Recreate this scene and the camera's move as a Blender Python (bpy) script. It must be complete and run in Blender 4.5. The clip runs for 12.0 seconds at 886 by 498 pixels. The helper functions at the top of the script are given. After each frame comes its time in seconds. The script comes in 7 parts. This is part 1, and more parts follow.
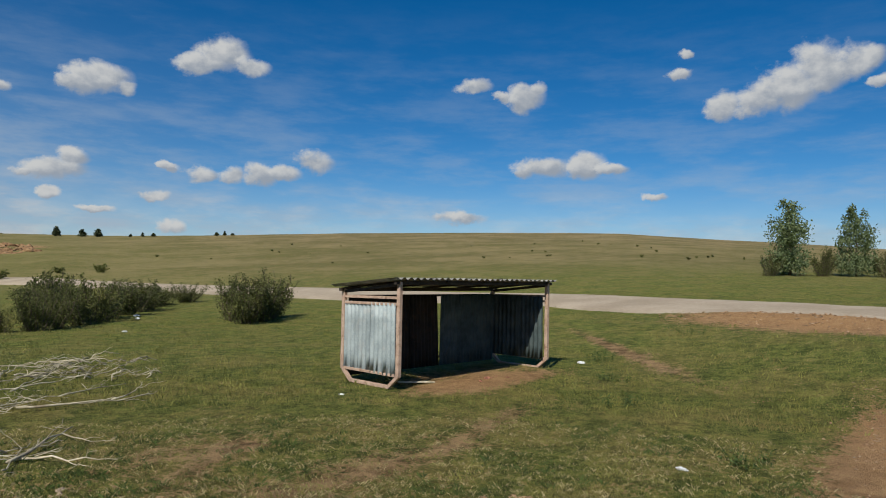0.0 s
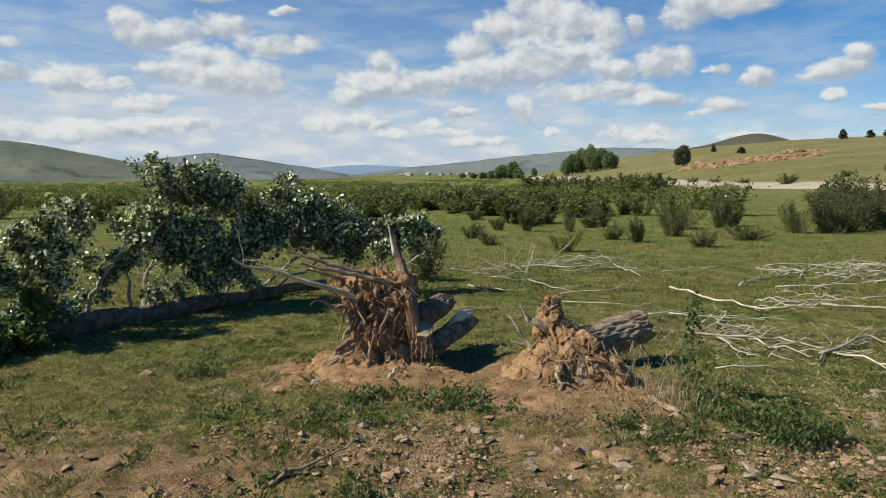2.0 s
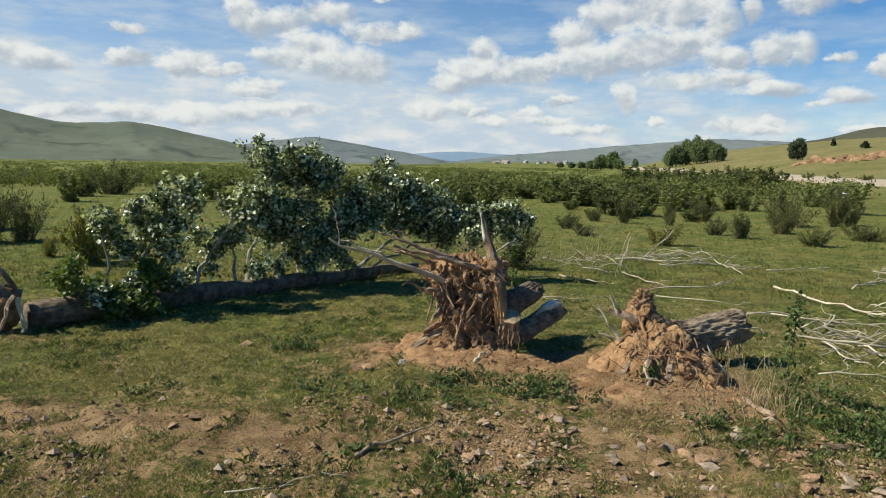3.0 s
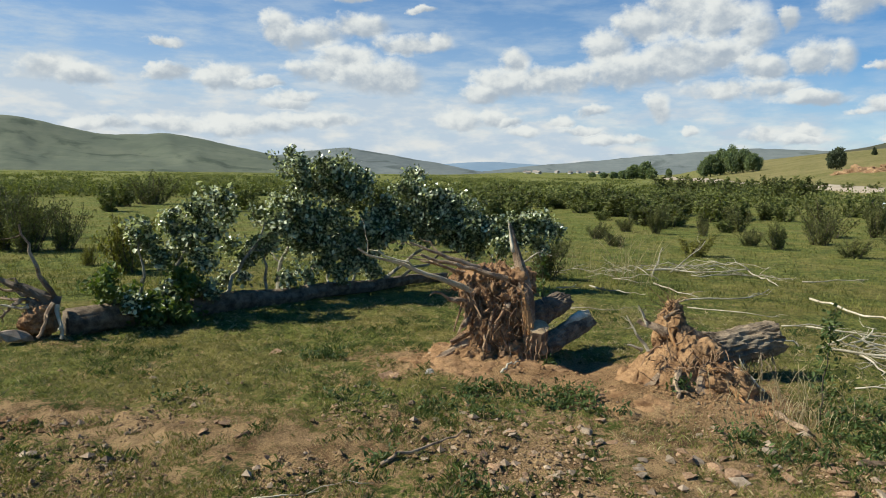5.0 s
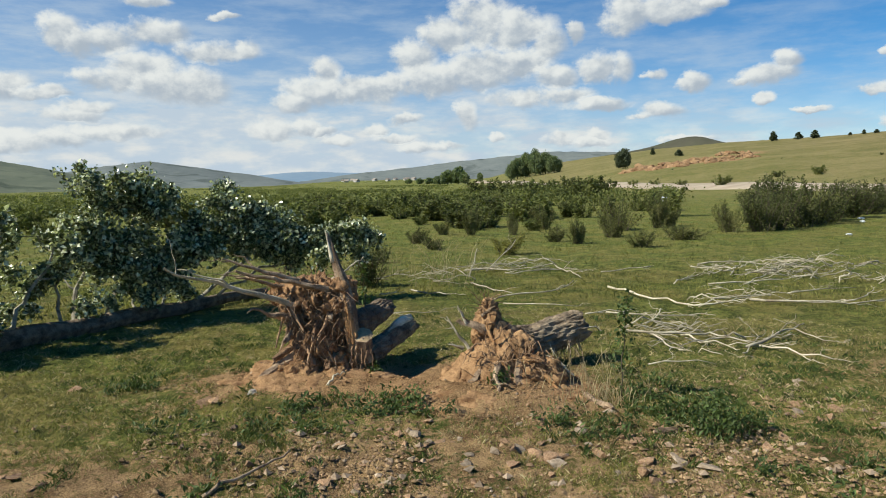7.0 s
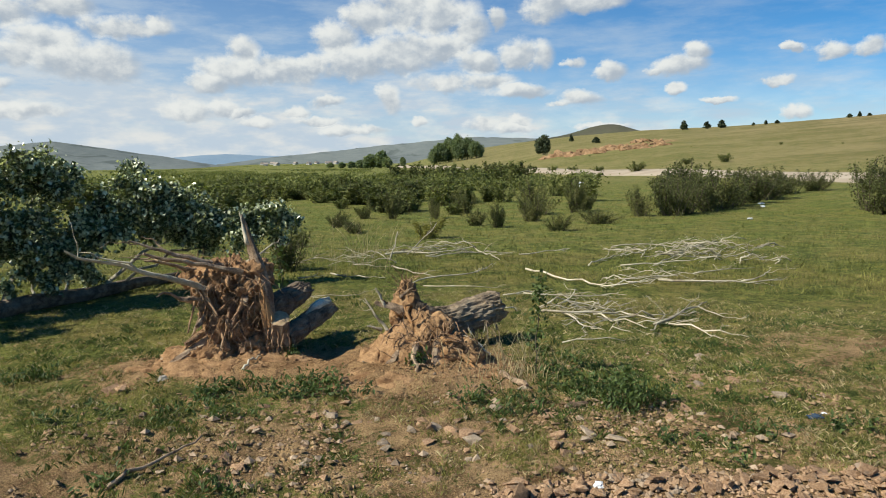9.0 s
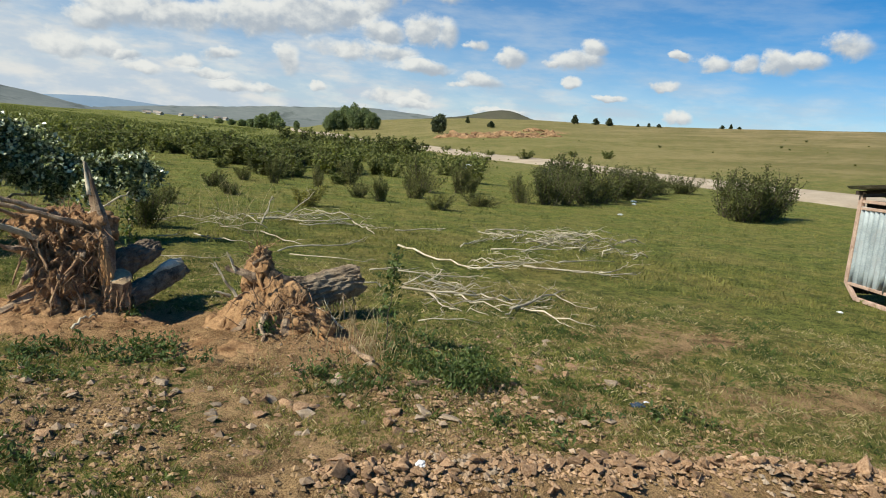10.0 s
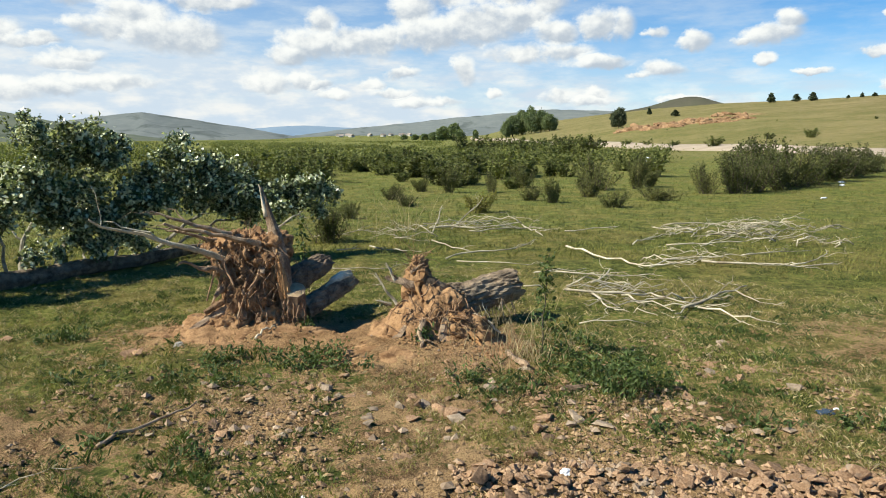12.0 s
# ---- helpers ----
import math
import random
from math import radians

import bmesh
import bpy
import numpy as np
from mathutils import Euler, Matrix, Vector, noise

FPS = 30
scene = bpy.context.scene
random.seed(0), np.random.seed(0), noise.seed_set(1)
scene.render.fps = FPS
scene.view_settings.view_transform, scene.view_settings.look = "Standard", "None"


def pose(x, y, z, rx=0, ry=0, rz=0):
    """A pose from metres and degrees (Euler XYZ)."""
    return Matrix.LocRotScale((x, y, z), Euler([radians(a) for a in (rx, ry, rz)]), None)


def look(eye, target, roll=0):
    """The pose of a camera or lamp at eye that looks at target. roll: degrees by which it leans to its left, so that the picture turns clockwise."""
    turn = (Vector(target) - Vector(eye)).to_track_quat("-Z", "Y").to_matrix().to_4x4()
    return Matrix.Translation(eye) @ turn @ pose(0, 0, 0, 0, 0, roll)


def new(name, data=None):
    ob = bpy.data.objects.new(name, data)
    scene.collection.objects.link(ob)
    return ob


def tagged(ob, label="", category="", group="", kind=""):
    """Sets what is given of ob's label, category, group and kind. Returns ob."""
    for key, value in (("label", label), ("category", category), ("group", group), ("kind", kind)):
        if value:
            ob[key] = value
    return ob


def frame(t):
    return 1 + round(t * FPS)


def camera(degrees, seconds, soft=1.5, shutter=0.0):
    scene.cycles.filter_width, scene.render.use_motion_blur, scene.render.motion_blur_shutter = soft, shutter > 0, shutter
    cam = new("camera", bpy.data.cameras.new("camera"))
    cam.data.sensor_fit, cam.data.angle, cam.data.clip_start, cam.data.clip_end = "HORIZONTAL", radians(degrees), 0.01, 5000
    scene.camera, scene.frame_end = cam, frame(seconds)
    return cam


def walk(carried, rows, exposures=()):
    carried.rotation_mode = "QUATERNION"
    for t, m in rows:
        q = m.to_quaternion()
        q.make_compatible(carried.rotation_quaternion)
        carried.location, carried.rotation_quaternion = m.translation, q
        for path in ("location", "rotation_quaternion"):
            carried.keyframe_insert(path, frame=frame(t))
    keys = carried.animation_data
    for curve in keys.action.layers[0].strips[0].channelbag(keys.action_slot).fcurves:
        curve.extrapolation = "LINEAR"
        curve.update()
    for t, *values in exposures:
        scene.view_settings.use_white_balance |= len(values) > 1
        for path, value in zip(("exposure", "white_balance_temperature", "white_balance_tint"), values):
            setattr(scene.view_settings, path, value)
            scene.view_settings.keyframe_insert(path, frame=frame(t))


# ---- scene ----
cam = camera(65.4, 12.0, soft=1.0)
PATH = [
    (0, (0.752, -0.410, 2.143), (2.522, 0.518, 2.222), 1.1),
    (0.3, (0.823, -0.442, 2.121), (2.483, 0.670, 2.193), 0.2),
    (0.5, (0.784, -0.455, 2.097), (2.405, 0.717, 2.133), 1.2),
    (0.7, (0.805, -0.409, 2.103), (2.360, 0.848, 2.115), 2.4),
    (0.9, (0.738, -0.297, 2.046), (2.080, 1.187, 2.039), 2.0),
    (1, (0.716, -0.279, 2.078), (1.942, 1.301, 2.058), 2.2),
    (1.2, (0.683, -0.203, 2.077), (1.578, 1.582, 1.981), 1.3),
    (1.5, (0.600, -0.157, 2.078), (1.060, 1.786, 1.955), -0.6),
    (1.8, (0.580, -0.162, 2.068), (0.824, 1.816, 1.895), -0.3),
    (2, (0.570, -0.218, 2.090), (0.680, 1.768, 1.882), -0.6),
    (2.5, (0.619, -0.253, 2.085), (0.619, 1.732, 1.839), 0.2),
    (3, (0.606, -0.265, 2.081), (0.445, 1.713, 1.837), 0.8),
    (3.2, (0.577, -0.310, 2.102), (0.297, 1.653, 1.840), 0.6),
    (4.8, (0.619, -0.267, 2.088), (0.246, 1.685, 1.866), 1.3),
    (5, (0.639, -0.283, 2.082), (0.389, 1.689, 1.866), 0.7),
    (5.5, (0.683, -0.276, 2.088), (0.786, 1.710, 1.881), -0.0),
    (6, (0.682, -0.240, 2.079), (0.983, 1.726, 1.872), 0.1),
    (6.5, (0.651, -0.238, 2.084), (0.987, 1.722, 1.873), -0.8),
    (7, (0.678, -0.260, 2.082), (0.938, 1.713, 1.887), -1.4),
    (7.5, (0.723, -0.264, 2.074), (1.127, 1.683, 1.860), -0.7),
    (9.3, (0.728, -0.284, 2.048), (1.244, 1.631, 1.787), -0.9),
    (9.5, (0.812, -0.288, 2.062), (1.439, 1.589, 1.774), -0.4),
    (9.7, (0.916, -0.296, 2.041), (1.629, 1.558, 1.803), 0.3),
    (10, (1.017, -0.297, 2.058), (1.800, 1.518, 1.753), 5.2),
    (10.2, (1.090, -0.241, 2.040), (1.817, 1.595, 1.723), 6.2),
    (10.5, (1.155, -0.219, 2.041), (1.637, 1.692, 1.703), 0.6),
    (11, (1.349, -0.283, 2.040), (1.722, 1.655, 1.718), 2.9),
    (11.5, (1.361, -0.292, 2.072), (1.635, 1.656, 1.712), -0.6),
    (12, (1.340, -0.330, 2.065), (1.611, 1.625, 1.747), -0.4),
]
EXPOSURE = [(0, -0.10, 6420, 9), (0.3, 0.0, 6400, 9), (0.6, 0.06, 6340, 9), (1.0, 0.05, 6250, 9), (1.6, 0.19, 6320, 8), (2.0, 0.31, 6380, 7), (2.5, 0.42, 6460, 6), (5.0, 0.40, 6440, 5), (7.5, 0.40, 6440, 5), (9.5, 0.42, 6540, 6), (10.0, 0.40, 6580, 6), (10.6, 0.56, 6560, 6), (12.0, 0.70, 6560, 6)]
walk(cam, [(t, look(eye, target, roll)) for t, eye, target, roll in PATH], EXPOSURE)

# ---- daylight: sky with fair-weather cumulus, one low-left sun ----
SUN_AZ, SUN_EL = -98.5, 45.5
sun_way = Vector((math.sin(radians(SUN_AZ)) * math.cos(radians(SUN_EL)), math.cos(radians(SUN_AZ)) * math.cos(radians(SUN_EL)), math.sin(radians(SUN_EL))))
sun_data = bpy.data.lights.new("sun", "SUN")
sun_data.energy, sun_data.angle, sun_data.color = 5.0, radians(0.55), (1.0, 0.935, 0.80)
sun = new("sun", sun_data)
sun.matrix_world = look(sun_way * 50, (0, 0, 0))


class Nodes:
    """A small hand for node trees: add nodes and join their sockets."""

    def __init__(self, tree):
        self.tree = tree
        tree.nodes.clear()

    def add(self, kind):
        return self.tree.nodes.new(kind)

    def put(self, socket, value):
        if isinstance(value, bpy.types.NodeSocket):
            self.tree.links.new(value, socket)
        else:
            socket.default_value = value

    def math(self, op, a, b=0.0, c=0.0, clamp=False):
        node = self.add("ShaderNodeMath")
        node.operation, node.use_clamp = op, clamp
        for socket, value in zip(node.inputs, (a, b, c)):
            self.put(socket, value)
        return node.outputs[0]

    def vec(self, op, a, b=(0, 0, 0)):
        node = self.add("ShaderNodeVectorMath")
        node.operation = op
        self.put(node.inputs[0], a)
        if op not in ("LENGTH", "NORMALIZE"):
            self.put(node.inputs[1], b)
        return node.outputs["Value"] if op in ("LENGTH", "DOT_PRODUCT") else node.outputs["Vector"]

    def smooth(self, x, low, high):
        node = self.add("ShaderNodeMapRange")
        node.interpolation_type = "SMOOTHSTEP"
        self.put(node.inputs["Value"], x)
        node.inputs["From Min"].default_value, node.inputs["From Max"].default_value = low, high
        return node.outputs["Result"]

    def noise(self, at, scale, detail=5.0, rough=0.55, distort=0.0):
        node = self.add("ShaderNodeTexNoise")
        if at is not None:
            self.put(node.inputs["Vector"], at)
        node.inputs["Scale"].default_value, node.inputs["Detail"].default_value = scale, detail
        node.inputs["Roughness"].default_value, node.inputs["Distortion"].default_value = rough, distort
        return node.outputs["Fac"]

    def mix(self, fac, a, b, blend="MIX"):
        node = self.add("ShaderNodeMix")
        node.data_type, node.blend_type = "RGBA", blend
        self.put(node.inputs[0], fac)
        for socket, value in ((node.inputs[6], a), (node.inputs[7], b)):
            self.put(socket, (*value, 1.0) if isinstance(value, tuple) and len(value) == 3 else value)
        return node.outputs[2]


PUFFS = []


def cumulus(*puffs):
    """One cloud of rounded puffs: azimuth, height, half width and half height in degrees."""
    for az, el, half_w, half_h in puffs:
        PUFFS.append((radians(az), radians(el), radians(half_w) * 1.20, radians(half_h) * 1.24))


cumulus((11.0, 12.5, 2.7, 1.9), (8.2, 11.5, 2.1, 1.5), (5.6, 10.0, 1.9, 1.4), (14.1, 11.7, 2.9, 1.5), (16.1, 10.6, 1.8, 1.2), (6.7, 8.1, 3.0, 1.3), (10.9, 8.8, 3.4, 1.5), (14.5, 9.3, 2.3, 1.1))
cumulus((20.3, 8.6, 2.2, 1.2), (17.0, 8.1, 2.0, 1.1), (21.9, 8.5, 1.1, 1.2), (14.1, 6.5, 2.5, 0.7), (20.3, 5.8, 2.6, 0.5), (17.2, 6.5, 2.7, 0.7))
cumulus((-1.7, 8.8, 1.4, 1.1), (-2.4, 7.5, 2.7, 1.2), (1.2, 7.5, 3.2, 1.1), (-4.2, 6.6, 1.8, 0.7), (3.5, 7.9, 1.4, 0.8))
cumulus((-20.4, 11.2, 1.5, 1.1), (-17.9, 10.7, 2.7, 1.1), (-14.4, 11.4, 2.6, 0.9), (-15.3, 9.0, 2.8, 1.1), (-10.0, 10.2, 3.2, 0.8), (-17.3, 8.1, 2.1, 0.9), (-12.6, 7.8, 3.7, 1.3), (-7.9, 10.4, 1.3, 0.8))
cumulus((-14.5, 13.6, 1.6, 0.4), (-9.1, 12.9, 1.1, 0.3))
cumulus((-5.9, 4.5, 2.2, 0.8), (-3.4, 4.6, 1.6, 0.6), (-1.9, 4.2, 0.9, 0.4))
cumulus((4.8, 5.2, 1.3, 0.4), (2.2, 4.3, 1.2, 0.5), (9.7, 5.3, 0.9, 1.1))
cumulus((12.2, 3.6, 0.7, 0.4), (17.2, 3.2, 1.6, 0.5), (20.3, 3.4, 1.0, 0.5), (19.4, 2.9, 1.8, 0.4))
cumulus((27.5, 7.1, 1.2, 0.7))
cumulus((33.9, 8.2, 1.0, 0.7), (32.6, 7.3, 2.1, 0.8), (30.7, 6.9, 0.8, 0.3))
cumulus((24.6, 7.9, 0.8, 0.5), (24.9, 5.1, 2.1, 0.6), (23.4, 4.8, 1.3, 0.3))
cumulus((39.2, 5.7, 0.7, 0.4))
cumulus((35.6, 4.5, 1.1, 0.2), (32.5, 5.3, 0.7, 0.4))
cumulus((-19.3, 6.0, 1.9, 0.5), (-21.7, 7.1, 1.4, 0.4), (-23.8, 7.6, 1.4, 0.7), (-24.4, 3.9, 2.4, 0.7), (-22.0, 3.7, 2.9, 0.6), (-17.6, 4.2, 3.5, 0.6))
cumulus((27.2, 2.9, 2.0, 0.3), (3.8, 3.6, 1.9, 0.4), (-0.8, 3.5, 1.4, 0.4), (6.6, 2.8, 2.8, 0.4))
cumulus((-36.6, 7.2, 2.0, 0.9), (-34.6, 6.8, 2.1, 0.7))
cumulus((-28.8, 9.6, 1.3, 0.4))
cumulus((-28.5, 7.4, 1.7, 0.6), (-24.9, 7.4, 2.4, 0.9), (-21.9, 6.9, 1.8, 0.4), (-20.1, 5.5, 2.0, 0.6))
cumulus((-41.1, 4.0, 1.0, 0.4))
cumulus((-28.3, 3.6, 3.4, 0.6), (-23.6, 3.6, 3.5, 0.7), (-33.2, 3.4, 2.4, 0.5))
cumulus((21.3, 15.5, 0.6, 1.2), (22.7, 14.5, 1.6, 1.5), (22.3, 12.4, 2.3, 1.3), (26.2, 13.9, 1.6, 1.5), (25.3, 12.5, 3.2, 1.0), (29.0, 12.7, 0.9, 0.4))
cumulus((18.6, 11.4, 0.6, 0.7))
cumulus((35.5, 14.1, 2.1, 1.1), (34.1, 13.4, 1.4, 0.8), (37.1, 13.6, 0.8, 0.5))
cumulus((44.2, 16.8, 2.0, 1.2), (42.7, 16.0, 2.2, 0.7), (46.3, 16.1, 1.5, 0.7))
cumulus((42.8, 7.6, 1.4, 0.6), (45.1, 7.6, 1.0, 0.6), (47.5, 7.8, 1.3, 0.8), (49.2, 8.0, 1.3, 0.6), (51.5, 9.0, 1.6, 0.9))
cumulus((39.5, 5.8, 1.1, 0.4), (40.5, 8.0, 0.7, 0.3), (40.9, 3.6, 1.0, 0.5))
cumulus((35.8, 4.6, 1.0, 0.2), (32.5, 5.5, 0.7, 0.5))
cumulus((64.6, 15.5, 1.5, 0.6))
cumulus((69.0, 14.6, 1.5, 1.0), (67.1, 14.7, 0.8, 0.4), (69.9, 15.2, 0.7, 0.7))
cumulus((70.4, 9.0, 2.3, 0.8), (73.9, 9.3, 1.6, 1.1), (76.1, 8.9, 1.2, 0.5), (68.8, 8.7, 0.9, 0.5))
cumulus((63.7, 4.9, 2.1, 0.5))
cumulus((79.4, 6.6, 0.9, 0.3))
cumulus((84.4, 13.5, 1.4, 1.0), (86.8, 13.7, 1.9, 1.2), (89.1, 14.5, 1.9, 1.6), (91.0, 15.5, 2.0, 1.6), (93.1, 15.8, 1.7, 1.1), (94.2, 15.9, 1.0, 0.8), (94.9, 14.1, 0.7, 0.4))
cumulus((81.3, 16.0, 0.9, 0.4), (81.7, 17.6, 0.6, 0.3))

world = bpy.data.worlds.new("daylight")
scene.world = world
world.use_nodes = True
w = Nodes(world.node_tree)
sky = w.add("ShaderNodeTexSky")
sky.sky_type, sky.sun_disc = "NISHITA", False
sky.sun_elevation, sky.sun_rotation = radians(SUN_EL), radians(SUN_AZ)
sky.altitude, sky.air_density, sky.dust_density, sky.ozone_density = 1500, 1.0, 0.15, 5.0
way = w.vec("NORMALIZE", w.add("ShaderNodeTexCoord").outputs["Generated"])
split = w.add("ShaderNodeSeparateXYZ")
w.put(split.inputs[0], way)
azimuth = w.math("ARCTAN2", split.outputs[0], split.outputs[1])
height = w.math("ARCSINE", split.outputs[2])
join = w.add("ShaderNodeCombineXYZ")
w.put(join.inputs[0], azimuth), w.put(join.inputs[1], height)
at = join.outputs[0]
# billows: a noise that pushes the outlines about, and once more a step towards the sun
wide = w.vec("MULTIPLY", at, (1.0, 1.25, 1.0))
lump = w.add("ShaderNodeTexNoise")
w.put(lump.inputs["Vector"], wide)
lump.inputs["Scale"].default_value, lump.inputs["Detail"].default_value, lump.inputs["Roughness"].default_value = 24.0, 5.0, 0.62
pushed = w.vec("ADD", at, w.vec("MULTIPLY", w.vec("SUBTRACT", lump.outputs["Color"], (0.5, 0.5, 0.5)), (0.036, 0.026, 0.0)))
puff = w.noise(wide, 24.0, 6.0, 0.60)
puff_lit = w.noise(w.vec("ADD", wide, (-0.009, 0.014, 0.0)), 24.0, 5.0, 0.50)


def heaped(lean_x, lean_y):
    """The union of all puffs, each drawn a little aside."""
    total = None
    for a, e, cw, ch in PUFFS:
        node = w.add("ShaderNodeVectorMath")
        node.operation = "MULTIPLY_ADD"
        w.put(node.inputs[0], pushed)
        node.inputs[1].default_value, node.inputs[2].default_value = (1 / cw, 1 / ch, 0), (-a / cw - lean_x, -e / ch - lean_y, 0)
        near = w.math("SUBTRACT", 1.0, w.vec("DOT_PRODUCT", node.outputs["Vector"], node.outputs["Vector"]))
        total = near if total is None else w.math("MAXIMUM", total, near)
    return total


body, tops = heaped(0.0, 0.0), heaped(-0.10, 0.31)
ragged = w.math("ADD", body, w.math("MULTIPLY", w.math("SUBTRACT", puff, 0.5), 2.0))
cover = w.smooth(ragged, -0.10, 0.80)
# thin, streaky veils low in the sky
veil = w.noise(w.vec("MULTIPLY", at, (2.2, 9.0, 1.0)), 3.0, 6.0, 0.62)
low = w.math("SUBTRACT", 1.0, w.smooth(height, 0.02, 0.42))
leftish = w.math("SUBTRACT", 1.0, w.smooth(azimuth, -0.5, 1.1))
streak = w.math("MULTIPLY", w.smooth(veil, 0.38, 0.72), w.math("MULTIPLY_ADD", leftish, 0.44, 0.42))
thin = w.math("MULTIPLY", w.math("MULTIPLY_ADD", leftish, 0.66, streak), low)
haze = w.math("MULTIPLY", w.math("SUBTRACT", 1.0, w.smooth(height, 0.0, 0.16)), w.math("MULTIPLY_ADD", leftish, 0.22, 0.30))
thin = w.math("ADD", thin, haze, clamp=True)
relief = w.math("MULTIPLY", w.math("SUBTRACT", puff, puff_lit), 1.5)
lift = w.math("SUBTRACT", tops, body)
shade = w.math("ADD", w.math("ADD", 0.60, relief), w.math("MULTIPLY", lift, 0.75))
shade = w.math("ADD", shade, w.math("MULTIPLY", w.math("SUBTRACT", 1.0, w.smooth(height, 0.03, 0.16)), 0.22))
white = w.mix(w.smooth(shade, 0.16, 0.94), (0.52, 0.58, 0.67), (1.0, 1.0, 0.985))
blue = w.add("ShaderNodeBackground")
vivid = w.add("ShaderNodeHueSaturation")
vivid.inputs["Saturation"].default_value = 1.34
w.put(vivid.inputs["Color"], sky.outputs[0])
w.put(blue.inputs["Color"], vivid.outputs[0]), w.put(blue.inputs["Strength"], 0.085)
puffs = w.add("ShaderNodeBackground")
w.put(puffs.inputs["Color"], white), w.put(puffs.inputs["Strength"], 0.62)
veils = w.add("ShaderNodeBackground")
bank = w.noise(w.vec("MULTIPLY", at, (1.0, 2.8, 1.0)), 15.0, 5.0, 0.55)
bank = w.math("MULTIPLY", w.smooth(bank, 0.40, 0.68), w.math("SUBTRACT", 1.0, w.smooth(height, 0.07, 0.17)))
w.put(veils.inputs["Color"], w.mix(bank, (0.70, 0.81, 0.95), (1.0, 1.0, 1.0))), w.put(veils.inputs["Strength"], 0.57)
behind = w.add("ShaderNodeMixShader")
w.put(behind.inputs[0], thin)
world.node_tree.links.new(blue.outputs[0], behind.inputs[1])
world.node_tree.links.new(veils.outputs[0], behind.inputs[2])
both = w.add("ShaderNodeMixShader")
w.put(both.inputs[0], w.math("MULTIPLY", cover, 0.97))
world.node_tree.links.new(behind.outputs[0], both.inputs[1])
world.node_tree.links.new(puffs.outputs[0], both.inputs[2])
world.node_tree.links.new(both.outputs[0], w.add("ShaderNodeOutputWorld").inputs[0])


# ---- materials ----
def material(name, dark, light, scale=6.0, fine=60.0, rough=0.85, bump=0.4, metal=0.0, stretch=(1, 1, 1), island=0.0, each=0.0,
             through_light=0.0, pale=None, share=0.62, stain=None, stain_scale=2.0, spec=0.35, depth=0.02):
    """A surface with two scales of grain, optional stains, and variation by piece (island) or by object (each)."""
    m = bpy.data.materials.new(name)
    m.use_nodes = True
    n = Nodes(m.node_tree)
    place = n.vec("MULTIPLY", n.add("ShaderNodeTexCoord").outputs["Object"], stretch)
    big, small = n.noise(place, scale, 5.0), n.noise(place, fine, 4.0, 0.65)
    grain = n.math("ADD", n.math("MULTIPLY", big, 0.6), n.math("MULTIPLY", small, 0.4))
    colour = n.mix(n.smooth(grain, 0.34, 0.66), dark, light)
    if stain:
        colour = n.mix(n.math("MULTIPLY", n.smooth(n.noise(place, stain_scale, 6.0, 0.6, 0.6), 0.52, 0.68), 0.8), colour, stain)
    for amount, chance in ((island, n.add("ShaderNodeNewGeometry").outputs["Random Per Island"]), (each, n.add("ShaderNodeObjectInfo").outputs["Random"])):
        if not amount:
            continue
        level = n.math("ADD", 1.0 - amount, n.math("MULTIPLY", chance, 2 * amount))
        grey = n.add("ShaderNodeCombineXYZ")
        for socket in grey.inputs:
            n.put(socket, level)
        colour = n.mix(1.0, colour, grey.outputs[0], "MULTIPLY")
    if pale:
        one = n.add("ShaderNodeNewGeometry").outputs["Random Per Island"]
        colour = n.mix(n.smooth(n.math("FRACT", n.math("MULTIPLY", one, 7.31)), share, share + 0.28), colour, pale)
    p = n.add("ShaderNodeBsdfPrincipled")
    n.put(p.inputs["Base Color"], colour)
    n.put(p.inputs["Roughness"], n.math("ADD", rough - 0.08, n.math("MULTIPLY", small, 0.16), clamp=True))
    p.inputs["Metallic"].default_value, p.inputs["Specular IOR Level"].default_value = metal, spec
    if bump:
        b = n.add("ShaderNodeBump")
        b.inputs["Strength"].default_value, b.inputs["Distance"].default_value = bump, depth
        n.put(b.inputs["Height"], grain)
        n.put(p.inputs["Normal"], b.outputs[0])
    out = n.add("ShaderNodeOutputMaterial")
    if through_light:
        t = n.add("ShaderNodeBsdfTranslucent")
        n.put(t.inputs["Color"], n.mix(1.0, colour, (1.2, 1.25, 0.55), "MULTIPLY"))
        s = n.add("ShaderNodeMixShader")
        s.inputs[0].default_value = through_light
        n.tree.links.new(p.outputs[0], s.inputs[1]), n.tree.links.new(t.outputs[0], s.inputs[2])
        n.tree.links.new(s.outputs[0], out.inputs[0])
    else:
        n.tree.links.new(p.outputs[0], out.inputs[0])
    return m


bark = material("poplar_bark", (0.065, 0.047, 0.031), (0.37, 0.28, 0.185), 9, 70, 0.92, 0.9, stretch=(1, 1, 1), stain=(0.22, 0.185, 0.135), depth=0.03)
# darker copy of the bark; crown shade on the trunk is painted in
dark_bark = material("shade_toned_bark", (0.055, 0.040, 0.027), (0.25, 0.19, 0.13), 9, 70, 0.92, 0.9, stain=(0.13, 0.11, 0.085), depth=0.03)
root_wood = material("weathered_root", (0.12, 0.076, 0.046), (0.43, 0.315, 0.205), 10, 80, 0.88, 0.6, stain=(0.10, 0.06, 0.035), island=0.4)
earthy_root = material("earth_coated_root", (0.105, 0.060, 0.033), (0.42, 0.265, 0.150), 10, 80, 0.92, 0.7, stain=(0.09, 0.05, 0.03), island=0.35)
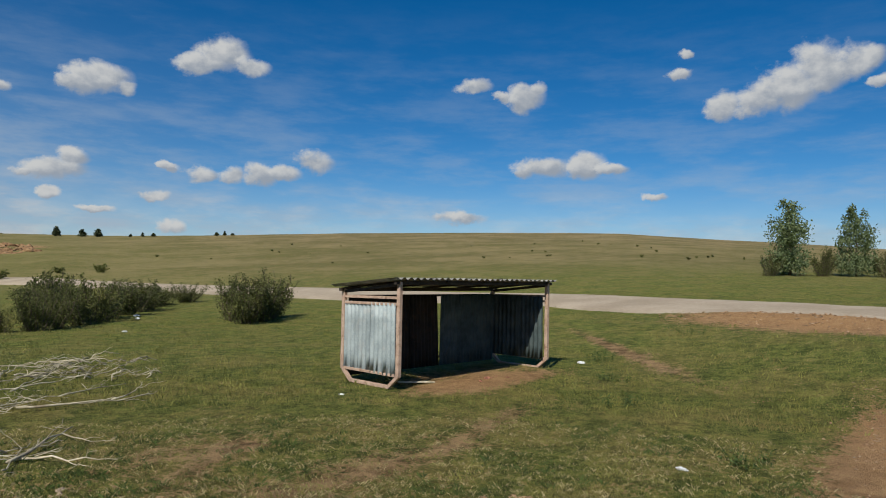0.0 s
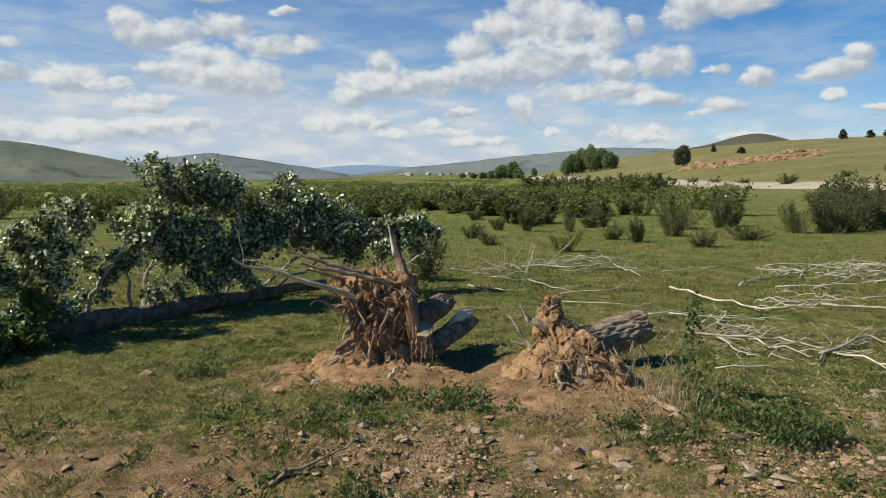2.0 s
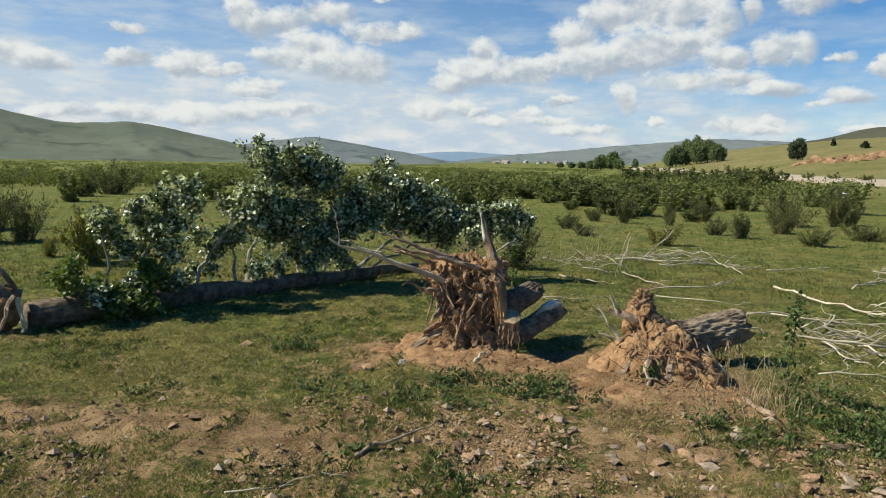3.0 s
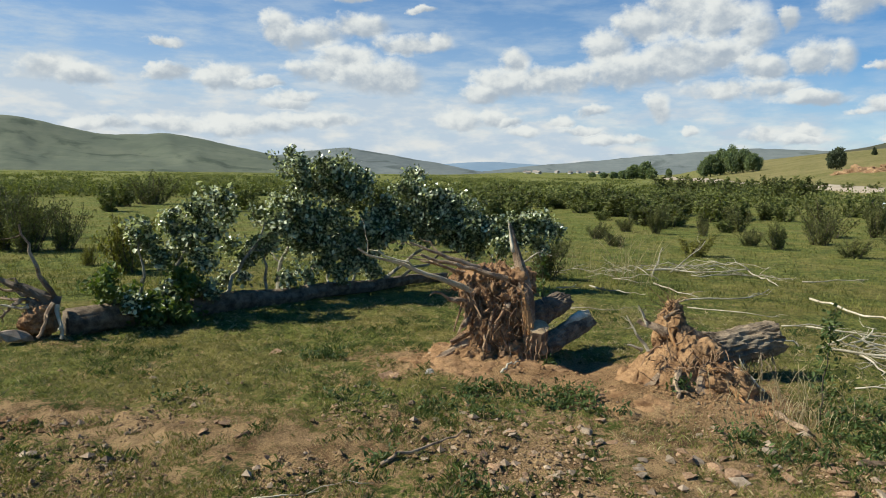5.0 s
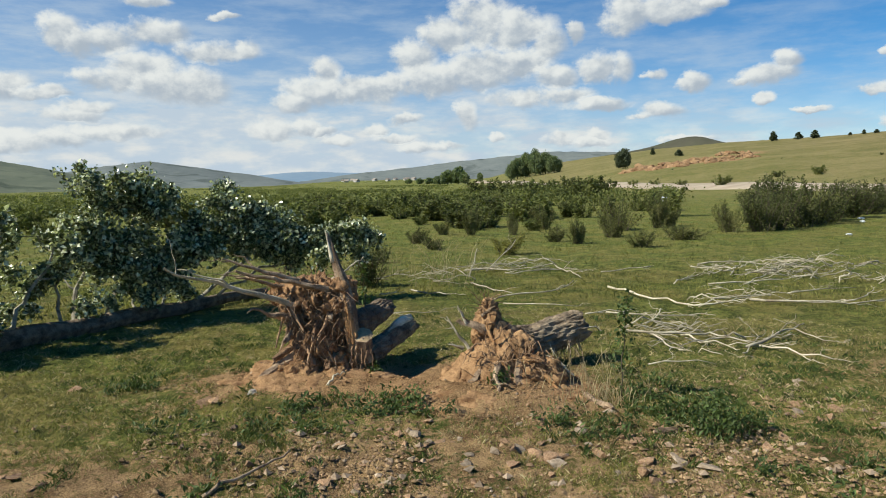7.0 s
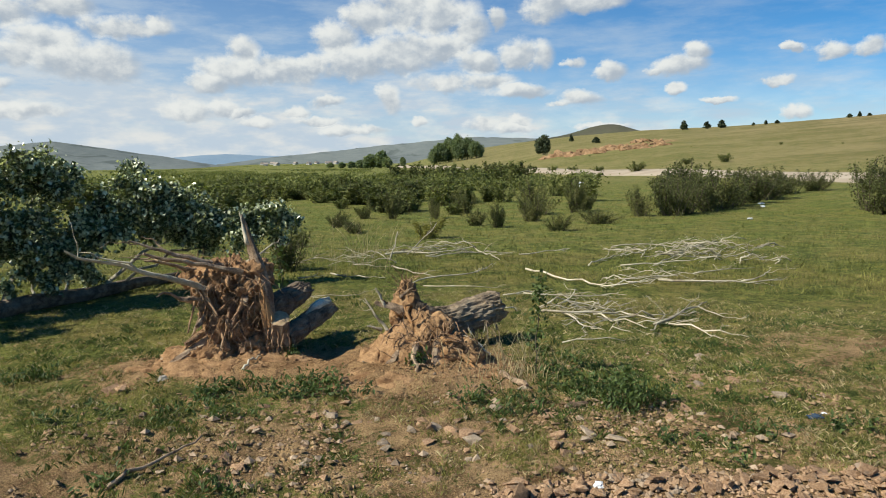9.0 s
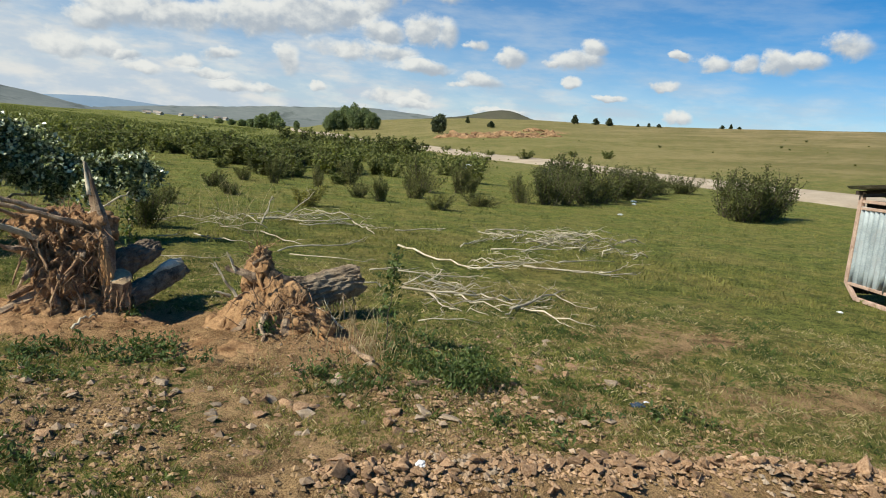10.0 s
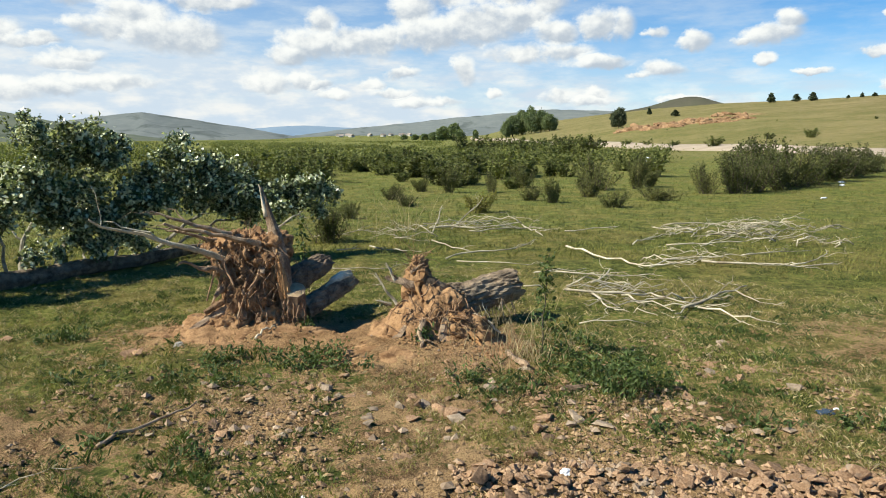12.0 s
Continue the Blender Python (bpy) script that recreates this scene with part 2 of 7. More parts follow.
bare_earth = material("eroded_earth", (0.17, 0.10, 0.054), (0.36, 0.235, 0.13), 0.4, 3, 0.97, 0.5, stain=(0.24, 0.13, 0.07), stain_scale=0.3, spec=0.1, depth=0.3)
clod_earth = material("clod_earth", (0.13, 0.085, 0.045), (0.33, 0.225, 0.125), 8, 60, 0.97, 0.6, island=0.4, spec=0.1)
torn_wood = material("torn_wood", (0.30, 0.15, 0.06), (0.46, 0.27, 0.12), 12, 90, 0.8, 0.5, stretch=(1, 1, 0.15), stain=(0.16, 0.10, 0.06))
cut_wood = material("sawn_wood", (0.30, 0.205, 0.11), (0.50, 0.37, 0.22), 14, 90, 0.8, 0.3, stain=(0.25, 0.17, 0.10), stain_scale=6)
dead_wood = material("bleached_branch", (0.32, 0.275, 0.185), (0.64, 0.57, 0.43), 7, 60, 0.85, 0.3, each=0.25, stain=(0.22, 0.17, 0.11), stain_scale=3)
limb_bark = material("pale_poplar_limb", (0.13, 0.115, 0.08), (0.36, 0.33, 0.25), 6, 50, 0.85, 0.3, stain=(0.12, 0.10, 0.07), stain_scale=4)
earth = material("sandy_root_soil", (0.19, 0.104, 0.050), (0.46, 0.285, 0.148), 7, 60, 0.97, 1.0, stain=(0.14, 0.075, 0.040), stain_scale=5.0, spec=0.1, depth=0.04)
plate_earth = material("root_plate_earth", (0.165, 0.088, 0.044), (0.47, 0.285, 0.150), 9, 70, 0.97, 1.0, stain=(0.085, 0.045, 0.026), stain_scale=7.0, spec=0.1, depth=0.04)
# pale leaves: silvery undersides, and sun glints put into the colour
poplar_leaf = material("poplar_leaf", (0.044, 0.062, 0.020), (0.125, 0.152, 0.055), 3, 30, 0.30, 0.0, island=0.4, through_light=0.20, spec=0.6, pale=(0.66, 0.68, 0.47), share=0.48)
young_leaf = material("young_leaf", (0.075, 0.115, 0.022), (0.15, 0.19, 0.05), 3, 30, 0.5, 0.0, island=0.3, through_light=0.3)
willow_leaf = material("willow_leaf", (0.070, 0.088, 0.026), (0.19, 0.20, 0.062), 2, 20, 0.8, 0.0, island=0.35, each=0.28, through_light=0.28)
open_leaf = material("olive_willow_leaf", (0.080, 0.092, 0.030), (0.20, 0.195, 0.066), 2, 20, 0.8, 0.0, island=0.35, each=0.25, through_light=0.28)
bush_leaf = material("dark_willow_leaf", (0.060, 0.073, 0.024), (0.145, 0.15, 0.050), 2, 20, 0.8, 0.0, island=0.35, through_light=0.28)
yellow_leaf = material("yellow_willow_leaf", (0.155, 0.16, 0.036), (0.26, 0.235, 0.06), 2, 20, 0.62, 0.0, island=0.3, through_light=0.3)
tree_leaf = material("tree_leaf", (0.12, 0.165, 0.080), (0.22, 0.26, 0.13), 2, 20, 0.6, 0.0, island=0.35, through_light=0.38)
needle = material("pine_needle", (0.05, 0.068, 0.036), (0.105, 0.125, 0.06), 2, 20, 0.7, 0.0, island=0.35, through_light=0.1)
stem_bark = material("willow_stem", (0.06, 0.05, 0.032), (0.15, 0.12, 0.08), 8, 60, 0.9, 0.3)
weed_leaf = material("weed_leaf", (0.042, 0.070, 0.017), (0.10, 0.14, 0.036), 5, 40, 0.6, 0.0, island=0.35, through_light=0.25)
grass_blade = material("grass_blade", (0.076, 0.092, 0.022), (0.262, 0.252, 0.070), 1.1, 3.0, 0.7, 0.0, island=0.32, through_light=0.25, stain=(0.255, 0.20, 0.080), stain_scale=0.45)
dry_blade = material("dry_grass_blade", (0.28, 0.22, 0.115), (0.52, 0.43, 0.25), 3, 30, 0.75, 0.0, island=0.3, through_light=0.2)
stone = material("broken_stone", (0.19, 0.110, 0.060), (0.43, 0.280, 0.168), 9, 70, 0.9, 0.6, each=0.3, stain=(0.27, 0.225, 0.175), spec=0.2)
red_stone = material("reddish_stone", (0.22, 0.09, 0.06), (0.42, 0.19, 0.13), 9, 70, 0.9, 0.5, each=0.25, spec=0.2)
gravel = material("gravel_stone", (0.19, 0.112, 0.062), (0.43, 0.290, 0.178), 9, 70, 0.92, 0.5, island=0.3, stain=(0.34, 0.28, 0.21), spec=0.2)
pale_stone = material("pale_dusty_stone", (0.23, 0.172, 0.115), (0.43, 0.34, 0.245), 6, 60, 0.9, 0.5, each=0.25, stain=(0.22, 0.165, 0.12), stain_scale=5, spec=0.2)
pale_gravel = material("pale_gravel", (0.20, 0.136, 0.085), (0.42, 0.32, 0.225), 8, 60, 0.92, 0.5, island=0.35, stain=(0.20, 0.145, 0.10), spec=0.2)
grey_stone = material("grey_stone", (0.25, 0.225, 0.185), (0.43, 0.395, 0.335), 5, 60, 0.85, 0.5, stain=(0.16, 0.15, 0.14))
gravel_road = material("gravel_road", (0.31, 0.252, 0.185), (0.44, 0.367, 0.28), 0.35, 6, 0.95, 0.3, stain=(0.33, 0.27, 0.20), stain_scale=0.2, spec=0.1)
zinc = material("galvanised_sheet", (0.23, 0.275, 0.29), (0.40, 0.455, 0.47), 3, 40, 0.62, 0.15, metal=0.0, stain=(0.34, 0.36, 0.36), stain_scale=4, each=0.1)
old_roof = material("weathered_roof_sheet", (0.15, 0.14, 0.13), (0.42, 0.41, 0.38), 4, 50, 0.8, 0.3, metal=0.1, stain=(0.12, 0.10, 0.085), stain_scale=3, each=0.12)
# near-black sheet with brownish stains, for the back wall's left bays
near_black = material("near_black_sheet", (0.014, 0.011, 0.009), (0.035, 0.027, 0.021), 3, 40, 0.85, 0.3, stain=(0.05, 0.028, 0.018), stain_scale=5)
# darker copy of the zinc: the shelter's inside shade is in the colour
shaded_sheet = material("shade_toned_sheet", (0.035, 0.052, 0.056), (0.085, 0.118, 0.122), 3, 40, 0.75, 0.15, stain=(0.09, 0.11, 0.11), stain_scale=3)
post_paint = material("faded_pink_paint", (0.36, 0.24, 0.18), (0.56, 0.41, 0.32), 6, 60, 0.7, 0.3, stain=(0.22, 0.13, 0.08), stain_scale=7)
# timber colour darkened to carry the shade under the roof
beam_wood = material("shade_toned_timber", (0.022, 0.018, 0.014), (0.070, 0.054, 0.042), 6, 60, 0.9, 0.4)
plastic = material("white_plastic", (0.72, 0.74, 0.76), (0.82, 0.83, 0.84), 8, 50, 0.35, 0.3)
blue_cloth = material("faded_blue_cloth", (0.018, 0.034, 0.058), (0.055, 0.09, 0.135), 12, 90, 0.85, 0.5)
plaster = material("whitewash", (0.42, 0.40, 0.37), (0.56, 0.54, 0.50), 1, 8, 0.85, 0.1)
tin_roof = material("house_roof", (0.24, 0.20, 0.17), (0.36, 0.31, 0.27), 1, 8, 0.7, 0.1)
ridge_near = material("steppe_hill_grass", (0.072, 0.070, 0.050), (0.105, 0.10, 0.070), 0.012, 0.09, 0.95, 0.4, stain=(0.07, 0.078, 0.045), stain_scale=0.01, spec=0.1, depth=6)
# farther ranges: distance haze put into the paler, bluer base colours
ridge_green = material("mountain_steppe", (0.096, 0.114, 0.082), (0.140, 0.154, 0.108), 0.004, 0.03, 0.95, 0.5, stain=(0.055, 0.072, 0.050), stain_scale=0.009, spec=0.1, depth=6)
ridge_mid = material("hazed_wooded_mountain", (0.130, 0.150, 0.146), (0.175, 0.195, 0.186), 0.004, 0.03, 0.95, 0.5, stain=(0.070, 0.085, 0.080), stain_scale=0.008, spec=0.1, depth=14)
ridge_blue = material("haze_blue_mountain", (0.165, 0.235, 0.31), (0.20, 0.27, 0.34), 0.003, 0.02, 0.95, 0.2, stain=(0.14, 0.21, 0.29), stain_scale=0.002, spec=0.1, depth=10)


# ---- the lie of the land ----
rng = np.random.default_rng(7)
TABLE = rng.random((256, 256))


def vnoise(x, y):
    """Smooth value noise from 0 to 1."""
    xi, yi = np.floor(x).astype(int), np.floor(y).astype(int)
    fx, fy = x - xi, y - yi
    fx, fy = fx * fx * (3 - 2 * fx), fy * fy * (3 - 2 * fy)
    a, b = TABLE[xi % 256, yi % 256], TABLE[(xi + 1) % 256, yi % 256]
    c, d = TABLE[xi % 256, (yi + 1) % 256], TABLE[(xi + 1) % 256, (yi + 1) % 256]
    return (a * (1 - fx) + b * fx) * (1 - fy) + (c * (1 - fx) + d * fx) * fy


def fbm(x, y, octaves=4):
    total, size = 0, 0.5
    for k in range(octaves):
        total = total + size * vnoise(x * 2**k + 17.3 * k, y * 2**k - 9.1 * k)
        size *= 0.5
    return total


def step(x, a, b):
    t = np.clip((x - a) / (b - a), 0, 1)
    return t * t * (3 - 2 * t)


def blob(x, y, cx, cy, rx, ry, turn=0.0):
    c, s = math.cos(radians(turn)), math.sin(radians(turn))
    u, v = (x - cx) * c + (y - cy) * s, (y - cy) * c - (x - cx) * s
    return np.exp(-((u / rx) ** 2 + (v / ry) ** 2))


AZ_FOOT = [-180, 6, 12, 22, 33, 52, 72, 85, 95, 130, 180]
R_FOOT = [300, 300, 230, 110, 75, 50, 35, 27, 22, 22, 300]
Z_FOOT = [0, 0, 0.5, 0.0, 0.3, 0.28, 0.6, 0.75, 0.82, 0.8, 0]
AZ_RIDGE = [-180, 8, 11.5, 15, 20, 25, 29.7, 36.6, 45.5, 54, 59, 66, 73, 77, 84, 89, 95, 130, 180]
EL_RIDGE = [-0.4, -0.4, 0.25, 1.0, 1.65, 2.15, 2.42, 2.55, 2.95, 3.4, 3.55, 3.7, 3.75, 3.7, 3.25, 2.97, 2.5, 1.2, -0.4]
R_RIDGE = [900, 900, 700, 560, 430, 360, 320, 300, 285, 280, 280, 280, 280, 280, 280, 280, 280, 280, 900]
GRAVEL_Y = [(-4.0, 2.9), (1.4, 3.32), (2.6, 3.29), (3.4, 3.17), (4.6, 2.88), (5.6, 2.5), (7.5, 1.7)]


def ground_z(x, y):
    x, y = np.asarray(x, float), np.asarray(y, float)
    r, az = np.hypot(x, y), np.degrees(np.arctan2(x, y))
    foot, z0 = np.interp(az, AZ_FOOT, R_FOOT), np.interp(az, AZ_FOOT, Z_FOOT)
    ridge = np.interp(az, AZ_RIDGE, R_RIDGE)
    top = 2.08 + ridge * np.tan(np.radians(np.interp(az, AZ_RIDGE, EL_RIDGE)))
    on_hill = step(az, 6, 14) * (1 - step(az, 130, 175))
    rise = np.clip((r - foot) / np.maximum(ridge - foot, 1), 0, 1)
    z = z0 * step(r, foot * 0.5, foot) + (top - z0) * (0.85 * rise + 0.15 * rise**2) * (r > foot) - np.maximum(r - ridge, 0) * 0.01
    z = z * on_hill
    # the far end of the valley lies a little higher
    z = z + step(az, -8, 0) * (1 - step(az, 12, 20)) * step(r, 450, 1300) * np.minimum(r, 1500) * 0.0052
    z = z + (fbm(x * 0.02, y * 0.02) - 0.47) * np.clip((r - 25) / 150, 0, 1) * 0.5
    z = z + (fbm(x * 0.5 + 3, y * 0.5, 3) - 0.44) * 0.10 * step(r, 1.0, 5.0) * (1 - 0.6 * step(r, 18, 50))
    z = z + (fbm(x * 3.1, y * 3.1, 4) - 0.47) * 0.05 * (1 - step(r, 6, 16)) + np.abs(fbm(x * 7.3 + 5, y * 7.3, 3) - 0.44) * 0.16 * (1 - step(r, 6, 13))
    gy = np.interp(x, [p[0] for p in GRAVEL_Y], [p[1] for p in GRAVEL_Y])
    z = z + 0.09 * np.exp(-(((y - gy) / 0.22) ** 2)) * step(x, 0.0, 1.8) * (1 - step(x, 6.0, 8.0))
    z = z + 0.10 * blob(x, y, 0.1, 7.1, 0.9, 0.5) + 0.12 * blob(x, y, 2.1, 6.3, 0.8, 0.6) - 0.12 * blob(x, y, 1.2, 7.3, 0.35, 0.4)
    scar = np.maximum(blob(x, y, 80, 172, 8, 20, -27), blob(x, y, 96, 170, 9, 16, -29))
    z = z + 4.0 * scar * (fbm(x * 0.22, y * 0.22, 4) - 0.5)
    return z + 0.06 * blob(x, y, 13.6, 5.4, 1.4, 0.5, -16) + 0.30 * blob(x, y, 26.0, -0.2, 5.4, 0.9, 53)


def gz(x, y):
    return float(ground_z(x, y))


def soil(x, y):
    """Where the turf is broken and earth shows."""
    gy = np.interp(x, [p[0] for p in GRAVEL_Y], [p[1] for p in GRAVEL_Y])
    r = np.hypot(x, y)
    m = 1.2 * blob(x, y, 0.25, 7.05, 1.25, 0.6) + 1.3 * blob(x, y, 2.15, 6.2, 1.05, 0.75) + 0.9 * blob(x, y, 1.3, 6.8, 0.7, 0.6)
    m = m + 0.9 * np.exp(-(((y - gy) / 0.35) ** 2)) * step(x, 0.9, 2.0) * (1 - step(x, 5.8, 7.5))
    m = m + 0.45 * blob(x, y, -3.6, 4.9, 1.5, 0.35, -12) + 0.22 * blob(x, y, -1.4, 4.7, 1.6, 0.5, -6) + 0.25 * blob(x, y, 1.5, 4.8, 1.6, 0.45) + 0.13 * np.exp(-(((y - 4.5) / 0.75) ** 2)) * step(x, -4.5, -2.5) * (1 - step(x, 4.0, 5.5))
    m = m + 2.4 * blob(x, y, 13.8, 5.30, 1.7, 0.5, -16) + 0.8 * blob(x, y, 14.3, 6.3, 2.2, 0.9, -16)
    m = m + 0.5 * blob(x, y, 10.4, 3.65, 1.8, 0.22, 4) + 0.4 * blob(x, y, 7.3, 3.8, 1.4, 0.35, -8) + 0.6 * blob(x, y, 6.8, 5.6, 1.0, 0.3, 15) + 1.1 * blob(x, y, 20.8, 4.5, 4.2, 0.3, 31)
    m = m + 1.5 * blob(x, y, 24.9, -0.7, 5.6, 1.9, 53) + 0.20 * blob(x, y, 9.0, 3.9, 3.0, 0.8, 6) + 0.3 * blob(x, y, 17.5, 2.2, 3.0, 0.7, 30) + 1.6 * blob(x, y, 11.2, -1.4, 3.4, 0.6, -9)
    m = m + 0.6 * blob(x, y, -5.4, 7.3, 0.7, 0.35) + 0.25 * blob(x, y, 5.8, 4.3, 1.6, 0.8) + 0.35 * blob(x, y, 6.6, 6.3, 1.4, 0.7)
    # worn earth low on the far slope
    m = m + 1.3 * blob(x, y, 76, 172, 5, 16, -25) + 1.2 * blob(x, y, 90, 172, 7, 18, -28) + 1.2 * blob(x, y, 104, 168, 5, 11, -31)
    return m + 0.29 * (1 - step(r, 4.2, 7.0)) + 0.14 * (1 - step(r, 7, 13))


def lush(x, y):
    """Where rank green weeds grow."""
    m = 0.9 * blob(x, y, 3.45, 5.4, 0.55, 1.1) + 0.8 * blob(x, y, 0.9, 5.75, 0.9, 0.35) + 0.5 * blob(x, y, -1.5, 6.9, 0.5, 0.4)
    return m + 0.35 * step(np.hypot(x, y), 10, 22)


# ---- ground: one sheet, finest close by ----
azimuths = np.radians(np.r_[np.arange(-50, 106, 0.4), np.arange(108, 310, 4.0)])
rings = [0.0005]
while rings[-1] < 4900:
    rings.append(rings[-1] + max(0.05, rings[-1] * 0.0145))
RA, AA = np.meshgrid(np.array(rings), azimuths, indexing="ij")
GX, GY = RA * np.sin(AA), RA * np.cos(AA)
GZ = ground_z(GX, GY)
na = len(azimuths)
verts = np.stack([GX, GY, GZ], -1).reshape(-1, 3)
i, j = np.meshgrid(np.arange(len(rings) - 1), np.arange(na), indexing="ij")
a, b = i * na + j, i * na + (j + 1) % na
quads = np.stack([a, a + na, b + na, b], -1).reshape(-1, 4)


def fast_mesh(name, points, faces, smooth=True):
    """A mesh from arrays of points and of equal-sided faces."""
    me = bpy.data.meshes.new(name)
    points, faces = np.asarray(points, np.float32), np.asarray(faces, np.int32)
    me.vertices.add(len(points)), me.loops.add(faces.size), me.polygons.add(len(faces))
    me.vertices.foreach_set("co", points.ravel())
    me.loops.foreach_set("vertex_index", faces.ravel())
    me.polygons.foreach_set("loop_start", np.arange(0, faces.size, faces.shape[1], dtype=np.int32))
    me.polygons.foreach_set("use_smooth", np.full(len(faces), smooth))
    me.update(calc_edges=True)
    return me


ground_mesh = fast_mesh("ground", np.vstack([verts]), quads)
OCHRE = blob(GX, GY, 24.9, -0.7, 6.5, 2.6, 53) + blob(GX, GY, 12.4, -1.6, 4.2, 1.1, -10) + 0.8 * blob(GX, GY, 13.8, 5.3, 2.4, 1.0, -16) + 0.5 * blob(GX, GY, 0.9, 6.7, 2.2, 1.0)
for key, values in (("soil", soil(GX, GY)), ("ochre", np.clip(OCHRE, 0, 1)), ("lush", lush(GX, GY)), ("far", step(RA, 14, 60)), ("dry", step(np.degrees(AA), 8, 18) * (1 - step(np.degrees(AA), 130, 175)) * (0.75 * step(RA, 38, 100) + 0.25 * step(RA, 120, 270)) * (0.58 + 0.42 * step(np.degrees(AA), 26, 55)))):
    ground_mesh.attributes.new(key, "FLOAT", "POINT").data.foreach_set("value", np.asarray(values, np.float32).ravel())

turf = bpy.data.materials.new("pasture")
turf.use_nodes = True
g = Nodes(turf.node_tree)
place = g.add("ShaderNodeTexCoord").outputs["Object"]


def told(name):
    node = g.add("ShaderNodeAttribute")
    node.attribute_name = name
    return node.outputs["Fac"]


n_huge, n_big = g.noise(place, 0.07, 4), g.noise(place, 0.55, 5, 0.6)
n_mid, n_fine, n_grit = g.noise(place, 3.2, 5, 0.65), g.noise(place, 18, 5, 0.75), g.noise(place, 80, 3, 0.75)
n_patch = g.noise(place, 1.3, 6, 0.68, 0.4)
tuft = g.math("ADD", g.math("MULTIPLY", n_mid, 0.45), g.math("MULTIPLY", n_fine, 0.55))
green = g.mix(g.smooth(tuft, 0.41, 0.59), (0.044, 0.058, 0.014), (0.198, 0.208, 0.050))
green = g.mix(g.math("MULTIPLY", g.smooth(n_big, 0.42, 0.58), 0.8), green, g.mix(g.smooth(tuft, 0.38, 0.62), (0.115, 0.098, 0.030), (0.27, 0.222, 0.074)))
green = g.mix(g.math("MULTIPLY", g.smooth(n_patch, 0.52, 0.64), 0.7), green, g.mix(g.smooth(tuft, 0.4, 0.6), (0.044, 0.060, 0.014), (0.115, 0.14, 0.032)))
green = g.mix(g.math("MULTIPLY", told("lush"), 0.8, clamp=True), green, g.mix(g.smooth(tuft, 0.36, 0.64), (0.088, 0.116, 0.025), (0.225, 0.25, 0.060)))
straw = g.mix(g.smooth(g.math("ADD", g.math("MULTIPLY", n_huge, 0.6), g.math("MULTIPLY", n_big, 0.4)), 0.4, 0.62), (0.144, 0.120, 0.051), (0.266, 0.204, 0.104))
green = g.mix(g.math("MULTIPLY", told("dry"), g.smooth(n_huge, -0.05, 0.42)), green, straw)
dirt = g.mix(g.smooth(g.math("ADD", g.math("MULTIPLY", n_mid, 0.45), g.math("MULTIPLY", n_grit, 0.55)), 0.41, 0.59), (0.105, 0.060, 0.029), (0.43, 0.285, 0.142))
dirt = g.mix(g.math("MULTIPLY", g.smooth(n_big, 0.45, 0.7), 0.5), dirt, (0.39, 0.262, 0.138))
dirt = g.mix(g.math("MULTIPLY", told("ochre"), 0.75), dirt, g.mix(g.smooth(n_grit, 0.35, 0.65), (0.27, 0.145, 0.066), (0.52, 0.315, 0.155)))
bare = g.math("ADD", told("soil"), g.math("MULTIPLY", g.math("SUBTRACT", g.math("ADD", g.math("MULTIPLY", n_mid, 0.30), g.math("MULTIPLY", n_fine, 0.70)), 0.5), 4.2))
bare = g.math("ADD", bare, g.math("MULTIPLY", g.math("SUBTRACT", n_patch, 0.52), 1.5))
bare = g.math("SUBTRACT", bare, g.math("MULTIPLY", told("far"), 0.30))
colour = g.mix(g.smooth(bare, 0.30, 0.58), green, dirt)
p = g.add("ShaderNodeBsdfPrincipled")
g.put(p.inputs["Base Color"], colour)
p.inputs["Roughness"].default_value, p.inputs["Specular IOR Level"].default_value = 0.95, 0.1
b = g.add("ShaderNodeBump")
b.inputs["Strength"].default_value, b.inputs["Distance"].default_value = 1.0, 0.065
g.put(b.inputs["Height"], g.math("ADD", tuft, g.math("MULTIPLY", n_grit, 0.35)))
g.put(p.inputs["Normal"], b.outputs[0])
g.tree.links.new(p.outputs[0], g.add("ShaderNodeOutputMaterial").inputs[0])
ground_mesh.materials.append(turf)
ground = tagged(new("ground", ground_mesh), "grazed green pasture with bare sandy patches and a dry hillside", "ground", kind="structure")


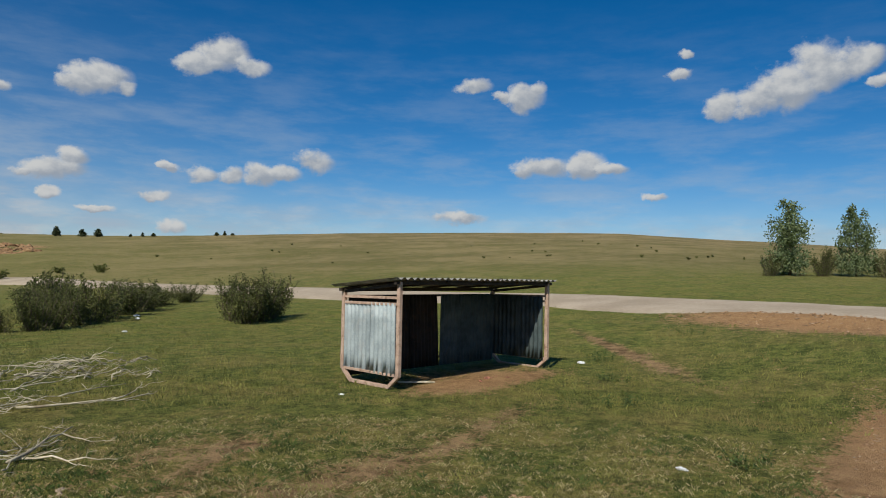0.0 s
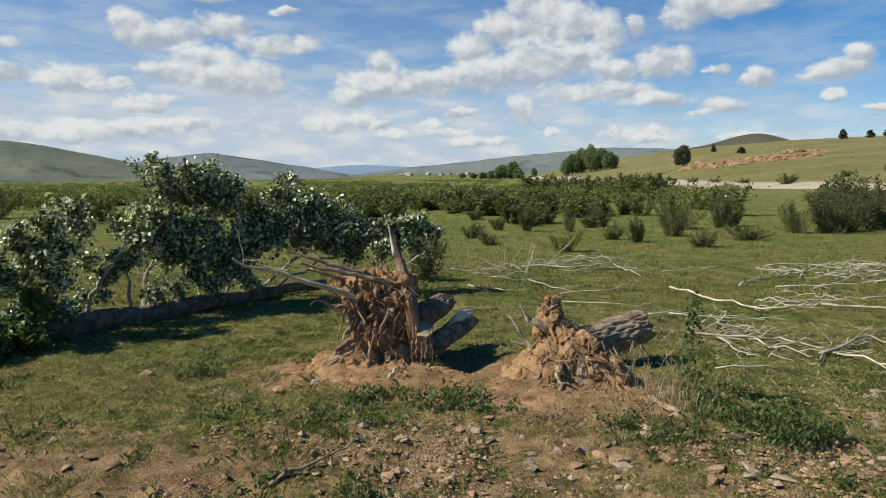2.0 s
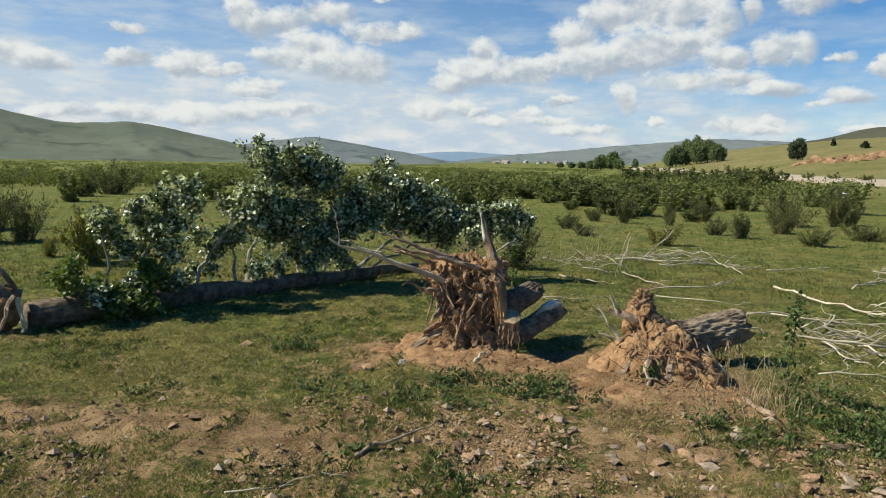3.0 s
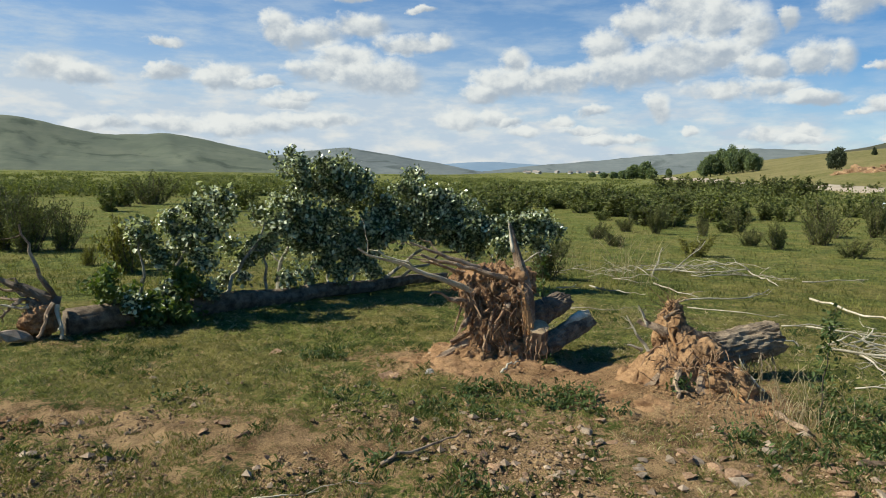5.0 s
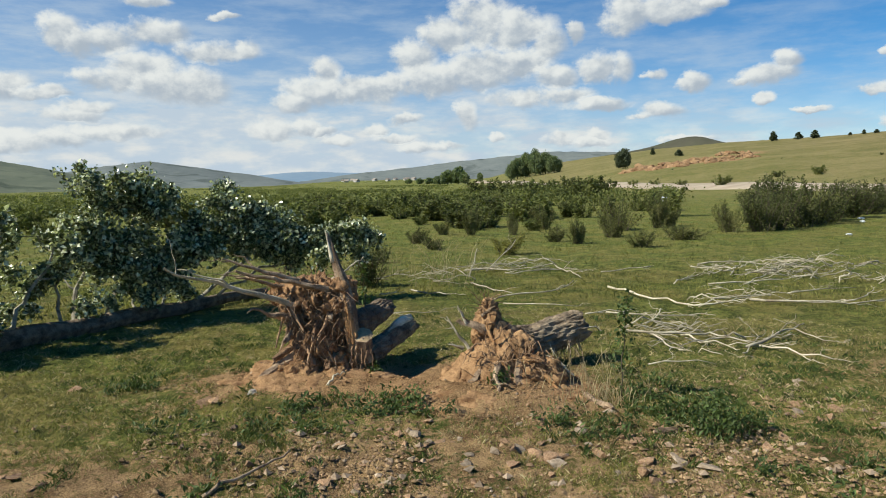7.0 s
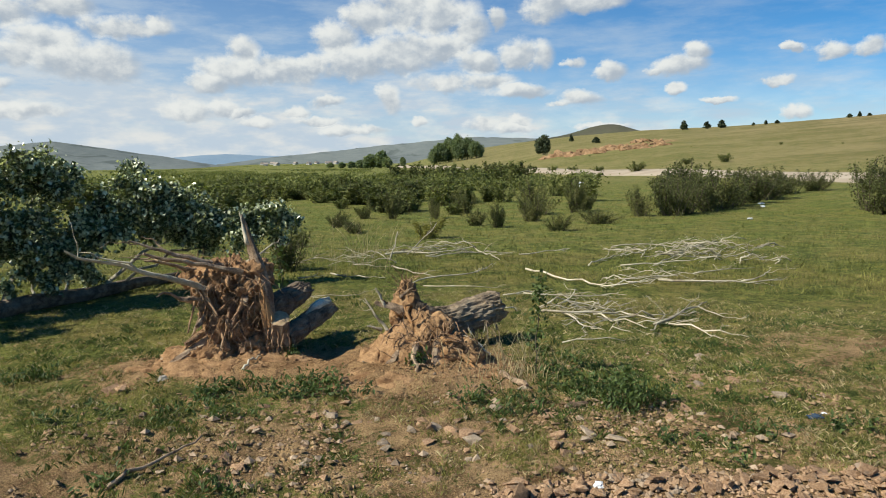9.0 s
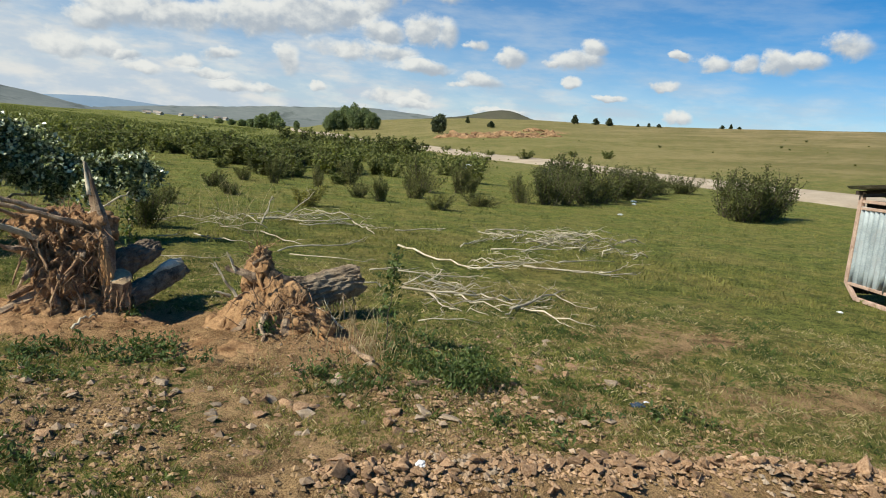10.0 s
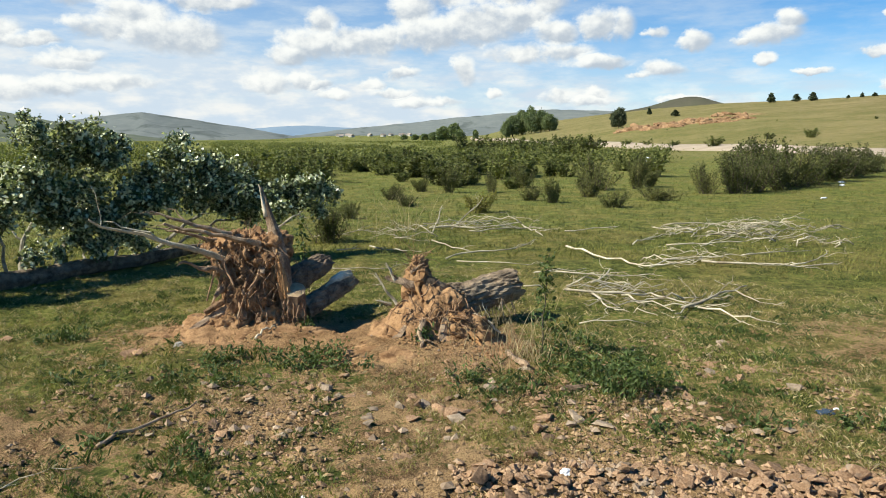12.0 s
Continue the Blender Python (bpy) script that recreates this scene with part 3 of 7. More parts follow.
# ---- building blocks ----
class Geo:
    """Collects points and faces of one mesh."""

    def __init__(self):
        self.v, self.f = [], []

    def add(self, points, faces):
        k = len(self.v)
        self.v.extend(points)
        self.f.extend([[q + k for q in face] for face in faces])
        return self

    def tube(self, path, radii, sides=7, knobby=0.0, seed=0, cap=True, furrow=0.0):
        """A tapered limb along a path."""
        path = [Vector(q) for q in path]
        chance = random.Random(seed)
        rows, turn = [], None
        groove = [1 + furrow * (chance.random() - 0.5) * 2 for _ in range(sides)] if furrow else [1.0] * sides
        for k, q in enumerate(path):
            ahead = (path[min(k + 1, len(path) - 1)] - path[max(k - 1, 0)]).normalized()
            side = ahead.orthogonal() if turn is None else (turn - ahead * turn.dot(ahead))
            side.normalize()
            turn = side
            up = ahead.cross(side)
            row = []
            for s in range(sides):
                a = 2 * math.pi * s / sides
                groove[s] += furrow * 0.5 * (chance.random() - 0.5)
                groove[s] = min(1 + furrow, max(1 - furrow, groove[s]))
                r = radii[k] * groove[s] * (1 + knobby * (chance.random() - 0.5) * 2)
                row.append(tuple(q + (side * math.cos(a) + up * math.sin(a)) * r))
            rows.append(row)
        faces = [[k * sides + s, k * sides + (s + 1) % sides, (k + 1) * sides + (s + 1) % sides, (k + 1) * sides + s] for k in range(len(rows) - 1) for s in range(sides)]
        if cap:
            faces += [list(range(sides))[::-1], [(len(rows) - 1) * sides + s for s in range(sides)]]
        return self.add([q for row in rows for q in row], faces)

    def box(self, low, high, m=None):
        pts = [Vector((x, y, z)) for x in (low[0], high[0]) for y in (low[1], high[1]) for z in (low[2], high[2])]
        if m is not None:
            pts = [m @ q for q in pts]
        return self.add([tuple(q) for q in pts], [[0, 1, 3, 2], [4, 6, 7, 5], [0, 4, 5, 1], [2, 3, 7, 6], [0, 2, 6, 4], [1, 5, 7, 3]])

    def mesh(self, name, mat, smooth=True):
        me = bpy.data.meshes.new(name)
        me.from_pydata(self.v, [], self.f)
        me.polygons.foreach_set("use_smooth", np.full(len(self.f), smooth))
        me.materials.append(mat)
        me.update()
        return me


def part(name, me, parent, label="", kind=""):
    ob = new(name, me)
    ob.parent = parent
    return tagged(ob, label, kind=kind)


def thing(name, label, category, group="", m=None, me=None, kind=""):
    ob = new(name, me)
    if m is not None:
        ob.matrix_world = m
    return tagged(ob, label, category, group, kind)


def wander(a, b, n=6, sway=0.1, seed=0, sag=0.0):
    """A crooked line from a to b."""
    chance = random.Random(seed)
    a, b = Vector(a), Vector(b)
    size = (b - a).length * sway
    path, drift = [], Vector()
    for k in range(n + 1):
        t = k / n
        if 0 < k < n:
            drift = drift * 0.6 + Vector([chance.uniform(-1, 1) for _ in range(3)]) * size * 0.5
        path.append(a.lerp(b, t) + (drift if 0 < k < n else Vector()) - Vector((0, 0, sag * math.sin(math.pi * t))))
    return path


def taper(a, b, n):
    return [a + (b - a) * k / n for k in range(n + 1)]


def leaf_arrays(centres, size, seed, wide=0.62, up=0.25, spread=0.4):
    """Folded four-point leaves, one at each centre, turned at random."""
    chance = np.random.default_rng(seed)
    c = np.asarray(centres, float)
    n = len(c)
    way = chance.normal(size=(n, 3))
    way[:, 2] -= 0.35
    way /= np.linalg.norm(way, axis=1)[:, None]
    flat = chance.normal(size=(n, 3)) + np.array([0, 0, up * 4])
    side = np.cross(way, flat)
    side /= np.linalg.norm(side, axis=1)[:, None] + 1e-9
    face = np.cross(side, way)
    length = size * chance.uniform(1 - spread, 1 + spread, n)[:, None]
    half = length * wide * 0.5
    pts = np.stack([c - way * length * 0.5, c + side * half + face * half * 0.35, c + way * length * 0.5, c - side * half + face * half * 0.35], 1)
    k = np.arange(n)[:, None] * 4
    tri = np.concatenate([k + np.array([[0, 1, 2]]), k + np.array([[0, 2, 3]])], 1).reshape(-1, 3)
    return pts.reshape(-1, 3), tri


def leaf_mesh(name, centres, size, seed, mat, wide=0.62, up=0.25):
    pts, tri = leaf_arrays(centres, size, seed, wide, up)
    me = fast_mesh(name, pts, tri, False)
    me.materials.append(mat)
    return me


def clumps(blobs, per, seed, shell=0.55, gather=0.3):
    """Points for leaves, bunched into small clumps inside soft ellipsoids (x, y, z, rx, ry, rz)."""
    chance = np.random.default_rng(seed)
    out = []
    for x, y, z, rx, ry, rz in blobs:
        bunches = max(6, int(per * rx * rz * 4))
        d = chance.normal(size=(bunches, 3))
        d /= np.linalg.norm(d, axis=1)[:, None]
        d *= (shell + (1.12 - shell) * chance.random((bunches, 1)) ** 0.7)
        hubs = np.array([x, y, z]) + d * np.array([rx, ry, rz])
        each = chance.integers(10, 26, bunches)
        hubs = np.repeat(hubs, each, 0)
        out.append(hubs + chance.normal(size=hubs.shape) * gather * min(rx, rz))
    return np.concatenate(out)


def rock_mesh(name, mat, seed, flat=0.6, rough=0.3):
    """An angular broken stone, one unit across."""
    chance = random.Random(seed)
    bm = bmesh.new()
    bmesh.ops.create_icosphere(bm, subdivisions=1, radius=0.5)
    cuts = [Vector([chance.uniform(-1, 1) for _ in range(3)]).normalized() for _ in range(6)]
    for v in bm.verts:
        for cut in cuts:
            over = v.co.dot(cut) - 0.28
            if over > 0:
                v.co -= cut * over
        v.co += Vector([chance.uniform(-1, 1) for _ in range(3)]) * rough * 0.12
        v.co.z *= flat
    me = bpy.data.meshes.new(name)
    bm.to_mesh(me)
    bm.free()
    me.materials.append(mat)
    return me


# ---- mountains round the valley ----
def mountain(name, label, mat, far, depth, knots, seed, rough=1.0):
    """A range whose crest follows knots of (azimuth, height angle)."""
    az = np.arange(knots[0][0], knots[-1][0] + 0.01, 0.22)
    crest = np.interp(az, [k[0] for k in knots], [k[1] for k in knots])
    kernel = np.hanning(9) / np.hanning(9).sum()
    crest = np.convolve(np.pad(crest, 4, mode="edge"), kernel, "valid") + (fbm(az * 1.7 + seed, az * 0 + seed, 4) - 0.47) * 0.10 * rough
    steps = np.linspace(0, 1, 26)
    A, S = np.meshgrid(np.radians(az), steps, indexing="ij")
    C = np.repeat(crest[:, None], len(steps), 1)
    R = far + depth * S
    top = 2.08 + (far + depth) * np.tan(np.radians(C))
    rib = (fbm(np.degrees(A) * 0.20 + seed * 3 + S * 0.5, S * 1.6 + seed, 5) - 0.47)
    Z = -12 + (top + 12) * np.clip(S ** 1.25 + rib * 0.34 * np.sin(np.pi * S), -0.02, 1.0) * 1.0
    back = np.stack([R[:, -1:] * 1.12 * np.sin(A[:, -1:]), R[:, -1:] * 1.12 * np.cos(A[:, -1:]), Z[:, -1:] * 0 - 20], -1)
    P = np.concatenate([np.stack([R * np.sin(A), R * np.cos(A), Z], -1), back], 1)
    m = P.shape[1]
    i, j = np.meshgrid(np.arange(len(az) - 1), np.arange(m - 1), indexing="ij")
    k = i * m + j
    me = fast_mesh(name, P.reshape(-1, 3), np.stack([k, k + m, k + m + 1, k + 1], -1).reshape(-1, 4))
    me.materials.append(mat)
    return tagged(new(name, me), label, "mountain", kind="structure")


mountain("mountain_1", "broad green steppe mountain with soft gullies", ridge_green, 1500, 700,
         [(-75, 5.0), (-55, 5.4), (-46, 4.6), (-40.5, 3.75), (-38.5, 3.68), (-35.5, 3.02), (-33.4, 2.60), (-31, 2.7), (-28.8, 2.87), (-26.5, 2.5), (-24.2, 2.03), (-20.3, 1.2), (-17, 0.55), (-13, 0.0)], 3)
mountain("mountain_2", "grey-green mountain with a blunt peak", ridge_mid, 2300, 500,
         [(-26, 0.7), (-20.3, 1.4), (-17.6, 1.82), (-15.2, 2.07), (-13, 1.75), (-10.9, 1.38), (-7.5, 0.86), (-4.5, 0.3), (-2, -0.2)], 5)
mountain("mountain_3", "distant mountains with haze blue in their colour", ridge_blue, 3600, 500,
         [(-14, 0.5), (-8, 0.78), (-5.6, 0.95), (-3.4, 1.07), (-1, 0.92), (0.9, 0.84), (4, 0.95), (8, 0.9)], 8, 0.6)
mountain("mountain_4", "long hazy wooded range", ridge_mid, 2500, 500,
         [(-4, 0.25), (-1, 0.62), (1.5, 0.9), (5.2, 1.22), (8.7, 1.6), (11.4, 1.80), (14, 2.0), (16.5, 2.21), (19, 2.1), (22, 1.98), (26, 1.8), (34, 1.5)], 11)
mountain("mountain_5", "rounded brown-green hilltop", ridge_near, 640, 160,
         [(15, 0.9), (18, 1.35), (21.4, 1.82), (23, 2.05), (24.6, 2.36), (26.3, 2.86), (27.5, 3.02), (28.4, 2.88), (29.8, 2.4), (31.5, 2.1), (35, 1.6)], 14, 0.5)

# ---- gravel road at the foot of the hill ----
ROAD = [(22.6, -14.0, 7.6), (27.6, -3.2, 7.6), (33.4, 4.9, 6.4), (37.9, 11.4, 5.4), (41.0, 20.5, 5.8), (43.6, 31.5, 7), (45.2, 46.0, 6), (45.6, 64.0, 5.5), (46.5, 102.0, 5), (50.5, 160.0, 5.5), (58.0, 246.0, 7), (66, 330, 7), (86, 450, 7), (120, 640, 7)]
rt = np.linspace(0, len(ROAD) - 1, 260)
rx, ry, rw = (np.interp(rt, range(len(ROAD)), [p[k] for p in ROAD]) for k in range(3))
kernel = np.hanning(21) / np.hanning(21).sum()
rx, ry = (np.convolve(np.pad(q, 10, mode="reflect", reflect_type="odd"), kernel, "valid") for q in (rx, ry))
tx, ty = np.gradient(rx), np.gradient(ry)
tl = np.hypot(tx, ty)
across = np.linspace(-0.5, 0.5, 9)
PX = rx[:, None] + (ty / tl)[:, None] * across * rw[:, None]
PY = ry[:, None] - (tx / tl)[:, None] * across * rw[:, None]
PZ = ground_z(PX, PY) + 0.035 + 0.0008 * np.hypot(PX, PY) + 0.3 * (0.25 - across**2) - 0.12 * (np.abs(across) > 0.45)
k = np.arange(259)[:, None] * 9 + np.arange(8)
me = fast_mesh("road", np.stack([PX, PY, PZ], -1).reshape(-1, 3), np.stack([k, k + 1, k + 10, k + 9], -1).reshape(-1, 4))
me.materials.append(gravel_road)
tagged(new("road", me), "pale gravel road winding along the foot of the hill", "road", kind="structure")


# ---- shelter of corrugated sheet on steel skids ----
FRONT_L, FRONT_R = Vector((11.86, 6.31, 0)), Vector((16.32, 4.96, 0))
ALONG = (FRONT_R - FRONT_L).normalized()
BACK = Vector((-ALONG.y, ALONG.x, 0))
W, D = (FRONT_R - FRONT_L).length, 1.68
shelter = thing("bus_shelter", "open-fronted roadside shelter of pale corrugated metal with faded pink posts", "shelter",
                m=Matrix(((ALONG.x, BACK.x, 0, FRONT_L.x), (ALONG.y, BACK.y, 0, FRONT_L.y), (0, 0, 1, 0.0), (0, 0, 0, 1))))


def bar(name, a, b, half, mat, label=""):
    """A square bar with softened edges between two points of the shelter."""
    a, b = Vector(a), Vector(b)
    bm = bmesh.new()
    bmesh.ops.create_cube(bm, size=1.0)
    bmesh.ops.bevel(bm, geom=bm.edges[:], offset=0.08, segments=1, affect="EDGES")
    turn = (b - a).to_track_quat("Z", "Y").to_matrix().to_4x4()
    bm.transform(Matrix.Translation((a + b) / 2) @ turn @ Matrix.Diagonal((half * 2, half * 2, (b - a).length, 1)))
    me = bpy.data.meshes.new(name)
    bm.to_mesh(me)
    bm.free()
    me.materials.append(mat)
    return part(name, me, shelter, label)


def sheet(name, origin, right, up, width, height, waves, mat, lift=0.018, seed=0, label="", bend=0.0):
    """A corrugated sheet with real waves and a thin edge."""
    chance = random.Random(seed)
    origin, right, up = Vector(origin), Vector(right), Vector(up)
    out = right.cross(up).normalized()
    cols, rows = waves * 6 + 1, 5
    g = Geo()
    pts = []
    for k in range(2):
        for r in range(rows):
            for c in range(cols):
                u, v = c / (cols - 1), r / (rows - 1)
                wave = math.cos(2 * math.pi * u * waves) * lift + bend * u * u * v
                ragged = (chance.random() - 0.5) * 0.01 if r in (0, rows - 1) else 0
                pts.append(tuple(origin + right * width * u + up * (height * v + ragged) + out * (wave + (0.004 if k else 0))))
    n = rows * cols
    faces = []
    for r in range(rows - 1):
        for c in range(cols - 1):
            q = r * cols + c
            faces.append([q, q + 1, q + cols + 1, q + cols])
            faces.append([n + q, n + q + cols, n + q + cols + 1, n + q + 1])
    for c in range(cols - 1):
        t = (rows - 1) * cols + c
        faces.append([c, n + c, n + c + 1, c + 1])
        faces.append([t, t + 1, n + t + 1, n + t])
    g.add(pts, faces)
    return part(name, g.mesh(name, mat), shelter, label)


Z_F, Z_B = 2.03, 1.86
for x in (0.0, W):
    for y, top in ((0.0, Z_F), (D, Z_B)):
        bar("post", (x, y, 0.24), (x, y, top), 0.042, post_paint)
        bar("leg", (x, y, 0.25), (x, y + (0.26 if y == 0 else -0.26), 0.035), 0.034, post_paint)
    bar("skid", (x, 0.24, 0.03), (x, D - 0.24, 0.03), 0.034, post_paint, "rusty pink skid resting on the ground")
    for z in (1.60, 1.72, 0.26):
        bar("side_rail", (x, 0.04, z), (x, D - 0.04, z - (0.02 if z > 1 else 0)), 0.026, post_paint)
    bar("side_rail", (x, 0.04, Z_F - 0.06), (x, D - 0.04, Z_B - 0.06), 0.03, beam_wood)
for y, z in ((0.0, Z_F - 0.02), (D, Z_B - 0.02)):
    bar("roof_beam", (-0.12, y, z), (W + 0.14, y, z), 0.04, beam_wood, "timber roof beam darkened for the shade under the roof")
for z in (0.28, 1.70):
    bar("back_rail", (0.04, D + 0.01, z), (W - 0.04, D + 0.01, z), 0.024, beam_wood)
for k in range(5):
    x = 0.1 + k * (W - 0.2) / 4
    bar("rafter", (x, -0.10, Z_F + 0.012), (x, D + 0.12, Z_B + 0.005), 0.02, beam_wood)
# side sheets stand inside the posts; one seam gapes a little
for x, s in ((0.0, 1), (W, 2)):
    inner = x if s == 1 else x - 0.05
    sheet("side_sheet", (inner, D - 0.03, 0.25), (0, -1, 0), (0, 0, 1), 0.84 if s == 1 else 0.90, 1.36 if s == 1 else 1.46, 7, zinc if s == 1 else shaded_sheet, seed=s)
    sheet("side_sheet", (inner - 0.012, D - 0.89, 0.25), (0, -1, 0), (0, 0, 1), 0.74, 1.36 if s == 1 else 1.46, 6, zinc if s == 1 else shaded_sheet, seed=s + 4, bend=0.02)
for k in range(5):
    lean = (0.0, 0.0, -0.06, 0.01, 0.0)[k]
    start, width = ((0.05, 0.89), (0.93, 0.90), (1.82, 0.88), (2.715, 0.92), (3.62, 0.98))[k]
    up = Vector((lean, 0, 1)).normalized()
    sheet("back_sheet", (start, D - 0.05, 0.09), (1, 0, 0), up, width, 1.62, 8, near_black if k < 3 else shaded_sheet, seed=20 + k, label="near-black sheet" if k < 3 else "")
slope = Vector((0, D + 0.30, Z_B - Z_F)).normalized()
for k in range(5):
    sheet("roof_sheet", (-0.20 + k * 1.0, -0.16, Z_F + 0.055 + 0.004 * (k % 2)), (1, 0, 0), slope, 1.03, D + 0.36, 6, old_roof, 0.024, seed=40 + k)
# a scrap plank and stones on the worn floor
plank = thing("plank", "broken pale board lying half in the shelter's shade", "plank", me=Geo().box((-0.42, -0.045, -0.012), (0.42, 0.045, 0.012)).mesh("plank", dead_wood, False))
plank.matrix_world = pose(12.75, 6.42, gz(12.75, 6.42) + 0.05, 0, 4, -28)


# ---- uprooted stumps ----
def soil_mass(name, centre, radii, seed, rough=0.16, flat=-0.2, power=1.0, subdiv=6, cut=2.8, curtain=3.0, mat=None):
    """A crumbling lump of earth: a lump pushed in and out by noise at three scales, cut off at the ground."""
    bm = bmesh.new()
    bmesh.ops.create_icosphere(bm, subdivisions=subdiv, radius=1.0)
    shift = Vector((seed * 3.1, seed * 1.7, seed))
    for v in bm.verts:
        q = v.co.copy()
        if power != 1.0 and q.z > 0:
            s = (1 - q.z) ** power
            flatlen = math.hypot(q.x, q.y) or 1
            q.x, q.y = q.x / flatlen * s, q.y / flatlen * s
        q = Vector((q.x * radii[0], q.y * radii[1], q.z * radii[2]))
        n = v.co.normalized()
        big, mid = noise.noise(q * 3.0 + shift), noise.noise(q * 7.5 - shift)
        ridge, grit = 1 - 2 * abs(noise.noise(q * 15 + shift)), noise.noise(q * 34 - shift)
        gully = abs(noise.noise(Vector((q.x * 8, q.y * 8, q.z * curtain)) - shift))
        q += n * rough * (0.85 * big + 0.5 * mid + 0.20 * ridge + 0.24 * grit - cut * max(0, 0.17 - gully))
        q.z = max(q.z, flat)
        v.co = q + Vector(centre)
    me = bpy.data.meshes.new(name)
    bm.to_mesh(me)
    bm.free()
    me.polygons.foreach_set("use_smooth", np.full(len(me.polygons), True))
    me.materials.append(mat or earth)
    return me


def root(parent, a, b, r0, r1, seed, mat=None, sway=0.12, n=8, sides=8, label="", forks=2, name="root", knobby=0.14):
    """A gnarled root with side rootlets, one mesh."""
    chance = random.Random(seed)
    path = wander(a, b, n, sway, seed)
    g = Geo().tube(path, taper(r0, r1, n), sides, knobby, seed, True, 0.22)
    for k in range(forks):
        i = chance.randint(2, n - 1)
        d = (path[i] - path[i - 1]).normalized()
        side = Vector([chance.uniform(-1, 1) for _ in range(3)])
        length = (Vector(b) - Vector(a)).length * chance.uniform(0.2, 0.45)
        tip = path[i] + (d + side * 0.9).normalized() * length
        rr = (r0 + (r1 - r0) * i / n) * 0.6
        g.tube(wander(path[i], tip, 5, 0.2, seed * 7 + k), taper(rr, rr * 0.25, 5), 6, 0.1, seed + k)
    return part(name, g.mesh(name, mat or root_wood, False), parent, label)


def rootlets(parent, centre, spread, count, seed, down=True, length=(0.15, 0.5), thick=(0.006, 0.02), name="root_tangle"):
    """Fine roots that hang about a root plate, one tangled mesh."""
    chance = random.Random(seed)
    g = Geo()
    for k in range(count):
        a = Vector(centre) + Vector([chance.uniform(-1, 1) * s for s in spread])
        way = Vector((chance.uniform(-1, 1), chance.uniform(-1.0, 0.25), chance.uniform(-1.3, 0.6) if down else chance.uniform(-0.4, 1)))
        b = a + way.normalized() * chance.uniform(*length)
        r = chance.uniform(*thick)
        g.tube(wander(a, b, 4, 0.22, seed * 31 + k), taper(r, r * 0.3, 4), 5, 0.1, k, False)
    return part(name, g.mesh(name, earthy_root), parent, kind="stuff")


def log(parent, a, b, r0, r1, seed, label="", wood=bark):
    """A bark-clad trunk piece with a sawn end and a hollow dark heart."""
    rings, sides = 40, 72
    path = wander(a, b, rings, 0.006, seed)
    d = (Vector(b) - Vector(a)).normalized()
    side = d.orthogonal().normalized()
    up = d.cross(side)
    pts = []
    for k, q in enumerate(path):
        for s in range(sides):
            t = 2 * math.pi * s / sides
            cu, su = math.cos(t), math.sin(t)
            # long plates of bark between deep furrows, knots, and a slow swell
            groove = 1 - 2 * abs(noise.noise(Vector((cu * 4.2, su * 4.2, k * 0.16 + seed))))
            plate = noise.noise(Vector((cu * 9, su * 9, k * 0.5 - seed)))
            swell = noise.noise(Vector((cu, su, k * 0.09 + seed * 2)))
            r = (r0 + (r1 - r0) * k / rings) * (0.95 + 0.15 * groove + 0.07 * plate + 0.16 * swell)
            torn = max(0, k - rings + 4) / 4 * 0.10 * noise.noise(Vector((cu * 2.5, su * 2.5, seed)))
            pts.append(tuple(Vector(q) + d * torn + (side * cu + up * su) * r))
    faces = [[k * sides + s, k * sides + (s + 1) % sides, (k + 1) * sides + (s + 1) % sides, (k + 1) * sides + s] for k in range(rings) for s in range(sides)]
    faces += [list(range(sides))[::-1], [rings * sides + s for s in range(sides)]]
    trunk = part("log", Geo().add(pts, faces).mesh("log", wood, False), parent, label)
    end = Vector(path[-1])
    g = Geo().tube([end - d * 0.03, end + d * 0.006, end + d * 0.018], [r1 * 0.82, r1 * 0.8, r1 * 0.5], 18, 0.06, seed)
    part("sawn_end", g.mesh("sawn_end", cut_wood), trunk, "pale sawn face")
    return trunk


stump_a = thing("uprooted_stump", "upturned poplar root plate caked in sandy earth", "tree stump")
part("root_soil", soil_mass("root_soil", (0.31, 7.56, 0.46), (0.27, 0.20, 0.56), 1, 0.30, -0.5, 1.0, 6, 4.0, 1.3, plate_earth), stump_a, "dry orange-brown earth held by roots")
part("root_soil", soil_mass("root_soil", (0.22, 7.52, 0.88), (0.37, 0.24, 0.15), 2, 0.20, -0.3, 1.0, 6, 1.6, 2.0, plate_earth), stump_a)
part("root_soil", soil_mass("root_soil", (0.04, 7.26, 0.04), (0.46, 0.30, 0.18), 8, 0.10, -0.2, 1.0, 6, 0.6), stump_a)
part("root_soil", soil_mass("root_soil", (0.52, 7.32, 0.10), (0.30, 0.22, 0.18), 9, 0.14, -0.2, 1.0, 6, 1.0), stump_a)
part("fallen_soil", soil_mass("fallen_soil", (0.10, 7.02, -0.05), (1.05, 0.56, 0.17), 3, 0.06, -0.06), stump_a)


def face_y(x, z):
    """The front of the root plate."""
    return 7.48 - 0.28 * math.sqrt(max(0.03, 1 - ((x - 0.26) / 0.50) ** 2 - ((z - 0.50) / 0.66) ** 2))


def plate_left(z):
    """The plate is waisted: its edge runs out at the top and at the foot."""
    return 0.02 - 0.30 * max(0.0, z - 0.55) / 0.45 - 0.30 * max(0.0, 0.30 - z) / 0.30


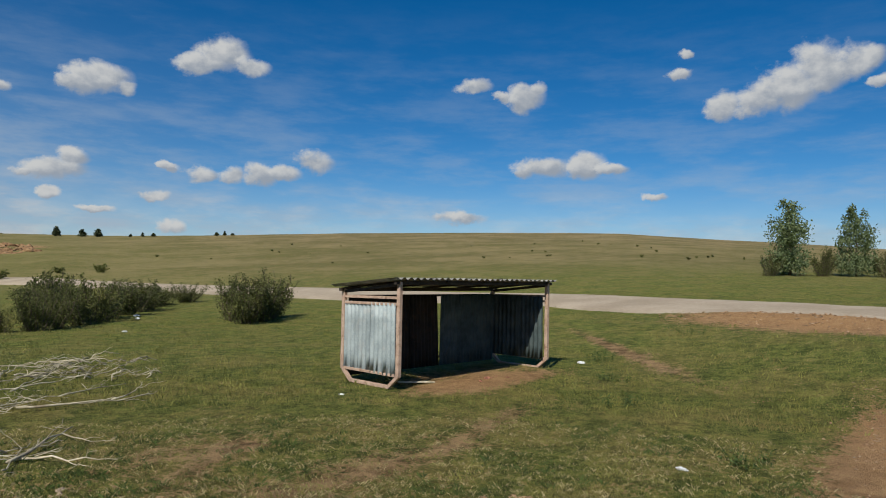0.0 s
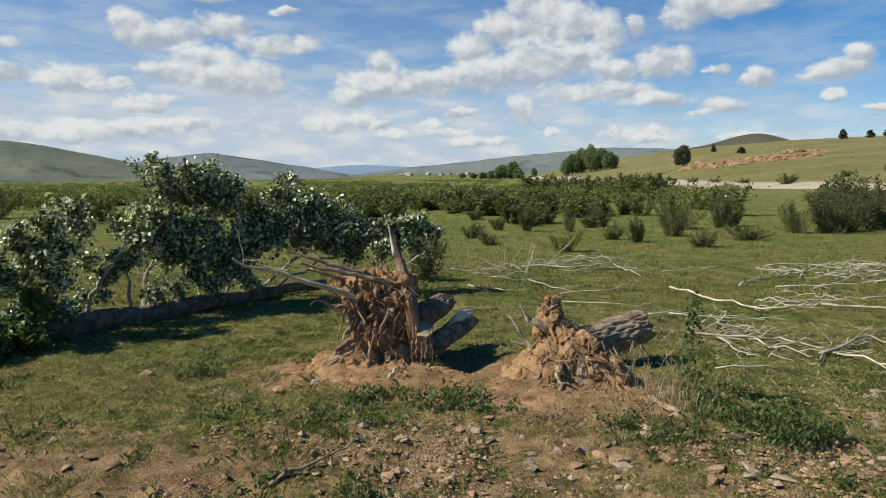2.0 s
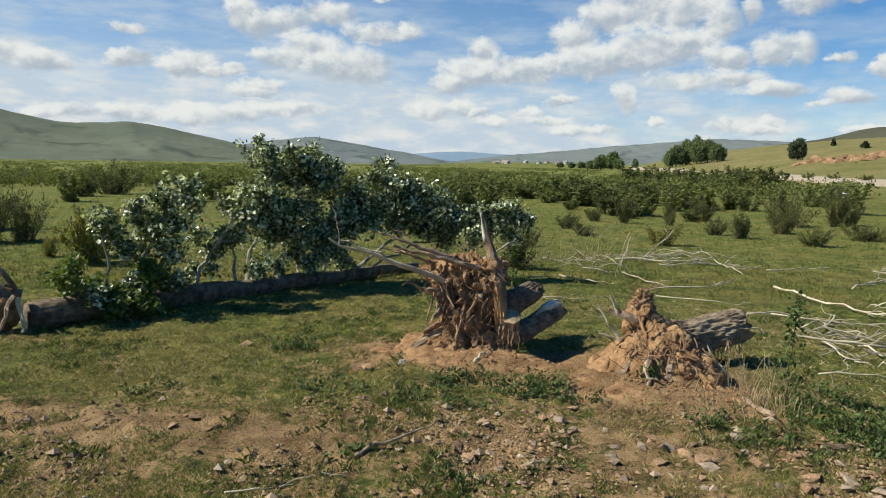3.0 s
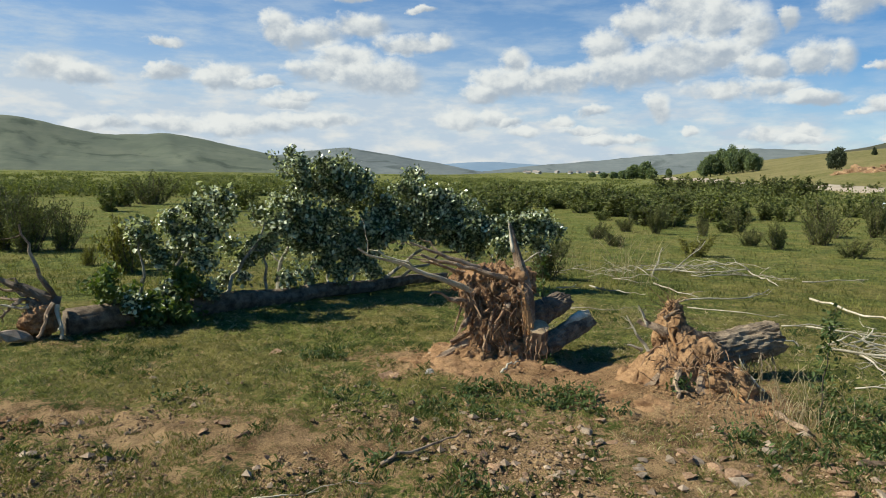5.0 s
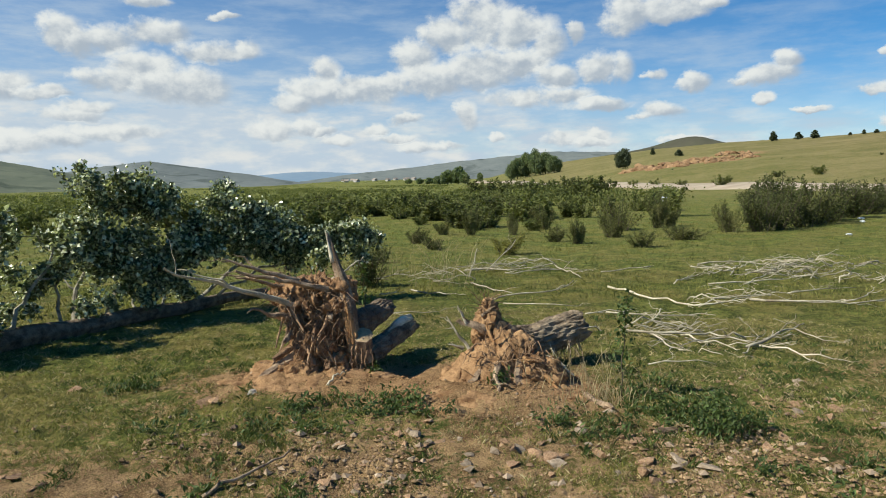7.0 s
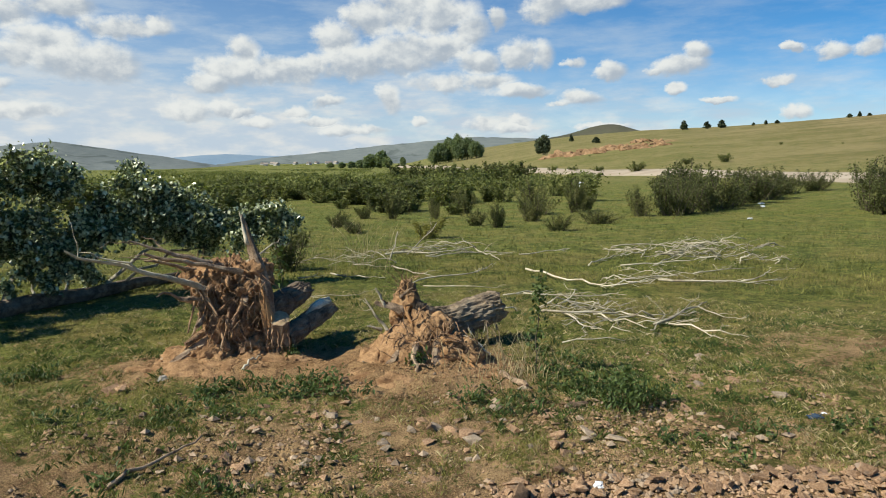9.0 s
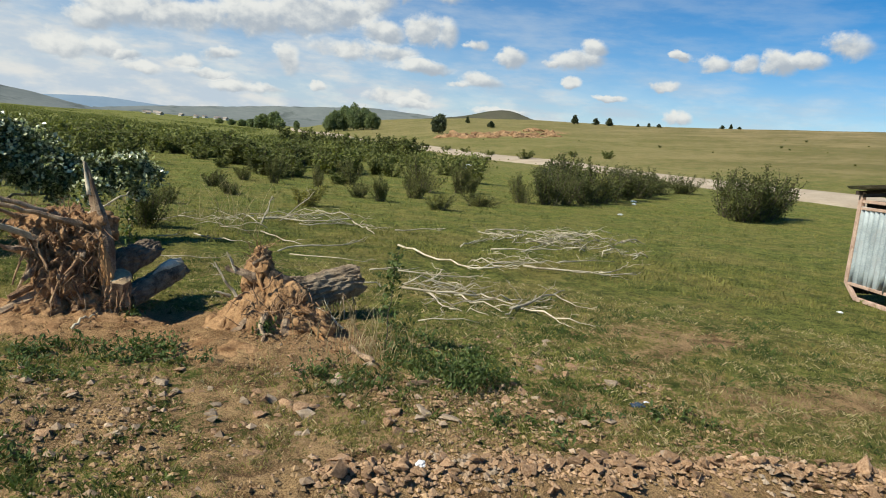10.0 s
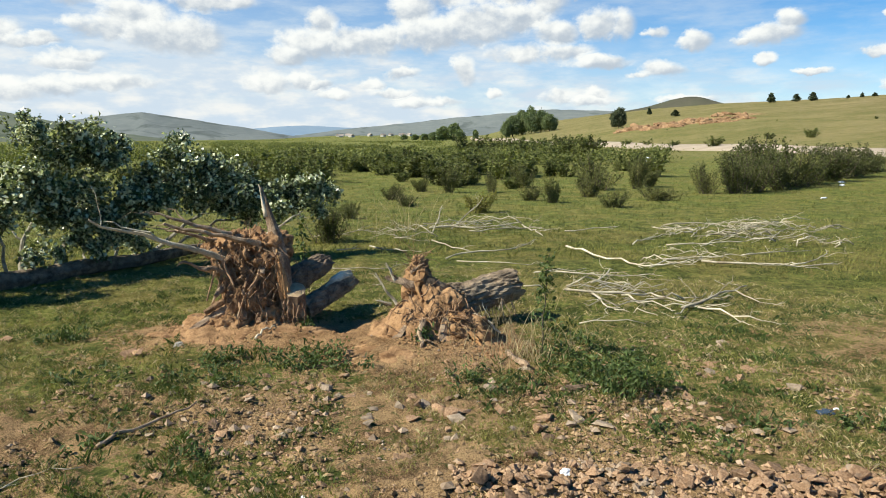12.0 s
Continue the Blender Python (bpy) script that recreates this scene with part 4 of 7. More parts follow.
# clods that the roots still hold, some of them overhanging
for k in range(34):
    c = random.Random(160 + k)
    z = c.uniform(0.10, 0.95)
    x = c.uniform(plate_left(z), 0.54)
    r = c.uniform(0.035, 0.095)
    part("clod", soil_mass("clod", (x, face_y(x, z) + c.uniform(-0.05, 0.05), z), (r * c.uniform(0.6, 1.1), r * 0.8, r * c.uniform(0.9, 1.9)), 30 + k, r * 1.6, -9, 1.0, 4, 0.9, 2.0, plate_earth), stump_a)
for k, (x, z, r) in enumerate(((-0.08, 0.86, 0.09), (0.10, 0.90, 0.10), (0.42, 0.90, 0.10), (0.16, 0.34, 0.12), (0.46, 0.58, 0.11), (0.24, 0.68, 0.11), (0.36, 0.30, 0.13), (0.14, 0.54, 0.09))):
    part("clod", soil_mass("clod", (x, face_y(x, z) + 0.10, z), (r * 0.8, r * 0.8, r * 1.3), 130 + k, r * 1.3, -9, 1.0, 5, 1.2, 2.0, plate_earth), stump_a)
# the snag leans; its foot is torn open
snag_line = [Vector(q) for q in ((0.66, 7.22, 0.16), (0.655, 7.22, 0.34), (0.64, 7.22, 0.52), (0.62, 7.24, 0.70), (0.59, 7.28, 0.86), (0.55, 7.32, 1.02), (0.51, 7.37, 1.16), (0.475, 7.40, 1.28), (0.445, 7.43, 1.42), (0.41, 7.45, 1.55))]
part("snag", Geo().tube(snag_line, [0.05, 0.062, 0.070, 0.072, 0.066, 0.056, 0.046, 0.034, 0.022, 0.007], 20, 0.14, 5, True, 0.30).mesh("snag", root_wood), stump_a, "grey splintered snag")
part("splinter", Geo().tube(wander((0.46, 7.38, 1.22), (0.385, 7.44, 1.58), 5, 0.02, 6), [0.028, 0.026, 0.02, 0.014, 0.01, 0.003], 7, 0.15, 6).mesh("splinter", dead_wood), stump_a, "bleached splinter")
for k, (x, top, r) in enumerate(((0.65, 0.80, 0.04), (0.61, 0.98, 0.035), (0.69, 0.64, 0.035))):
    part("torn_wood", Geo().tube(wander((x + 0.0, 7.13, 0.36), (x - 0.06, 7.18 + 0.1 * (top > 0.9), top), 6, 0.02, 8 + k), [r * q for q in (0.7, 1.0, 1.05, 0.95, 0.75, 0.5, 0.1)], 9, 0.3, 8 + k, True, 0.2).mesh("torn_wood", torn_wood, False), stump_a, "freshly torn orange wood")
root(stump_a, (0.02, 7.20, 0.80), (-1.16, 6.76, 1.30), 0.034, 0.009, 11, dead_wood, sway=0.025, n=10, forks=2, label="long bleached bare root")
root(stump_a, (0.40, 7.24, 0.95), (-0.52, 6.98, 1.22), 0.036, 0.014, 12, sway=0.03, n=10, forks=2)
root(stump_a, (0.20, 7.35, 1.00), (-0.66, 7.05, 1.34), 0.030, 0.010, 13, sway=0.04)
root(stump_a, (0.00, 7.40, 0.95), (-0.55, 7.20, 1.12), 0.026, 0.010, 14, sway=0.06)
root(stump_a, (0.42, 7.6, 1.0), (0.80, 7.75, 1.24), 0.016, 0.005, 16, dead_wood, sway=0.08, forks=2)
root(stump_a, (-0.02, 7.2, 0.66), (-0.40, 7.00, 0.80), 0.03, 0.012, 17, sway=0.08, forks=2)
# roots that hang down over the plate, most of them straight, some with free ends
for k in range(96):
    c = random.Random(100 + k)
    z = c.uniform(0.35, 1.02)
    x = c.uniform(plate_left(z), 0.60)
    run, thick = c.uniform(0.16, 0.60), c.choice((0.003, 0.004, 0.005, 0.006, 0.007, 0.009, 0.012, 0.018, 0.024, 0.032))
    fan = (0.24 - x) * 1.1 + c.uniform(-0.7, 0.5)
    free = c.choice((0.0, 0.05, 0.12, 0.24))
    line = []
    for i in range(7):
        t = i / 6
        line.append(Vector((x, face_y(x, z) - 0.02 - free * t * t + c.uniform(-0.02, 0.01), z)))
        fan += c.uniform(-0.16, 0.16)
        x, z = x + fan * run / 8, max(0.03, z - run / 6 * (1 - 0.3 * min(1, abs(fan))))
    g = Geo().tube(line, taper(thick, thick * 0.45, 6), 6, 0.25, k)
    for s in range(c.randint(0, 2)):
        q = line[c.randint(2, 6)]
        g.tube(wander(q, q + Vector((c.uniform(-0.16, 0.16), c.uniform(-0.14, 0.0), c.uniform(-0.22, 0.06))), 3, 0.12, k * 3 + s), taper(thick * 0.5, thick * 0.2, 3), 4, 0.1, s)
    part("root", g.mesh("root", earthy_root if k % 3 else root_wood), stump_a)
# broken ends of thick roots
for k, (x, z, dx, dy, dz, r) in enumerate(((0.02, 0.24, -0.40, -0.14, -0.18, 0.05), (-0.02, 0.14, -0.44, -0.10, -0.08, 0.045), (0.06, 0.36, -0.26, -0.12, -0.12, 0.035), (0.10, 0.30, -0.44, -0.22, -0.24, 0.05), (0.10, 0.20, -0.30, -0.28, -0.14, 0.04), (0.16, 0.34, 0.05, -0.20, -0.16, 0.045), (0.34, 0.26, 0.04, -0.22, -0.14, 0.05), (0.05, 0.55, -0.12, -0.16, -0.12, 0.035),
                                           (0.30, 0.62, -0.04, -0.16, -0.20, 0.04), (0.42, 0.80, 0.0, -0.14, -0.16, 0.035), (0.12, 0.84, -0.10, -0.14, -0.06, 0.03), (-0.04, 0.62, -0.20, -0.10, 0.10, 0.03))):
    y = face_y(x, z)
    root(stump_a, (x, y + 0.04, z), (x + dx, y + dy, max(0.04, z + dz)), r, r * 0.7, 80 + k, root_wood if k % 2 else earthy_root, 0.05, 5, 9, "", 1, "root", 0.22)
stub = part("cut_root", Geo().tube([(0.70, 7.34, 0.02), (0.72, 7.28, 0.16), (0.735, 7.22, 0.30), (0.745, 7.18, 0.43)], [0.15, 0.125, 0.125, 0.135], 9, 0.14, 21, True, 0.2).mesh("cut_root", root_wood, False), stump_a, "short cut root")
part("cut_face", Geo().tube([(0.745, 7.182, 0.425), (0.747, 7.172, 0.446), (0.747, 7.170, 0.450)], [0.125, 0.12, 0.08], 9, 0.14, 21).mesh("cut_face", cut_wood, False), stub, "tan cut face")
for k in range(5):
    root(stump_a, (0.64 + 0.05 * k, 7.09, 0.34), (0.61 + 0.055 * k, 7.02, 0.05 + 0.03 * (k % 3)), 0.012, 0.004, 90 + k, earthy_root, sway=0.12)
# fine fibres that cling to the earth
g = Geo()
for k in range(200):
    c = random.Random(7000 + k)
    z, turn = c.uniform(0.08, 1.02), c.gauss(0.0, 0.6)
    x = c.uniform(plate_left(z), 0.62)
    line = []
    for i in range(5):
        line.append(Vector((x, face_y(x, z) - 0.02 + c.uniform(-0.05, 0.01), z)))
        turn += c.uniform(-0.3, 0.3)
        x, z = x + math.sin(turn) * 0.055, max(0.02, z - math.cos(turn) * 0.055)
    g.tube(line, taper(c.uniform(0.003, 0.007), 0.002, 4), 4, 0.2, k, False)
part("root_fibre", g.mesh("root_fibre", earthy_root), stump_a, kind="stuff")
rootlets(stump_a, (0.30, 7.18, 0.55), (0.32, 0.10, 0.40), 90, 5, True, (0.10, 0.30), (0.003, 0.009))
rootlets(stump_a, (0.2, 7.45, 0.98), (0.40, 0.2, 0.06), 60, 6, False, (0.08, 0.30), (0.003, 0.008))
log(stump_a, (0.58, 7.46, 0.42), (1.05, 7.95, 0.60), 0.145, 0.125, 31, "dark furrowed poplar log", dark_bark)
grey_log = log(stump_a, (0.80, 7.48, 0.13), (1.34, 8.07, 0.35), 0.12, 0.105, 32, "grey furrowed poplar log")
bare = [Vector((1.06, 7.76, 0.32)), Vector((1.16, 7.86, 0.375)), Vector((1.26, 7.96, 0.415)), Vector((1.35, 8.06, 0.42))]
part("bared_wood", Geo().tube(bare, [0.025, 0.052, 0.058, 0.05], 10, 0.2, 17, True, 0.15).mesh("bared_wood", dead_wood, False), grey_log, "pale wood stripped of bark")

stump_b = thing("uprooted_stump", "low upturned poplar stump heaped with sandy earth", "tree stump")
part("root_soil", soil_mass("root_soil", (2.13, 6.62, 0.0), (0.62, 0.58, 0.66), 4, 0.085, -0.05, 0.92, 6, 1.1, 2.0), stump_b, "loose sandy earth heaped on roots")
part("root_soil", soil_mass("root_soil", (2.04, 6.70, 0.62), (0.15, 0.13, 0.26), 6, 0.09, -0.3, 1.0, 6, 0.4), stump_b)
part("root_soil", soil_mass("root_soil", (2.30, 6.66, 0.40), (0.24, 0.2, 0.13), 13, 0.12, -0.3, 1.0, 5, 0.5), stump_b)
part("root_soil", soil_mass("root_soil", (2.46, 6.40, 0.10), (0.30, 0.24, 0.24), 14, 0.15, -0.2, 1.0, 5, 0.6), stump_b)
part("fallen_soil", soil_mass("fallen_soil", (2.0, 6.14, -0.05), (1.08, 0.56, 0.15), 7, 0.05, -0.05), stump_b)
for k in range(12):
    c = random.Random(260 + k)
    a, d = c.uniform(-0.4, 3.5), c.uniform(0.35, 0.85)
    x, y = 2.12 + math.cos(a) * d * 0.8, 6.58 - math.sin(a) * d * 0.7
    r = c.uniform(0.025, 0.065)
    part("clod", soil_mass("clod", (x, y, max(0.03, 0.58 - d * 0.78)), (r, r * 0.9, r * c.uniform(0.7, 1.2)), 60 + k, r * 1.3, -9, 1.0, 4, 0.5), stump_b)
log(stump_b, (2.20, 6.88, 0.24), (3.20, 7.18, 0.425), 0.18, 0.17, 33, "thick grey log with deep furrowed bark")
# roots that hang from the log's underside
for k in range(15):
    c = random.Random(280 + k)
    t = c.uniform(0.35, 0.98)
    a = Vector((2.20, 6.88, 0.24)).lerp(Vector((3.20, 7.18, 0.425)), t) + Vector((0, -0.15, c.uniform(-0.10, 0.04)))
    root(stump_b, a, (a.x + c.uniform(-0.12, 0.12), a.y - c.uniform(0.02, 0.14), max(0.03, a.z - c.uniform(0.15, 0.34))), c.uniform(0.004, 0.009), 0.003, 290 + k, dead_wood if k % 3 == 0 else root_wood, 0.10, 5, 5, "", 1)
# arms of the torn stump
root(stump_b, (2.00, 6.58, 0.56), (1.70, 6.56, 0.67), 0.055, 0.014, 41, sway=0.08, n=7, forks=2)
root(stump_b, (1.80, 6.56, 0.62), (1.71, 6.58, 0.82), 0.02, 0.006, 52, dead_wood, 0.05, 5, 7, "", 1)
root(stump_b, (1.82, 6.54, 0.38), (1.60, 6.58, 0.72), 0.022, 0.008, 44, dead_wood, 0.05, 6, 7, "pale broken root", 2)
root(stump_b, (1.75, 6.50, 0.40), (1.60, 6.45, 0.46), 0.02, 0.006, 53, dead_wood, 0.05, 4, 7, "", 0)
root(stump_b, (2.12, 6.60, 0.60), (2.46, 6.62, 0.48), 0.065, 0.03, 54, dark_bark, 0.05, 6, 9, "dark flattened root", 1)
root(stump_b, (2.08, 6.58, 0.70), (2.00, 6.53, 0.52), 0.030, 0.010, 42, torn_wood, 0.05, 4, 8, "broken orange root end", 0)
root(stump_b, (2.00, 6.57, 0.60), (2.07, 6.46, 0.44), 0.032, 0.008, 43, torn_wood, 0.05, 4, 8, "", 0)
root(stump_b, (1.96, 6.60, 0.70), (2.10, 6.58, 0.80), 0.018, 0.006, 55, root_wood, 0.1, 4, 7, "", 1)
root(stump_b, (2.30, 6.36, 0.33), (2.18, 6.06, -0.01), 0.035, 0.070, 45, sway=0.03, n=6, forks=0, label="slab-like grey root")
root(stump_b, (2.28, 6.40, 0.34), (2.62, 6.06, 0.03), 0.045, 0.02, 46, torn_wood, sway=0.05, forks=2)
root(stump_b, (2.36, 6.5, 0.40), (2.74, 6.20, 0.06), 0.045, 0.02, 47, sway=0.05, forks=3)
root(stump_b, (1.9, 6.3, 0.22), (1.58, 6.05, 0.05), 0.035, 0.012, 49, sway=0.10)
root(stump_b, (2.05, 6.25, 0.28), (1.98, 5.96, 0.06), 0.04, 0.018, 50, sway=0.10)
root(stump_b, (2.45, 6.50, 0.35), (2.85, 6.32, 0.10), 0.022, 0.008, 51, dead_wood, sway=0.08)
rootlets(stump_b, (2.2, 6.32, 0.30), (0.40, 0.14, 0.20), 80, 9, True, (0.08, 0.30), (0.003, 0.011))
rootlets(stump_b, (2.04, 6.68, 0.82), (0.09, 0.08, 0.05), 34, 10, False, (0.08, 0.34), (0.002, 0.006))


# ---- worn earth bank low on the far slope ----
bm = bmesh.new()
for k in range(46):
    c = random.Random(8100 + k)
    az, far = radians(23.0 + 0.19 * k + c.uniform(-0.3, 0.3)), 172 + 11 * (k % 3) + c.uniform(-6, 6)
    x, y = far * math.sin(az), far * math.cos(az)
    lump = bmesh.ops.create_icosphere(bm, subdivisions=4, radius=1.0)["verts"]
    wide, deep, tall = c.uniform(0.8, 2.6), c.uniform(1.2, 3.2), c.uniform(0.25, 1.0)
    for v in lump:
        n = v.co.normalized()
        q = Vector((v.co.x * wide, v.co.y * deep, v.co.z * tall))
        q += n * (0.8 * noise.noise(q * 0.8 + Vector((k, 0, 0))) + 0.5 * noise.noise(q * 2.1))
        v.co = Vector((x, y, gz(x, y) - 0.35 * tall)) + q
me = bpy.data.meshes.new("earth_bank")
bm.to_mesh(me)
bm.free()
me.materials.append(bare_earth)
thing("earth_bank", "worn orange earth bank breaking the grassy slope", "bank", me=me, kind="stuff")


# ---- felled poplar still in leaf ----
def trunk_at(t):
    return Vector((-5.15, 7.62, 0.15)).lerp(Vector((-1.45, 12.55, 0.09)), t)


tree = thing("fallen_poplar", "felled leafy poplar lying on grass with bare roots", "tree")
path = [trunk_at(1.12 * k / 14) + Vector((0, 0, 0.02 * math.sin(k * 1.7))) for k in range(15)]
part("trunk", Geo().tube(path, taper(0.172, 0.08, 14), 30, 0.03, 3, True, 0.1).mesh("trunk", dark_bark), tree, "furrowed trunk darkened as by the crown's shade")
BOUGHS = [(0.22, (-3.95, 8.75, 1.35), 0.035), (0.16, (-4.50, 8.25, 1.20), 0.028), (0.34, (-3.35, 9.75, 1.35), 0.035), (0.50, (-3.32, 11.31, 1.83), 0.042), (0.47, (-3.40, 10.00, 1.25), 0.028), (0.58, (-2.83, 11.69, 1.72), 0.035), (0.70, (-1.69, 12.45, 1.83), 0.038), (0.74, (-2.23, 12.02, 1.17), 0.028), (0.84, (-0.60, 12.67, 1.45), 0.035), (0.92, (0.44, 12.56, 1.23), 0.032), (0.66, (-2.89, 11.47, 0.57), 0.025)]
for k, (t, tip, r) in enumerate(BOUGHS):
    root(tree, trunk_at(t) + Vector((0, 0, 0.05)), tip, r, 0.012, 200 + k, limb_bark, 0.09, 8, 8, "", 1, "limb", 0.05)
CROWN_LEFT = [(-4.53, 8.22, 1.32, 0.12), (-4.50, 8.49, 1.10, 0.17), (-4.39, 8.50, 0.91, 0.13), (-4.58, 8.44, 1.37, 0.10), (-4.40, 8.69, 1.32, 0.08), (-3.78, 9.06, 1.75, 0.19), (-3.95, 8.80, 1.56, 0.23), (-3.88, 9.53, 1.48, 0.19), (-4.09, 8.81, 1.24, 0.25), (-3.88, 9.06, 1.22, 0.26), (-4.35, 9.04, 0.93, 0.22), (-4.05, 9.03, 0.86, 0.24), (-3.86, 9.56, 1.06, 0.13), (-4.27, 8.75, 1.40, 0.15)]
CROWN_MID = [(-3.18, 10.29, 2.39, 0.08), (-2.96, 10.19, 2.22, 0.18), (-2.79, 10.80, 2.18, 0.25), (-2.54, 11.30, 2.19, 0.26), (-2.23, 11.43, 2.05, 0.18), (-2.97, 10.63, 1.90, 0.31), (-2.65, 11.00, 1.86, 0.29), (-2.27, 11.02, 1.77, 0.17), (-3.27, 10.26, 1.55, 0.26), (-3.39, 9.97, 1.47, 0.14), (-3.00, 10.27, 1.55, 0.27), (-3.19, 9.80, 1.31, 0.22), (-3.17, 10.48, 1.17, 0.28), (-3.40, 9.87, 1.04, 0.22), (-3.60, 9.80, 0.91, 0.20), (-3.73, 9.76, 0.74, 0.14), (-3.01, 10.57, 0.94, 0.28), (-2.77, 11.04, 0.99, 0.34), (-2.40, 11.12, 0.90, 0.34), (-2.79, 10.92, 0.57, 0.19), (-2.26, 11.34, 0.63, 0.28), (-2.63, 11.24, 1.32, 0.29)]
CROWN_RIGHT = [(-1.44, 12.03, 2.08, 0.15), (-1.46, 11.56, 1.84, 0.26), (-1.76, 11.58, 1.56, 0.24), (-1.12, 11.63, 1.72, 0.28), (-0.77, 12.08, 1.56, 0.29), (-2.02, 11.64, 1.41, 0.20), (-1.36, 11.88, 1.41, 0.33), (-0.92, 11.68, 1.28, 0.33), (-0.44, 11.80, 1.33, 0.30), (-1.84, 11.73, 1.16, 0.28), (-2.13, 11.43, 1.22, 0.22), (-0.24, 11.85, 1.13, 0.28), (0.06, 11.85, 1.19, 0.22), (-0.76, 12.04, 0.95, 0.29), (-1.15, 11.91, 1.01, 0.20), (0.35, 12.06, 1.23, 0.20), (0.65, 12.02, 1.29, 0.20), (0.87, 12.10, 1.19, 0.16), (0.56, 11.90, 1.00, 0.20), (0.17, 11.60, 0.92, 0.22), (-0.35, 12.02, 0.81, 0.22), (0.81, 12.08, 0.83, 0.11)]
CROWN_LOW = [(-3.91, 9.55, 0.50, 0.12), (-3.18, 10.23, 0.44, 0.17), (-2.98, 10.61, 0.45, 0.09), (-2.51, 10.82, 0.45, 0.15), (-2.16, 11.77, 0.35, 0.18), (-3.67, 9.61, 0.54, 0.09), (-2.38, 11.05, 0.57, 0.16), (-4.6, 8.1, 0.40, 0.18), (-4.3, 8.55, 0.42, 0.19), (-3.95, 8.95, 0.40, 0.18)]
CROWN_FILL = [(-2.08, 11.22, 1.21, 0.25), (-1.93, 11.31, 0.95, 0.22), (-1.74, 11.4, 1.14, 0.25), (-1.5, 11.52, 1.17, 0.25), (-1.27, 11.63, 1.35, 0.25), (-1.12, 11.7, 1.15, 0.19), (-0.84, 11.76, 1.4, 0.25), (-0.58, 11.82, 1.26, 0.25), (-0.33, 11.88, 1.25, 0.23), (-0.67, 11.8, 1.56, 0.22), (-0.98, 11.73, 1.66, 0.22), (-0.48, 11.85, 0.96, 0.18), (-0.2, 11.91, 1.05, 0.21), (0.02, 11.93, 1.16, 0.21), (0.26, 11.95, 1.19, 0.23), (0.54, 11.98, 1.23, 0.21), (0.83, 12.01, 1.28, 0.2), (1.1, 12.04, 1.17, 0.14), (0.66, 12.0, 1.04, 0.14), (0.27, 11.96, 0.98, 0.18), (-2.69, 10.74, 0.96, 0.24), (-2.43, 10.99, 0.92, 0.24), (-2.22, 11.15, 1.04, 0.22), (-2.84, 10.56, 1.19, 0.21), (-2.99, 10.4, 1.45, 0.21), (-3.12, 10.28, 1.57, 0.18), (-2.71, 10.68, 1.34, 0.24), (-2.91, 10.43, 1.96, 0.18), (-2.68, 10.65, 2.06, 0.21), (-2.42, 10.92, 2.05, 0.22), (-2.26, 11.09, 1.75, 0.18), (-3.07, 10.35, 1.13, 0.24)]


def sprays(hubs, seed, per=13, reach=1.32):
    """Leafy shoots that radiate from each hub: thin shoots, and leaves in bunches along them."""
    chance = random.Random(seed)
    g, pts = Geo(), []
    for x, y, z, r in hubs:
        hub = Vector((x, y, z - 0.05))
        for k in range(int(per * (r / 0.22) ** 1.3)):
            way = Vector((chance.gauss(0, 1), chance.gauss(0, 1), chance.gauss(0.15, 0.8))).normalized()
            tip = hub + way * r * chance.uniform(0.55, reach)
            line = wander(hub + way * r * 0.1, tip, 4, 0.12, chance.randint(0, 99999), -0.02)
            g.tube(line, taper(0.006, 0.002, 4), 4, 0, k, False)
            for q in line[1:]:
                pts += [tuple(q + Vector([chance.gauss(0, 0.052) for _ in range(3)])) for _ in range(chance.randint(6, 13))]
    return g, pts


for hubs, seed in ((CROWN_LEFT, 21), (CROWN_MID, 22), (CROWN_RIGHT, 23), (CROWN_LOW, 24), (CROWN_FILL, 26)):
    g, pts = sprays(hubs, seed)
    part("shoot_wood", g.mesh("shoot_wood", limb_bark), tree, kind="stuff")
    part("crown", leaf_mesh("crown", pts, 0.068, seed, poplar_leaf, 0.8, 0.4), tree, "glossy dark green leaves with pale undersides and painted glints", "stuff")
YOUNG = [(-4.72, 7.84, 0.65, 0.21), (-4.85, 8.28, 0.35, 0.24), (-4.73, 8.54, 0.07, 0.14), (-4.11, 8.65, 0.62, 0.20), (-4.24, 9.04, 0.23, 0.26), (-4.22, 8.76, 0.12, 0.15), (-4.44, 8.27, 0.32, 0.15), (-4.30, 8.20, 0.20, 0.18), (-4.05, 8.50, 0.20, 0.18)]
g, pts = sprays(YOUNG, 25, 17, 1.5)
part("shoot_wood", g.mesh("shoot_wood", limb_bark), tree, kind="stuff")
part("trunk_growth", leaf_mesh("trunk_growth", pts, 0.075, 6, young_leaf, 0.7, 0.3), tree, "bright young shoots along the trunk", "stuff")
SPRAY = [(-3.2, 10.3, 2.42), (-2.75, 10.8, 2.36), (-2.4, 11.4, 2.35), (-1.42, 12.0, 2.2), (0.6, 12.0, 1.45), (-4.6, 8.4, 1.46), (-3.85, 9.1, 1.9), (-0.7, 12.0, 1.8), (-3.5, 9.9, 1.65)]
g = Geo()
pts = []
